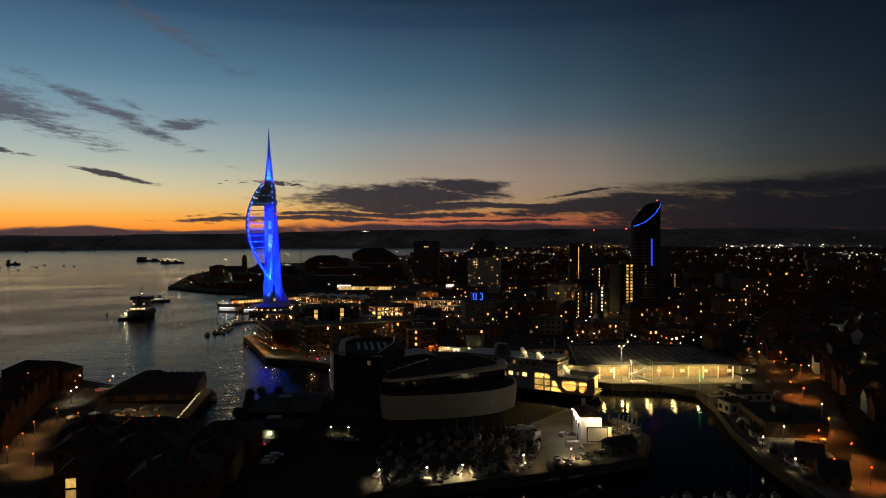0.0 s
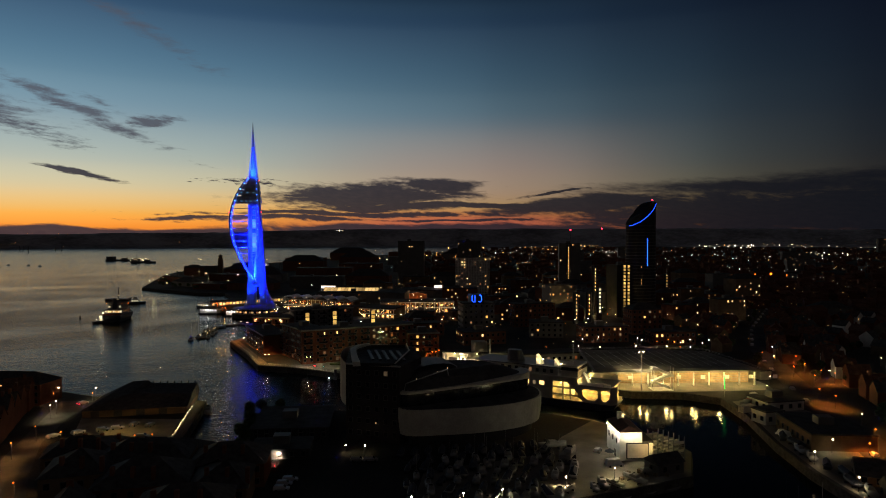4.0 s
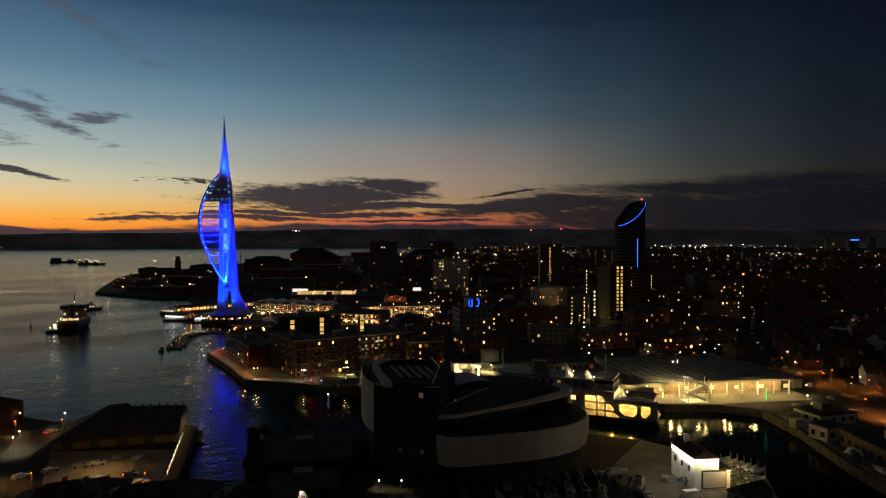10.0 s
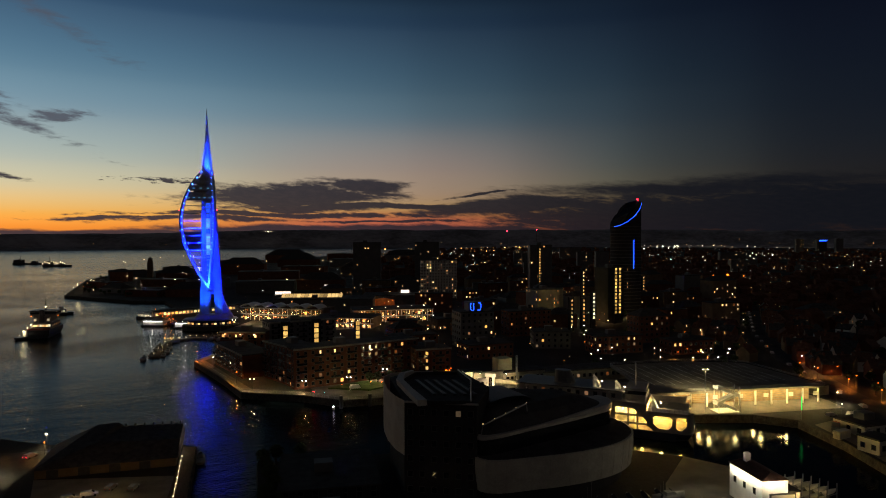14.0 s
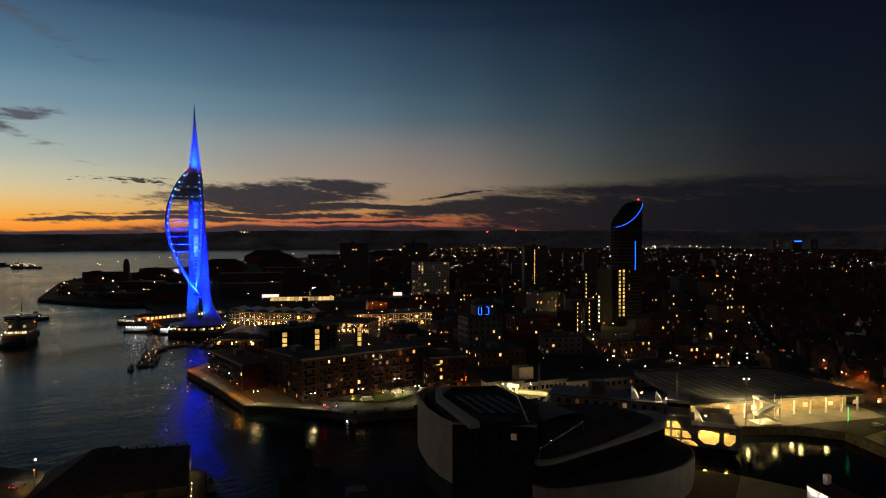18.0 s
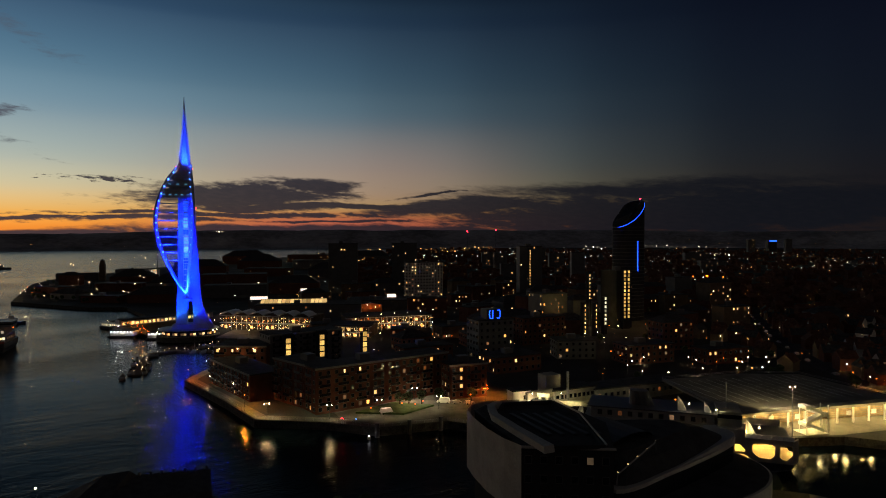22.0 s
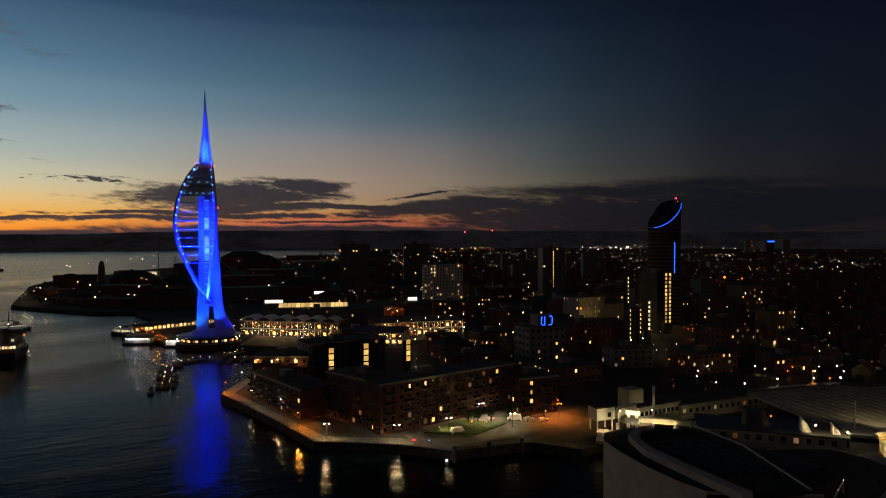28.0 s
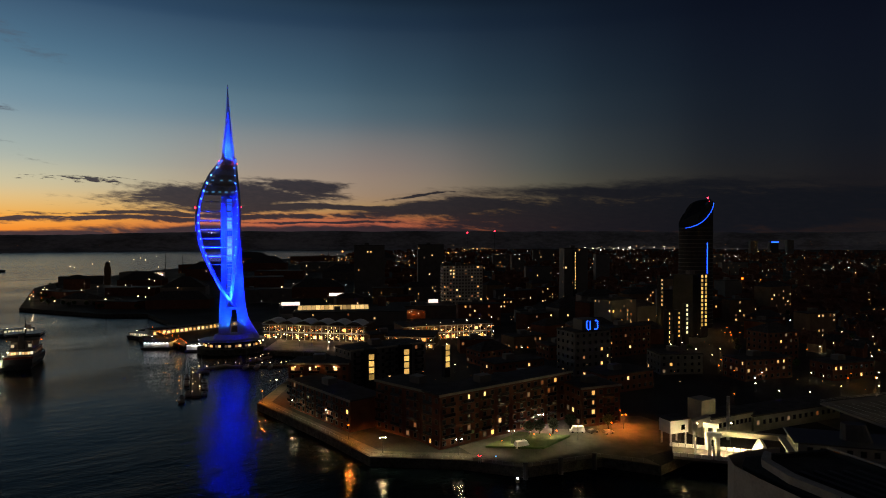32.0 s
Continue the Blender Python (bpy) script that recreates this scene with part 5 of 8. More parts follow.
# ---- ferry terminal and link span ----
def terminal():
    T = thing("ferry_terminal", "white two-storey ferry terminal offices with a flat roof", "building", pose(0, 0, 0))
    part("wall", Shape().box(0, 21, 0, 9, LAND, 10), TERMINALW, T, at=pose(178, -236, 0, 0, 0, 14))
    part("roof", Shape().box(-0.4, 21.4, -0.4, 9.4, 10, 10.5), ROOFING, T, at=pose(178, -236, 0, 0, 0, 14))
    part("stair_block", Shape().box(0, 7, 0, 6, LAND, 15.8), TERMINALW, T, at=pose(176, -233, 0, 0, 0, 14))
    part("long_wing", Shape().box(0, 46, 0, 12, LAND, 8.6), TERMINALW, T, at=pose(198, -232, 0, 0, 0, 10))
    part("wing_roof", Shape().box(-0.4, 46.4, -0.4, 12.4, 8.6, 9.1), ROOFING, T, at=pose(198, -232, 0, 0, 0, 10))
    for i in range(9):
        part("window", WIN_MESH["dark"], None, T, at=pose(178, -236, 0, 0, 0, 14) @ pose(1.8 + i * 2.2, -0.03, 6.6))
    for i in range(14):
        part("window", WIN_MESH["dark" if i % 5 else "dim"], None, T, at=pose(198, -232, 0, 0, 0, 10) @ pose(2 + i * 3.1, -0.03, 5.4))
    part("chimney_mast", Shape().cyl(183.5, -237, LAND, 18, 0.5, n=10), STEEL, T)
    C = thing("control_cabin", "white control cabin on legs beside the link span", "cabin", pose(160, -239, LAND, 0, 0, 8))
    part("cabin", Shape().box(0, 7.5, 0, 5.5, 4.2, 8.6), WHITE, C)
    part("roof", Shape().box(-0.4, 7.9, -0.4, 5.9, 8.6, 9.0), ROOFING, C)
    part("window", WIN_MESH["dark"], None, C, at=pose(5.2, -0.03, 5.2))
    for x in (0.6, 6.9):
        for y in (0.6, 4.9):
            part("leg", Shape().box(x - 0.2, x + 0.2, y - 0.2, y + 0.2, 0, 4.2), WHITE, C)
    G = thing("link_span", "white steel link span gantry floodlit at the ferry berth", "link span", pose(167, -251.5, 0, 0, 0, -31))
    part("ramp", Shape().box(-12, 15, -5.5, 5.5, 3.3, 4.0), PAVING, G, "concrete ramp to the ferry")
    for y in (-4.9, 4.9):
        for x in (-1.6, 1.0):
            part("gantry_leg", Shape().box(x - 0.45, x + 0.45, y - 0.45, y + 0.45, 4.0, 12.0), WHITE, G)
        part("gantry_head", Shape().box(-2.6, 2.0, y - 0.7, y + 0.7, 11.2, 12.4), WHITE, G)
        for k in range(13):
            part("side_rail_panel", Shape().box(-11.9 + k * 2.05, -10.0 + k * 2.05, y - 0.12, y + 0.12, 4.0, 5.2), WHITE, G)
        part("cylinder", Shape().cyl(-0.3, y, 4.0, 10, 0.28, n=8), STEEL, G)
    part("ramp_flap", Shape().add([(11, -4.5, 4.0), (15, -4.5, 4.0), (15, 4.5, 4.0), (11, 4.5, 4.0), (13.6, -4.5, 9.4), (14.4, -4.5, 9.2), (14.4, 4.5, 9.2), (13.6, 4.5, 9.4)], [(0, 3, 2, 1), (4, 5, 6, 7), (0, 1, 5, 4), (1, 2, 6, 5), (2, 3, 7, 6), (3, 0, 4, 7)]), WHITE, G, "raised pale end flap")
    part("foot_bridge", Shape().box(2.0, 22, 3.6, 5.6, 9.0, 10.6), TERMINALW, G, "pale covered foot bridge")
    for x, y, z in ((6.5, 3.6, 5.6), (11.6, 1.0, 6.0), (13.2, -4.0, 5.2), (-1, 0, 11.0)):
        part("floodlight", LAMP_MESH["white"], None, G, at=pose(x, y, z))
    W_ = thing("covered_walkway", "glazed covered boarding walkway rising from the terminal", "walkway", pose(170, -238, 0))
    part("walkway", Shape().loft([[(x, y - 1.2, z), (x, y + 1.2, z), (x, y + 1.2, z + 2.6), (x, y - 1.2, z + 2.6)] for x, y, z in ((8, 4, 8.4), (-2, -2, 9.0), (-9, -13, 11.4))]), TERMINALW, W_)
    for x, y, z0 in ((-2, -2, LAND), (-8, -11.4, LAND)):
        part("support", Shape().cyl(x, y, z0, 9.4, 0.3, n=8), STEEL, W_)
    for x, y in ((176, -248), (165, -246)):
        street_lamp(x, y, 12.5, "white", watts=900)


terminal()
for x, y, z, w in ((165.5, -251.5, 8.0, 4200), (171.5, -256.5, 7.0, 5200), (176, -259, 7.0, 3600), (168, -246, 12.4, 900), (160, -247, 7.0, 300)):
    point_light("link_span_floodlight", x, y, z, w, (1.0, 0.74, 0.34), 0.3)

# ---- small crafts and vehicles ----
BOATS, CARS = {}, {}


def boat(x, y, z, turn, length=7.0, kind="motor", lifted=0.0):
    """A small boat; on land it stands on a cradle."""
    key = (length, kind, lifted)
    if key in BOATS:
        return copy_thing(BOATS[key], pose(x, y, z, 0, 0, turn))
    w = length * 0.16
    B = thing("boat", {"motor": "small pale motor boat", "sail": "small sailing boat with its mast up", "covered": "small boat under a canvas cover", "rib": "grey inflatable boat", "rack": "small pale dinghy on a rack shelf"}[kind] + ("" if kind == "rack" else " standing on a cradle ashore" if lifted else " lying at its berth"), "boat", pose(x, y, z, 0, 0, turn), "boats")
    rings = []
    for k in range(8):
        f = k / 7
        hw = w * (1 - (max(0, f - 0.45) / 0.55) ** 2.2) + 0.03
        xx = (f - 0.5) * length
        sheer = 0.12 * length + 0.05 * length * f * f
        rings.append([(xx, -hw, sheer + lifted), (xx, -hw * 0.8, 0.03 * length + lifted), (xx, 0, -0.04 * length * (1 - f * f) + lifted), (xx, hw * 0.8, 0.03 * length + lifted), (xx, hw, sheer + lifted)])
    part("hull", Shape().loft(rings), GELCOAT if kind in ("motor", "sail") and not lifted else HULL if kind == "covered" else RENDERW if kind == "rack" else GELCOAT, B, smooth=True)
    if kind in ("motor", "sail"):
        part("cabin", Shape().loft([[(-0.18 * length, -w * 0.7, 0.12 * length + lifted), (0.2 * length, -w * 0.6, 0.13 * length + lifted), (0.2 * length, w * 0.6, 0.13 * length + lifted), (-0.18 * length, w * 0.7, 0.12 * length + lifted)],
                                    [(-0.16 * length, -w * 0.55, 0.22 * length + lifted), (0.1 * length, -w * 0.45, 0.22 * length + lifted), (0.1 * length, w * 0.45, 0.22 * length + lifted), (-0.16 * length, w * 0.55, 0.22 * length + lifted)]]), GELCOAT, B)
        part("windscreen", Shape().loft([[(0.06 * length, -w * 0.5, 0.2 * length + lifted), (0.06 * length, w * 0.5, 0.2 * length + lifted)], [(0.0, -w * 0.42, 0.29 * length + lifted), (0.0, w * 0.42, 0.29 * length + lifted)]], closed=False, caps=False), DARKGLASS, B)
    if kind == "sail":
        part("mast", Shape().cyl(0.08 * length, 0, 0.1 * length + lifted, 1.3 * length + lifted, 0.05, 0.03, 6), STEEL, B)
        part("boom", Shape().tube([(0.08 * length, 0, 0.3 * length + lifted), (-0.4 * length, 0, 0.3 * length + lifted)], 0.07, 6), CANVAS, B)
    if kind in ("covered", "rib"):
        part("cover", Shape().loft([[(-0.45 * length, -w * 0.9, 0.13 * length + lifted), (0.3 * length, -w * 0.7, 0.15 * length + lifted), (0.3 * length, w * 0.7, 0.15 * length + lifted), (-0.45 * length, w * 0.9, 0.13 * length + lifted)],
                                    [(-0.42 * length, -0.05, 0.24 * length + lifted), (0.25 * length, -0.05, 0.25 * length + lifted), (0.25 * length, 0.05, 0.25 * length + lifted), (-0.42 * length, 0.05, 0.24 * length + lifted)]]), CANVAS, B)
    if lifted:
        for xx in (-0.25 * length, 0.2 * length):
            part("cradle", Shape().box(xx - 0.1, xx + 0.1, -w * 0.8, w * 0.8, 0, lifted - 0.02 * length), DARKSTEEL, B)
    BOATS[key] = B
    return B


def car(x, y, turn, kind="car", lights=False, z=LAND + 0.03):
    key = (kind, lights)
    if key in CARS:
        return copy_thing(CARS[key], pose(x, y, z, 0, 0, turn))
    C = thing("car" if kind == "car" else "van", ("parked hatchback car" if kind == "car" else "white delivery van") + (" with its tail lamps lit" if lights else " standing on asphalt"), "car" if kind == "car" else "van", pose(x, y, z, 0, 0, turn), "parked vehicles")
    l, w, h = (4.3, 0.88, 1.45) if kind == "car" else (5.4, 1.0, 2.3)
    prof = ((-l / 2, 0.35), (-l / 2, 0.85), (-l * 0.42, h), (l * (0.12 if kind == "car" else 0.28), h), (l * 0.27 if kind == "car" else l * 0.4, 0.95), (l / 2, 0.75), (l / 2, 0.35))
    body = Shape()
    n = len(prof)
    ws = [w, w, w * 0.8, w * 0.8, w, w * 0.95, w * 0.95]
    body.add([(p[0], -q, p[1]) for p, q in zip(prof, ws)] + [(p[0], q, p[1]) for p, q in zip(prof, ws)], [tuple(range(n)), tuple(range(n, 2 * n))[::-1]] + [(i, n + i, n + (i + 1) % n, (i + 1) % n) for i in range(n)])
    part("body", body, CARPAINT if kind == "car" else WHITE, C)
    part("windscreen", Shape().add([(l * 0.14, -w * 0.72, h - 0.03), (l * 0.14, w * 0.72, h - 0.03), (l * 0.29, w * 0.85, 0.99), (l * 0.29, -w * 0.85, 0.99)], [(0, 3, 2, 1)]), DARKGLASS, C)
    for xx in (-l * 0.31, l * 0.31):
        for yy in (-w, w - 0.18):
            part("wheel", Shape().loft([[(xx + 0.32 * math.cos(a), q, 0.32 + 0.32 * math.sin(a)) for a in (2 * math.pi * k / 10 for k in range(10))] for q in (yy, yy + 0.2)]), TYRE, C)
    for yy in (-w * 0.8, w * 0.6):
        part("tail_lamp", Shape().box(-l / 2 - 0.03, -l / 2 + 0.05, yy, yy + 0.25, 0.7, 0.9), LAMP_RED if lights else REDPAINT, C)
    CARS[key] = C
    return C


# boat park behind the arena
rng = random.Random(77)
for r_ in range(8):
    for i in range(11):
        x = 146 + i * 4.6 + (r_ % 2) * 1.5 + rng.uniform(-0.6, 0.6)
        y = -402 + r_ * 5.6 + i * 0.55 + rng.uniform(-0.7, 0.7)
        if x > 194 - (r_ < 2) * 12 or (r_ > 5 and x < 158) or y > -364:
            continue
        boat(x, y, LAND + 0.03, 80 + rng.uniform(-14, 14), rng.choice((5.5, 6.5, 7.5)), rng.choice(("covered", "covered", "motor", "rib", "sail", "covered")), 0.7)
for k in range(12):
    boat(143 + k * 4.2, -366.5 + k * 0.6, LAND + 0.01, 85, 6.5, "covered", 0.7)
boat(194, -372, LAND + 0.03, 60, 11.0, "motor", 1.4)
boat(191, -362, LAND + 0.03, 10, 9.0, "motor", 1.0)
for x, y in ((147, -406), (160, -404), (170, -402), (188, -394), (203, -388)):
    street_lamp(x, y, 6.5, "white", watts=2700)
for k in range(14):
    x, y = 150 + k * 4.4 + rng.uniform(-1.5, 1.5), -410.5 + k * 1.45 + rng.uniform(0, 2.5)
    boat(x, y, LAND + 0.03, rng.uniform(40, 130), rng.choice((5.5, 7.5)), rng.choice(("motor", "motor", "rib")), 0.5)
for k in range(10):
    P_ = thing("pallet_stack", "stack of weathered timber pallets on the quay", "pallets", pose(206 + (k % 5) * 3.1 + rng.uniform(-1, 1), -384 - (k // 5) * 4.0 + rng.uniform(-1, 1) + (k % 5) * 0.9, LAND + 0.03, 0, 0, rng.uniform(0, 90)), "pallets")
    for j in range(rng.choice((3, 5, 7))):
        part("pallet", Shape().box(-0.6, 0.6, -0.5, 0.5, j * 0.15, j * 0.15 + 0.12), TIMBER, P_)
# marina berths under the camera's start, on the far side basin
for k in range(9):
    boat(222 + k * 3.9, -414 + (k % 3) * 1.6, 0.0, 75 + rng.uniform(-10, 10), rng.choice((7.5, 9.0)), rng.choice(("motor", "motor", "sail")))
for k in range(4):
    boat(196 + k * 8, -397 - k * -3.2, 0.0, 20, 7.5, "motor")
for x, y, tn, kd in ((206, -377.5, 8, "van"), (218, -381, 20, "car"), (214, -383, 10, "car"), (204.5, -365, 60, "car"), (112, -389, 5, "car"), (112, -392.5, 5, "car"), (113, -386, 8, "car"), (130, -371, 0, "car"), (134, -371, 0, "car"),
                     (38, -338, 20, "car"), (42, -336, 20, "car"), (48, -349, 70, "car"), (55, -346, 10, "car"), (60, -352, 15, "car"), (52, -333, 85, "car"), (46, -332, 85, "car"), (31, -341, 60, "car"), (25, -345, 62, "car"),
                     (288, -372, 70, "car"), (281, -388, 68, "car"), (277, -397, 68, "car"), (296, -352, 74, "car"), (303, -330, 74, "car"), (137, -217, 160, "van"), (112, -228, 10, "van"), (142, -219, 20, "car"), (147, -221, 15, "car"),
                     (271, -352, 100, "van"), (270, -362, 80, "car"), (290, -297, 10, "car"), (297, -300, 0, "van")):
    car(x, y, tn, kd)
car(106, -374, 85, "car", True)
car(12, -302, 70, "car", True)

# ---- old town on the near left shore ----
solid("street", Shape().prism([(52, -430), (66, -430), (37, -378), (24, -350), (17, -322), (17, -296), (0, -296), (8, -322), (20, -362), (32, -396)], LAND + 0.004, LAND + 0.02), ASPHALT, "narrow worn asphalt street down to the slipway", "road", kind="structure")
solid("car_park_surface", Shape().prism([(22, -322), (60, -324), (70, -360), (44, -362), (34, -352)], LAND + 0.004, LAND + 0.02), PAVING, "pale gravel car park lit yellow", "car park", kind="structure")
for x, y in ((57, -355.7), (62.3, -355)):
    street_lamp(x, y, 7.0, "amber", watts=160)
point_light("car_park_light", 45, -343, 8.5, 1700, (1.0, 0.58, 0.18), 0.3)


def quay_shed():
    S = thing("quay_shed", "large dark hip-roofed fish market shed at the quay", "shed", pose(22, -321.5, LAND, 0, 0, 9))
    part("wall", Shape().box(0, 37, 0, 23, 0, 2.6), BRICK2, S, "low buff brick front wall")
    part("roof", Shape().add([(-0.7, -0.7, 2.6), (37.6, -0.7, 2.6), (37.6, 23.6, 2.6), (-0.7, 23.6, 2.6), (12, 21, 8.6), (18, 21, 8.8), (19.5, 21, 7.6), (37.4, 20.5, 7.0), (37.4, 8, 5.6), (14, 9, 6.4)],
                             [(0, 1, 8, 9), (0, 9, 4), (9, 8, 7, 6), (9, 6, 5, 4), (1, 2, 7, 8), (3, 0, 4), (2, 3, 4, 5, 6, 7), (0, 3, 2, 1)]), SLATE, S, "dark slate roof")
    for i in range(7):
        part("roof_vent", Shape().box(20 + i * 2.7, 20.5 + i * 2.7, 20.0, 20.5, 7.0, 8.4 - i * 0.05), DARKSTEEL, S)
    for i in range(4):
        part("door", Shape().box(3 + i * 8, 6 + i * 8, -0.12, 0, 0, 2.3), DARKSTEEL, S)
    return S


quay_shed()
pier = thing("timber_pier", "timber pier with low lamps along the harbour mouth", "pier", pose(0, 0, 0))
part("deck", Shape().prism([(56.4, -298.6), (60.4, -299.4), (70.6, -357), (64.6, -352)], LAND + 0.03, LAND + 0.25), TIMBER, pier)
for k in range(9):
    f = k / 8
    part("bollard_lamp", LAMP_MESH["pin"], None, pier, at=pose(59.0 + 6.6 * f, -311 - 36 * f, LAND + 1.3))
    part("post", Shape().cyl(59.0 + 6.6 * f, -311 - 36 * f, LAND + 0.25, LAND + 1.2, 0.06, n=6), STEEL, pier)
    part("pile", Shape().cyl(60.9 + 10.0 * f, -300.5 - 56 * f, -1.5, LAND + 0.6, 0.25, n=8), TIMBER, pier)
boat(62.5, -303, 0, 105, 9.0, "motor")
point_light("pier_head_light", 58.4, -303, LAND + 3, 160, WHITE_L, 0.3)


def house(x, y, turn, w=7.0, d=9.0, h=6.0, wall=None, seed=0, lit=0.12, name="house", group="terraced houses", label=""):
    """A gabled house, gable to the street, with a chimney."""
    rng_ = random.Random(seed)
    wall = wall or rng_.choice((BRICK, BRICK, BRICK2, RENDERW))
    words = {BRICK: "red-brown brick", BRICK2: "buff brick", RENDERW: "pale rendered"}[wall]
    H = thing(name, label or words + " gabled house with a dark tiled roof", "house", pose(x, y, LAND, 0, 0, turn), group)
    r = w * 0.42
    part("wall", Shape().add([(0, 0, 0), (w, 0, 0), (w, d, 0), (0, d, 0), (0, 0, h), (w, 0, h), (w, d, h), (0, d, h), (w / 2, 0, h + r), (w / 2, d, h + r)],
                             [(0, 3, 2, 1), (0, 1, 5, 8, 4), (1, 2, 6, 5), (2, 3, 7, 9, 6), (3, 0, 4, 7), (4, 8, 9, 7), (5, 6, 9, 8)]), wall, H)
    t = 0.18
    for sx in (0, 1):
        e, m_ = (-0.35, w / 2) if sx == 0 else (w + 0.35, w / 2)
        zl = h - 0.3
        part("roof_slope", Shape().add([(e, -0.3, zl), (m_, -0.3, h + r + 0.05), (m_, d + 0.3, h + r + 0.05), (e, d + 0.3, zl), (e, -0.3, zl + t), (m_, -0.3, h + r + 0.05 + t), (m_, d + 0.3, h + r + 0.05 + t), (e, d + 0.3, zl + t)],
                                       [(0, 1, 2, 3), (4, 7, 6, 5), (0, 4, 5, 1), (1, 5, 6, 2), (2, 6, 7, 3), (3, 7, 4, 0)]), TILE if rng_.random() < 0.5 else SLATE, H)
    part("chimney", Shape().box(w * 0.42, w * 0.58, d * 0.7, d * 0.7 + 0.8, h + r - 0.8, h + r + 1.3), BRICK, H)
    for k in range(max(1, int(h / 2.9))):
        for u in (w * 0.27, w * 0.73):
            q = rng_.random()
            if q < lit or y < -300:
                part("window", WIN_MESH["slim" if q < lit else "slimdark"], None, H, at=pose(u, -0.03, 0.9 + k * 2.8))
        q = rng_.random()
        if q > lit * 0.7 and y > -300:
            continue
        part("window", WIN_MESH["slim" if q < lit * 0.7 else "slimdark"], None, H, at=pose(-0.03, d * 0.5, 0.9 + k * 2.8, 0, 0, -90))
    return H


# houses along the old street and in the foreground
for k in range(9):
    x, y = ((-15, -306), (-12, -316), (-8, -326), (-4, -336), (0, -346), (4, -356), (8, -366), (13, -376), (18, -388))[k]
    house(x, y, -70, 9.5, 9, rng.choice((7.5, 8.5, 9.0)), BRICK, seed=200 + k, lit=0.12, group="old town houses")
for k, (x, y, tn, w, d, h) in enumerate(((45, -374, 8, 18, 10, 4.6), (45, -386, 20, 18, 12, 7.0), (64, -378, 4, 22, 12, 4.2), (62, -392, 8, 24, 14, 7.6), (87, -392, 6, 20, 14, 6.6), (55, -404, 16, 15, 16, 8.0),
                                         (70, -409, 12, 22, 16, 7.0), (93, -409, 8, 14, 16, 6.6), (88, -428, 10, 20, 14, 8.6))):
    block("old_house_block", "dark old brick house block with a hipped slate roof", x, y, w, d, tn, LAND + h, (BRICK, BRICK2)[k % 2], 2, 0.015, "house", "old town houses", seed=230 + k, roof="hip")
    for j in range(3):
        solid("roof_chimney", Shape().box(x + 3 + j * 5, x + 3.9 + j * 5, y + 4, y + 5, LAND + h, LAND + h + 4.2), BRICK, "brick chimney stack on a dark slate roof", "chimney", "chimneys")
# one gable with two bright windows
gable = house(67, -424, 14, 9, 9, 7.5, BRICK, 260, 0.0, group="old town houses")
for z in (2.0, 4.9):
    part("window", WIN_MESH["stair"], None, gable, at=pose(4.5, -0.10, z))
# low dark market roofs on the spit west of the arena
block("market_hall", "low dark flat-roofed market hall on the spit", 92, -350, 26, 28, 4, 6.4, DARKCLAD, 2, 0.0, seed=61)
block("market_hall", "low dark quayside store", 97, -369, 18, 12, 4, 5.6, DARKCLAD, 1, 0.02, seed=62)
spot_light("car_headlight_pool", (105.5, -371, 4.2), (105.5, -362, 3.4), 5200, (1.0, 0.85, 0.5), 70, 0.6, 0.2)

# ---- harbour side: station pier, jetty, pontoons ----
def station():
    S = thing("harbour_station", "long low railway station on a pier with lit platforms", "station", pose(0, 0, 0))
    part("pier_deck", Shape().prism([(-60, 46), (-20, 14), (-12, 30), (30, 110), (10, 130), (-62, 66)], 1.5, LAND + 0.06), TIMBER, S)
    for k in range(12):
        part("pile", Shape().cyl(-58 + k * 3.4, 44.5 - k * 2.7, -1.5, 1.5, 0.3, n=8), TIMBER, S)
    part("platform_roof", Shape().box(0, 78, 0, 11, 7.2, 7.9), ROOFING, S, at=pose(-56, 62, 0, 0, 0, 38))
    part("platform_wall", Shape().box(0, 78, 3, 10, LAND, 7.2), RENDERW, S, at=pose(-56, 62, 0, 0, 0, 38))
    for k in range(22):
        part("window", WIN_MESH["shop" if k % 3 else "big"], None, S, at=pose(-56, 62, 0, 0, 0, 38) @ pose(2 + k * 3.4, 2.95, 3.6))
    return S


station()
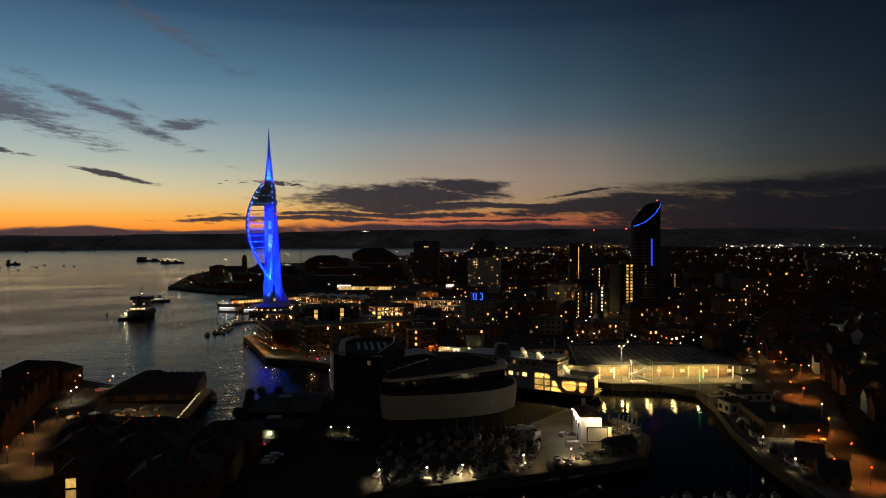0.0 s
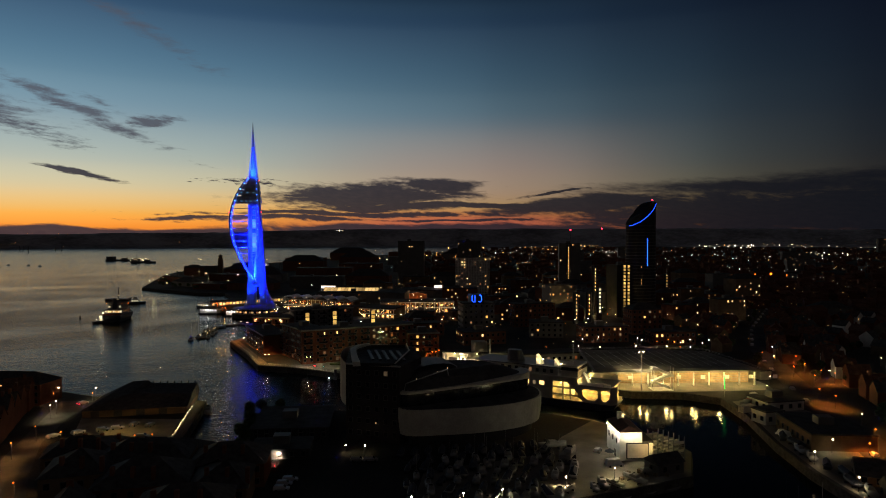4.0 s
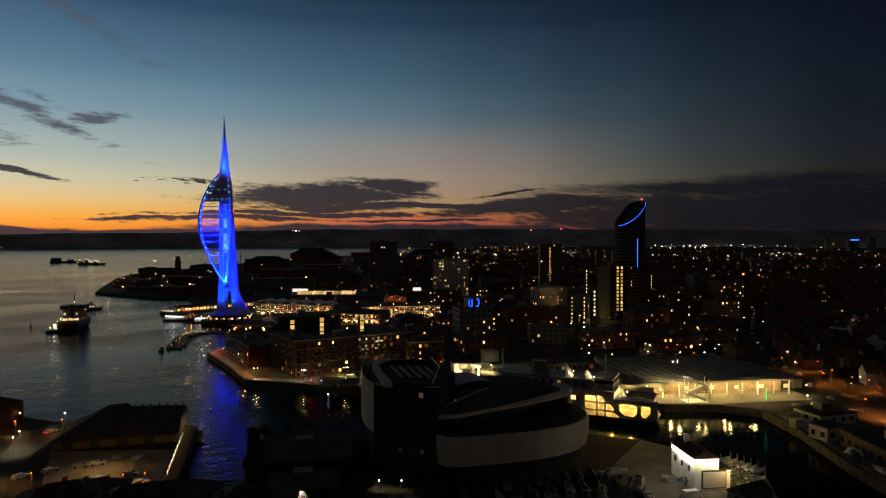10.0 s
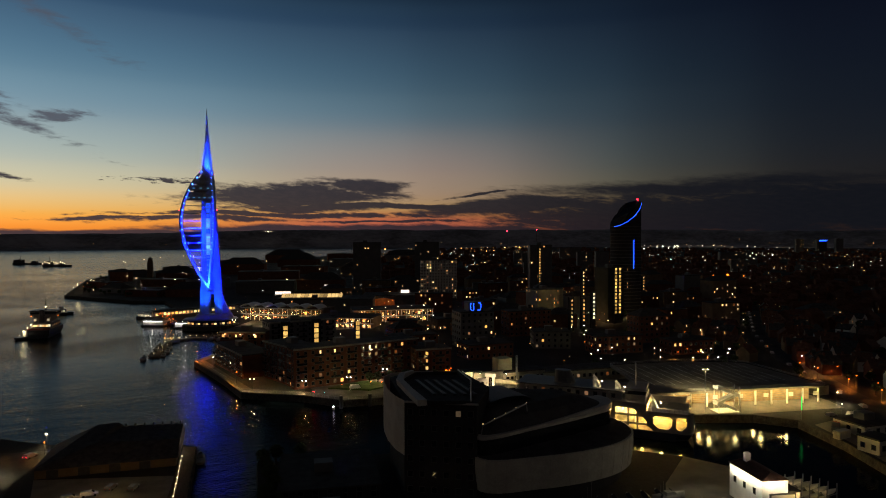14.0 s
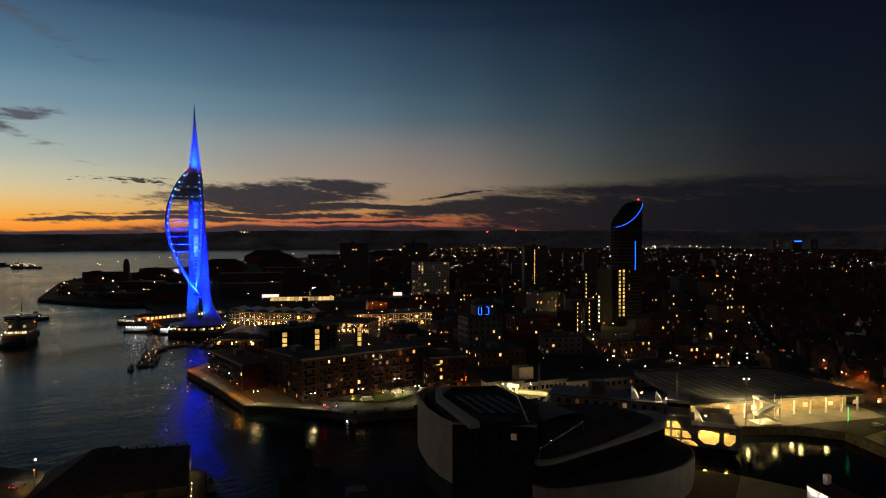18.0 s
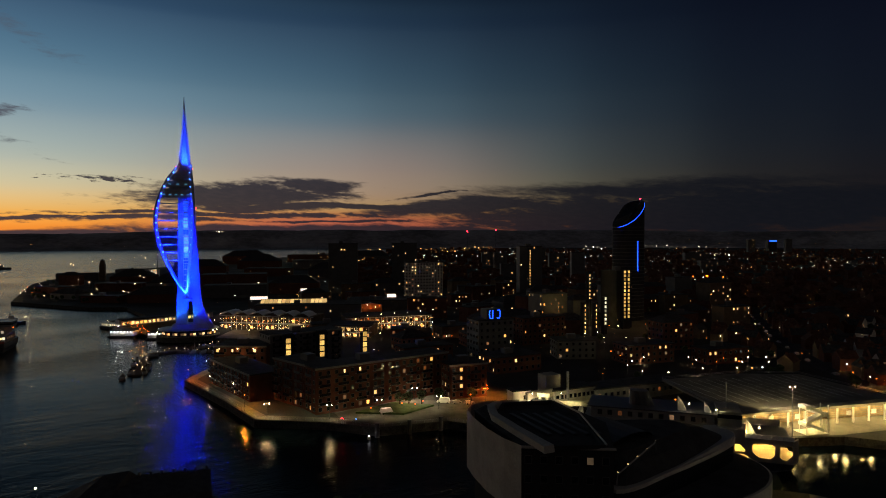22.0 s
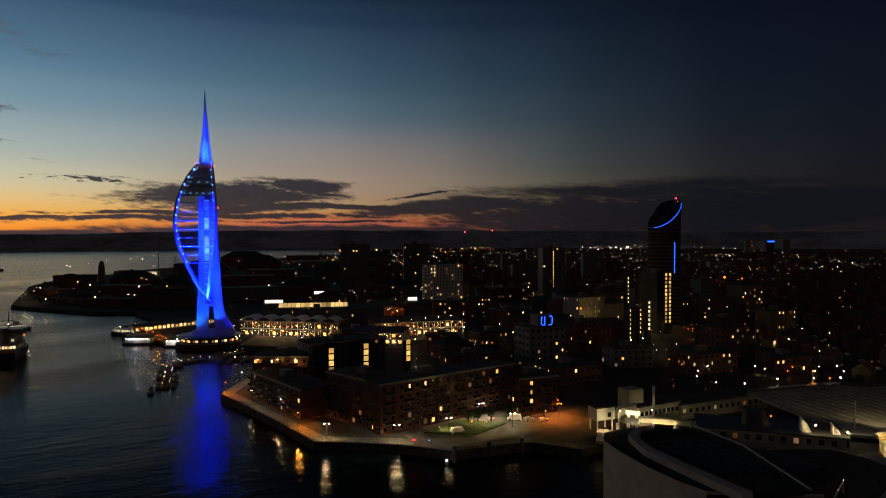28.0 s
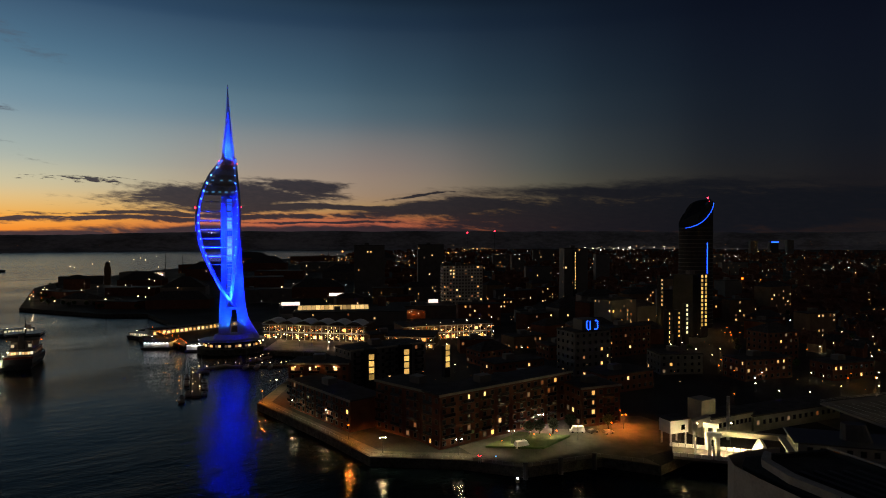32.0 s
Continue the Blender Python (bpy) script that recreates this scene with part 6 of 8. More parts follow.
# moored passenger boats and orange-lit gangway
def pleasure_ferry(x, y, turn, lit, length=28.0, name="passenger_ferry", label="white passenger ferry with lit saloon windows"):
    F = thing(name, label, "ferry", pose(x, y, 0, 0, 0, turn), "harbour ferries")
    w = length * 0.14
    rings = [[(-length / 2 * f, -w * g, z), (length * 0.3 * f, -w * g, z), (length / 2 * f, 0, z), (length * 0.3 * f, w * g, z), (-length / 2 * f, w * g, z)] for z, f, g in ((-0.8, 0.92, 0.8), (2.0, 1.0, 1.0))]
    part("hull", Shape().loft(rings), HULL, F)
    part("saloon", Shape().box(-length * 0.42, length * 0.26, -w * 0.85, w * 0.85, 2.0, 4.6), WHITE, F)
    part("upper_deck", Shape().box(-length * 0.44, length * 0.28, -w * 0.95, w * 0.95, 4.6, 4.85), WHITE, F)
    part("wheelhouse", Shape().box(length * 0.08, length * 0.2, -w * 0.5, w * 0.5, 4.85, 7.2), WHITE, F)
    part("mast", Shape().cyl(length * 0.1, 0, 7.2, 11, 0.08, n=6), STEEL, F)
    n = int(length * 0.64 / 2.4)
    for k in range(n):
        for side in (-1, 1):
            part("window", WIN_MESH["cool" if lit else "dark"], None, F, at=pose(-length * 0.40 + (k + 0.5) * 2.4, side * (w * 0.85 + 0.03), 2.4, 0, 0, 0 if side < 0 else 180))
    part("deck_lamp", LAMP_MESH["white"], None, F, at=pose(-length * 0.3, 0, 5.6))
    return F


pleasure_ferry(-64, 72, -40, True, 30)
pleasure_ferry(-160, 118, 30, True, 30)
for x, y, tn, w_, d_ in ((-56, 26, -14, 17, 12), (-27, 9, -10, 10, 10), (-72, 80, -14, 14, 10)):
    P_ = thing("pontoon_terminal", "flat-roofed floating boarding pontoon with a white-lit front", "pontoon", pose(x, y, 0, 0, 0, tn), "boarding pontoons")
    part("raft", Shape().box(-1, w_ + 1, -1, d_ + 1, -0.6, 1.0), DARKSTEEL, P_)
    part("wall", Shape().box(0, w_, 0.6, d_, 1.0, 4.4), WHITE, P_)
    part("roof", Shape().box(-0.5, w_ + 0.5, -0.6, d_ + 0.5, 4.4, 5.0), DARKCLAD, P_)
    for k in range(int(w_ / 2.4)):
        part("wall_lamp", LAMP_MESH["cool"], None, P_, at=pose(1.2 + k * 2.4, 0.1, 3.9))
    a_ = Matrix.LocRotScale((x, y, 0), Euler((0, 0, radians(tn))), None) @ Vector((w_ / 2, -0.8, 3.6))
    point_light("boarding_light", a_.x, a_.y, a_.z, 160, (1.0, 0.92, 0.78), 0.5)
gang = thing("gangway", "covered gangway strung with orange lamps", "gangway", pose(0, 0, 0))
part("deck", Shape().loft([[(x - 1.5, y, z), (x + 1.5, y, z), (x + 1.5, y, z + 0.3), (x - 1.5, y, z + 0.3)] for x, y, z in ((-28, 15, 2.2), (-57, 70, 5.0))]), TIMBER, gang)
for k in range(14):
    f = k / 13
    for o in (-1.4, 1.4):
        part("gangway_lamp", LAMP_MESH["amber"], None, gang, at=pose(-28 - 29 * f + o + rng.uniform(-1.5, 1.5), 15 + 55 * f + rng.uniform(-1, 1), 3.4 + 2.8 * f + rng.uniform(0, 2.6)))
    part("hoop", Shape().tube([(-29.6 - 29 * f, 15 + 55 * f, 2.4 + 2.8 * f), (-29 - 29 * f, 15 + 55 * f, 5.0 + 2.8 * f), (-27 - 29 * f, 15 + 55 * f, 5.0 + 2.8 * f), (-26.4 - 29 * f, 15 + 55 * f, 2.4 + 2.8 * f)], 0.08, 5), STEEL, gang)
for x, y in ((-34, 26), (-45, 46)):
    point_light("gangway_light", x, y, 7.5, 1400, (1.0, 0.42, 0.08), 0.5)
for x, y in ((-20, 12), (-52, 34)):
    point_light("pontoon_light", x, y, 6, 500, (1.0, 0.93, 0.8), 0.4)
    part("pontoon_lamp", LAMP_MESH["cool"], None, gang, at=pose(x, y, 7))


def pontoon(x0, y0, x1, y1, w, lamps, name="pontoon", label="dark floating pontoon with small lamps on posts"):
    P = thing(name, label, "pontoon", pose(0, 0, 0), "pontoons")
    d = Vector((x1 - x0, y1 - y0))
    n_ = Vector((-d.y, d.x)).normalized() * w / 2
    part("deck", Shape().prism([(x0 + n_.x, y0 + n_.y), (x0 - n_.x, y0 - n_.y), (x1 - n_.x, y1 - n_.y), (x1 + n_.x, y1 + n_.y)], -0.4, 0.9), TIMBER, P)
    for k in range(lamps):
        f = (k + 0.5) / lamps
        s = (1, -1, -1, 1, 0.2)[k % 5]
        f += (0.21, -0.13, 0.05, -0.22, 0.1)[k * 3 % 5] / lamps
        x, y = x0 + d.x * f + n_.x * 0.8 * s, y0 + d.y * f + n_.y * 0.8 * s
        part("lamp_post", Shape().cyl(x, y, 0.9, 2.3, 0.05, n=5), STEEL, P)
        part("lamp_head", LAMP_MESH["tiny"], None, P, at=pose(x, y, 2.4))
        part("pile", Shape().cyl(x + n_.x * 0.4 * s, y + n_.y * 0.4 * s, -1.5, 3.2, 0.25, n=8), TIMBER, P)
    return P


pontoon(-4, -119, -12, -58, 4.0, 11, "jetty", "long dark timber jetty with small lamps on posts")
pontoon(-12, -58, 4, -46, 5, 5)
pontoon(4, -50, 34, -56, 3, 6)
pontoon(34, -56, 54, -36, 3, 6)
pontoon(14, -40, 26, -24, 3, 5)
for x, y, tn, ln in ((14, -54, 80, 9.0), (20, -55.5, 82, 9.0), (27, -57, 80, 7.5), (40, -46, 140, 7.5), (46, -40, 140, 9.0), (18, -32, 140, 7.5), (-9, -64, 10, 9.0), (-12.5, -88, 97, 9.0), (-2.5, -100, 97, 9.0), (-8.5, -112, 98, 9.0), (-1.2, -113, 96, 7.5), (-4.6, -86, 97, 7.5), (-14.4, -74, 98, 7.5)):
    boat(x, y, 0, tn, ln, "sail" if ln > 8 else "motor")
boat(-9.5, -123, 0, 95, 9.0, "sail")


# ---- ships under way or at anchor ----
def supply_ship():
    S = thing("supply_ship", "dark wide-bridged supply ship with deck lights, seen from astern", "ship", pose(-110.5, -11, 0, 0, 0, 97))
    L, w = 40.0, 7.0
    rings = [[(-L / 2 * f, -w * g, z), (L * 0.28 * f, -w * g, z), (L / 2 * f, 0, z + up_), (L * 0.28 * f, w * g, z), (-L / 2 * f, w * g, z)] for z, f, g, up_ in ((-1, 0.9, 0.75, 0), (3.0, 0.98, 0.98, 0.6), (6.0, 1.0, 1.0, 2.0))]
    part("hull", Shape().loft(rings), HULL, S, "dark hull")
    part("bulwark", Shape().box(-L * 0.48, -L * 0.46, -w, w, 6.0, 7.2), HULLRED, S)
    part("deck_house", Shape().box(-L * 0.36, L * 0.16, -w * 0.9, w * 0.9, 6.0, 10.5), SHIPWHITE, S)
    part("upper_house", Shape().box(-L * 0.30, L * 0.12, -w * 0.75, w * 0.75, 10.5, 15.0), SHIPWHITE, S)
    br = part("bridge", Shape().box(-L * 0.22, L * 0.06, -w * 1.2, w * 1.2, 15.0, 18.2), SHIPWHITE, S, "wide bridge with wings")
    part("bridge_window", Shape().box(-L * 0.225, L * 0.065, -w * 1.22, w * 1.22, 16.4, 17.5), DARKGLASS, br)
    part("bridge_roof", Shape().box(-L * 0.24, L * 0.08, -w * 1.3, w * 1.3, 18.2, 18.6), HULL, br)
    part("funnel", Shape().loft([[(x, y, 10.5) for x, y in oval(-11, 0, 2.4, 2.0, 12)], [(x - 0.5, y, 19.5) for x, y in oval(-11, 0, 1.9, 1.5, 12)]]), HULL, S)
    part("mast", Shape().cyl(-3, 0, 18.6, 28, 0.4, 0.15, 6), DARKSTEEL, S)
    part("crosstree", Shape().tube([(-3, -3.4, 23), (-3, 3.4, 23)], 0.15, 6), DARKSTEEL, S)
    for k in range(9):
        part("window", WIN_MESH["warm" if k % 4 else "cool"], None, S, at=pose(-L * 0.36 - 0.03, -5.4 + k * 1.35, 7.6, 0, 0, -90))
    for y in (-4.2, 4.2):
        part("window", WIN_MESH["cool"], None, S, at=pose(-L * 0.30 - 0.03, y, 11.4, 0, 0, -90))
    for k in range(5):
        part("window", WIN_MESH["dim"], None, S, at=pose(-10 + k * 4, -w * 0.9 - 0.03, 7.4))
    for x, y, z in ((-6, -8.6, 14.6), (-6, 8.6, 14.6)):
        part("red_lamp", Shape().ball(x, y, z, 0.35), LAMP_ORANGE, S)
    part("masthead_lamp", LAMP_MESH["white"], None, S, at=pose(-3.5, 0, 21))
    return S


supply_ship()
tug = thing("tug", "small tug working with bright deck lamps", "tug", pose(-116.5, -29, 0, 0, 0, 62), "")
part("hull", Shape().loft([[(x * f, y * f, z) for x, y in oval(0, 0, 9, 3.2, 20, 2.4)] for z, f in ((-0.6, 0.85), (1.8, 1.0))]), HULL, tug)
part("wheelhouse", Shape().box(-1.5, 3, -1.6, 1.6, 1.8, 5.6), WHITE, tug)
part("mast", Shape().cyl(0, 0, 5.6, 10, 0.12, n=6), STEEL, tug)
for x, z in ((-6, 3.5), (-3, 5.6), (0, 7.8), (2.5, 9.4), (4, 4)):
    part("deck_lamp", LAMP_MESH["white"], None, tug, at=pose(x, -1.2, z))
point_light("tug_light", -117, -33, 5, 800, WHITE_L, 0.4)
point_light("ship_deck_light", -112, -36, 13, 250, (1.0, 0.5, 0.25), 0.4)


SHIP_LAMP = glow("ship_deck_lamp", (1.0, 0.74, 0.4), 7)


def far_ship(x, y, turn, length, lit, name="far_ship", label="dark ship far out on the water"):
    S = thing(name, label, "ship", pose(x, y, 0, 0, 0, turn), "far ships")
    w = length * 0.09
    part("hull", Shape().loft([[(-length / 2 * f, -w, z), (length * 0.38 * f, -w, z), (length / 2 * f, 0, z), (length * 0.38 * f, w, z), (-length / 2 * f, w, z)] for z, f in ((-1, 0.94), (4.5, 1.0))]), HULL, S)
    part("superstructure", Shape().box(-length * 0.46, -length * 0.22, -w * 0.9, w * 0.9, 4.5, 13), GREYCLAD, S)
    part("deck_house", Shape().box(length * 0.05, length * 0.2, -w * 0.6, w * 0.6, 4.5, 9), GREYCLAD, S)
    part("mast", Shape().cyl(-length * 0.3, 0, 13, 24, 0.5, n=6), GREYCLAD, S)
    for k in range(lit):
        part("deck_lamp", Shape().ball(-length * 0.46 + k * length * 0.85 / lit, -w, 7 + (k * 5 % 7), 0.75, 6), SHIP_LAMP, S)
    return S


far_ship(-610, 1184, -18, 80, 11, label="cargo ship with deck lights far out on the water")
far_ship(-740, 1330, -8, 90, 0, label="dark dredger platform far out on the water")
far_ship(-1000, 1100, 20, 34, 1)
far_ship(-1050, 1010, 10, 28, 1)
for k in range(14):
    boat(-1060 + k * 22 + rng.uniform(-8, 8), 880 + rng.uniform(-120, 240), 0, rng.uniform(0, 360), 9.0, "sail")
for k in range(8):
    solid("mooring_pile", Shape().cyl(-2050 + k * 60, 2450 + (k % 3) * 160, -1, 26, 1.6, n=6), DARKSTEEL, "dark mooring pile far out on the water", "pile", "mooring piles")
solid("buoy", Shape().cyl(-150, 0, -0.5, 1.6, 1.0, 0.5, 8).cyl(-150, 0, 1.6, 4, 0.12, n=5), DARKSTEEL, "small dark harbour buoy", "buoy")

# ---- naval dockyard across the narrow water ----
NAVAL = ((-300, 640, 60, 20, 10, 15), (-262, 540, 28, 16, -10, 18), (-250, 420, 50, 22, -40, 11), (-200, 330, 40, 20, -35, 9), (-150, 270, 44, 20, -20, 10), (-100, 250, 60, 26, -5, 12), (-30, 290, 70, 30, 0, 17),
         (40, 330, 60, 30, -4, 16), (-180, 420, 60, 30, -12, 13), (-110, 380, 50, 40, 0, 15), (-60, 480, 90, 40, 2, 19), (-200, 560, 60, 34, -4, 14), (-240, 740, 60, 40, -4, 16), (-130, 700, 80, 40, 0, 22), (-20, 700, 80, 46, -6, 17),
         (90, 640, 70, 40, -8, 18), (-180, 950, 90, 40, -4, 20), (-60, 1000, 90, 50, -6, 20), (60, 950, 100, 50, -8, 22), (-120, 1250, 110, 50, -6, 24), (40, 1350, 120, 50, -8, 24), (200, 1250, 110, 50, -8, 22))
for k, (x, y, w, d, tn, top) in enumerate(NAVAL):
    block("dockyard_hall", "long dark dockyard hall" + (" with a pitched roof" if k % 2 else ""), x, y, w, d, tn, top, BRICK if k % 3 else GREYCLAD, max(2, int(top / 6)), 0.03, "hall", "dockyard halls", dark=False, roof="hip" if k % 2 else "flat", seed=300 + k, step=7, sides="s")
tower_ = thing("signal_tower", "square dark dockyard signal tower", "tower", pose(-232, 640, LAND))
part("shaft", Shape().box(-4, 4, -4, 4, 0, 27), BRICK2, tower_)
part("belvedere", Shape().box(-3, 3, -3, 3, 27, 32), BRICK2, tower_)
part("cap", Shape().loft([[(-3.4, -3.4, 32), (3.4, -3.4, 32), (3.4, 3.4, 32), (-3.4, 3.4, 32)], [(-0.3, -0.3, 35), (0.3, -0.3, 35), (0.3, 0.3, 35), (-0.3, 0.3, 35)]]), ROOFING, tower_)
block("white_hall", "small white hall floodlit in the dockyard", -182, 738, 12, 12, -6, 16, WHITE, 3, 0.6, "hall", seed=340, win=("cool", "warm", "warm"))
for x, y, z in ((-352, 869, 22), (-332, 823, 22), (-345, 978, 22), (-340, 1082, 24), (-320, 1280, 26), (-300, 1373, 26), (-318, 1203, 24), (-286, 1173, 24), (-277, 672, 14), (-233, 530, 12), (-258, 467, 9), (-246, 445, 9), (-248, 419, 9), (-199, 310, 8),
                (-200, 467, 12), (-150, 306, 9), (-144, 291, 9), (-125, 338, 9), (-119, 363, 16), (-88, 360, 16), (-153, 538, 16), (-139, 499, 16), (-199, 854, 20), (-27, 1314, 28), (1, 1343, 28), (20, 1056, 24), (49, 865, 22), (69, 793, 22), (29, 316, 18), (61, 490, 22)):
    street_lamp(x, y, z, "far")
for k in range(3):
    M = thing("ship_mast", "tall dark mast of a museum ship in the dockyard", "mast", pose((-150, -128, 110)[k], (640, 660, 800)[k], LAND))
    part("mast", Shape().cyl(0, 0, 0, (50, 44, 52)[k], 0.7, 0.3, 8), DARKSTEEL, M)
    for z in (22, 32, 40):
        part("yard", Shape().tube([(-9 + z * 0.12, 0, z), (9 - z * 0.12, 0, z)], 0.3, 6), DARKSTEEL, M)
point_light("floodlight_white_hall", -176, 728, 8, 9000, (1.0, 0.9, 0.7), 0.5)


# ---- yards, sheds and the lamp-lit road east of the basin ----
solid("main_road", Shape().prism([(262, -440), (275, -440), (299, -368), (312, -322), (330, -262), (356, -190), (398, -110), (480, 20), (468, 24), (384, -108), (344, -188), (318, -262), (300, -322), (287, -364)], LAND + 0.004, LAND + 0.02), ASPHALT,
      "dark asphalt road under orange street lamps", "road", kind="structure")
solid("yard_surface", Shape().prism([(263.5, -440), (266, -440), (287, -364), (299, -322), (292, -300), (276, -306), (273.5, -326), (266.5, -358), (263.5, -383)], LAND + 0.004, LAND + 0.022), PAVING, "worn boatyard ground", "yard", kind="structure")
block("boat_shed", "long dark flat-roofed boat shed with a side wall lit orange", 272, -366, 20, 25, -6, 8, BRICK2, 1, 0.04, "shed", "boat sheds", seed=401, sides="w")
block("boat_shed", "small pale flat workshop in the boatyard", 272, -339, 8, 7, 14, 7.5, RENDERW, 1, 0.0, "shed", "boat sheds", seed=402)
block("boat_shed", "low timber hut with a pitched green roof beside the yard track", 268, -393, 7, 10, -28, 5.6, BRICK2, 1, 0.0, "shed", "boat sheds", roof="gable", seed=403)
block("boat_shed", "low timber hut with a pitched grey roof beside the yard track", 266.5, -408, 7, 10, -22, 5.6, BRICK2, 1, 0.0, "shed", "boat sheds", roof="gable", seed=404)
block("boat_shed", "low flat store with an orange-lit forecourt", 282, -322, 16, 12, 10, 6.5, RENDERW, 1, 0.05, "shed", "boat sheds", seed=405)
for x, y, z, w, c in ((277, -368.5, 7.5, 350, WHITE_L), (287, -371, 7.0, 1700, ORANGE_L), (276, -398, 7, 1700, ORANGE_L), (265.5, -378, 7, 420, (1.0, 0.62, 0.25)), (265, -398, 7, 420, (1.0, 0.62, 0.25))):
    street_lamp(x, y, z, "orange" if c == ORANGE_L else "white", watts=w)
block("toll_canopy", "low check-in canopy of the ferry port", 308, -268, 6, 34, 14, 7.0, TERMINALW, 1, 0.1, "canopy", seed=406, dark=False)
for k in range(6):
    C = thing("container", "closed steel shipping container in the yard", "container", pose(272 + k * 4.0, -323 + (k % 3) * 5, LAND + 0.025, 0, 0, 20 + 30 * (k % 2)), "containers")
    part("body", Shape().box(0, 6.06, 0, 2.44, 0, 2.6), (RENDERW, HULL, REDPAINT)[k % 3], C)
    for j in range(9):
        part("rib", Shape().box(0.4 + j * 0.62, 0.55 + j * 0.62, -0.05, 0, 0.15, 2.45), (RENDERW, HULL, REDPAINT)[k % 3], C)
    part("door", Shape().box(-0.04, 0, 0.1, 2.34, 0.1, 2.5), STEEL, C)
for k in range(8):
    boat(265 + rng.uniform(-1, 3) + k * 0.6, -400 + k * 6.5, LAND + 0.03, rng.uniform(60, 100), 7.5, rng.choice(("motor", "covered")), 0.7)
green = thing("green_marker_light", "slim green navigation light mast", "mast", pose(276, -299, LAND))
part("mast", Shape().cyl(0, 0, 0, 9, 0.12, n=6), STEEL, green)
part("green_tube", Shape().cyl(0, -0.2, 3.5, 8.5, 0.16, n=6), LAMP_GREEN, green)
high_pole = thing("high_mast_lamp", "tall lamp mast on the ferry quay", "lamp mast", pose(245, -286.5, LAND))
part("mast", Shape().cyl(0, 0, 0, 17, 0.2, 0.12, 8), STEEL, high_pole)
for o in (-1, 1):
    part("lamp_head", LAMP_MESH["white"], None, high_pole, at=pose(o, 0, 17))
spot_light("deck_wash_light", (246, -283.5, 15.5), (252, -262, 10), 13000, (1.0, 0.84, 0.42), 110, 0.8)
spot_light("high_mast_light", (245, -287, 19.5), (250, -286, 3), 5000, WHITE_L, 120, 0.6)
# dry-stack boat racks beside the white workshop
rack = thing("boat_rack", "steel dry-stack rack holding small boats beside the workshop", "rack", pose(0, 0, 0))
for k in range(6):
    x, y = 219.8 + k * 0.95, -366.5 - k * 1.75
    for z in (0, 2.4, 4.8):
        part("shelf", Shape().box(-0.2, 4.2, -0.12, 0.12, LAND + z + 0.05, LAND + z + 0.2), STEEL, rack, at=pose(x, y, 0, 0, 0, 20))
    for u in (0, 4.0):
        part("upright", Shape().box(u - 0.1, u + 0.1, -0.1, 0.1, LAND, LAND + 7.4), STEEL, rack, at=pose(x, y, 0, 0, 0, 20))
    for z in (0.3, 2.7, 5.1):
        boat(x + 1.9, y + 1.3, LAND + z, 20, 4.6, "rack")
point_light("rack_light", 218.5, -375.5, 9.0, 900, (1.0, 0.66, 0.24), 0.3)
block("yard_hut", "small dark stores hut on the quay", 216, -386, 9, 6, 20, 6.2, GREYCLAD, 1, 0.0, "hut", seed=409, roof="gable")


# ---- the city behind the quays ----
def in_land(x, y, pts=MAINLAND):
    inside = False
    for (x0, y0), (x1, y1) in zip(pts, pts[1:] + pts[:1]):
        if (y0 > y) != (y1 > y) and x < (x1 - x0) * (y - y0) / (y1 - y0) + x0:
            inside = not inside
    return inside


ROAD_LINE = [(268, -440), (293, -366), (306, -322), (324, -262), (350, -189), (391, -109), (474, 22)]


def near_road(x, y, gap):
    for (x0, y0), (x1, y1) in zip(ROAD_LINE, ROAD_LINE[1:]):
        d = Vector((x1 - x0, y1 - y0))
        f = max(0, min(1, ((x - x0) * d.x + (y - y0) * d.y) / d.length_squared))
        if math.hypot(x - x0 - d.x * f, y - y0 - d.y * f) < gap:
            return True
    return False


TAKEN = [(118, -210, 46), (52, -150, 24), (82, -134, 26), (187, -124, 18), (322, -28, 22), (350, 12, 22), (130, 340, 26), (206, 198, 28), (315, 170, 20), (214, 388, 24), (55, 22, 42), (145, 6, 42), (85, 105, 58), (150, 138, 42), (272, -250, 62),
         (205, -235, 40), (160, -240, 22), (40, 5, 30), (70, -60, 34), (20, 70, 40)]


def free(x, y, r):
    return all(math.hypot(x - a, y - b) > r + c * 0.8 for a, b, c in TAKEN) and in_land(x, y) and in_land(x - r, y - r) and not near_road(x, y, r + 5)


rng = random.Random(404)
MID_LABELS = ("dark mid-rise apartment block with a few lit windows", "brick office block with dim windows", "plain dark flat-roofed block", "stepped brick apartment block among the shops")
count = 0
for gy in range(-200, 330, 38):
    for gx in range(100, 480, 42):
        x, y = gx + rng.uniform(-8, 8), gy + rng.uniform(-8, 8)
        if not free(x, y, 17) or count > 60 or (x > 330 and y < -60):
            continue
        TAKEN.append((x, y, 18))
        w, d = rng.uniform(20, 34), rng.uniform(12, 18)
        top = rng.choice((11, 13, 15, 17, 20)) + (8 if x > 230 and y > -60 and rng.random() < 0.4 else 0)
        if x < 195 and y < 30:
            top = min(top, 11)
        block("mid_rise_block", MID_LABELS[count % 4], x - w / 2, y - d / 2, w, d, rng.choice((18, 22, -8, 6, 14)), top, rng.choice((BRICK, BRICK, BRICK2, GREYCLAD)), 0, rng.choice((0.07, 0.13, 0.20)), "apartment block", "city blocks",
              dark=y < -60, seed=500 + count, sides="s" if y > 0 else "sw", roof=rng.choice(("flat", "flat", "hip")))
        count += 1
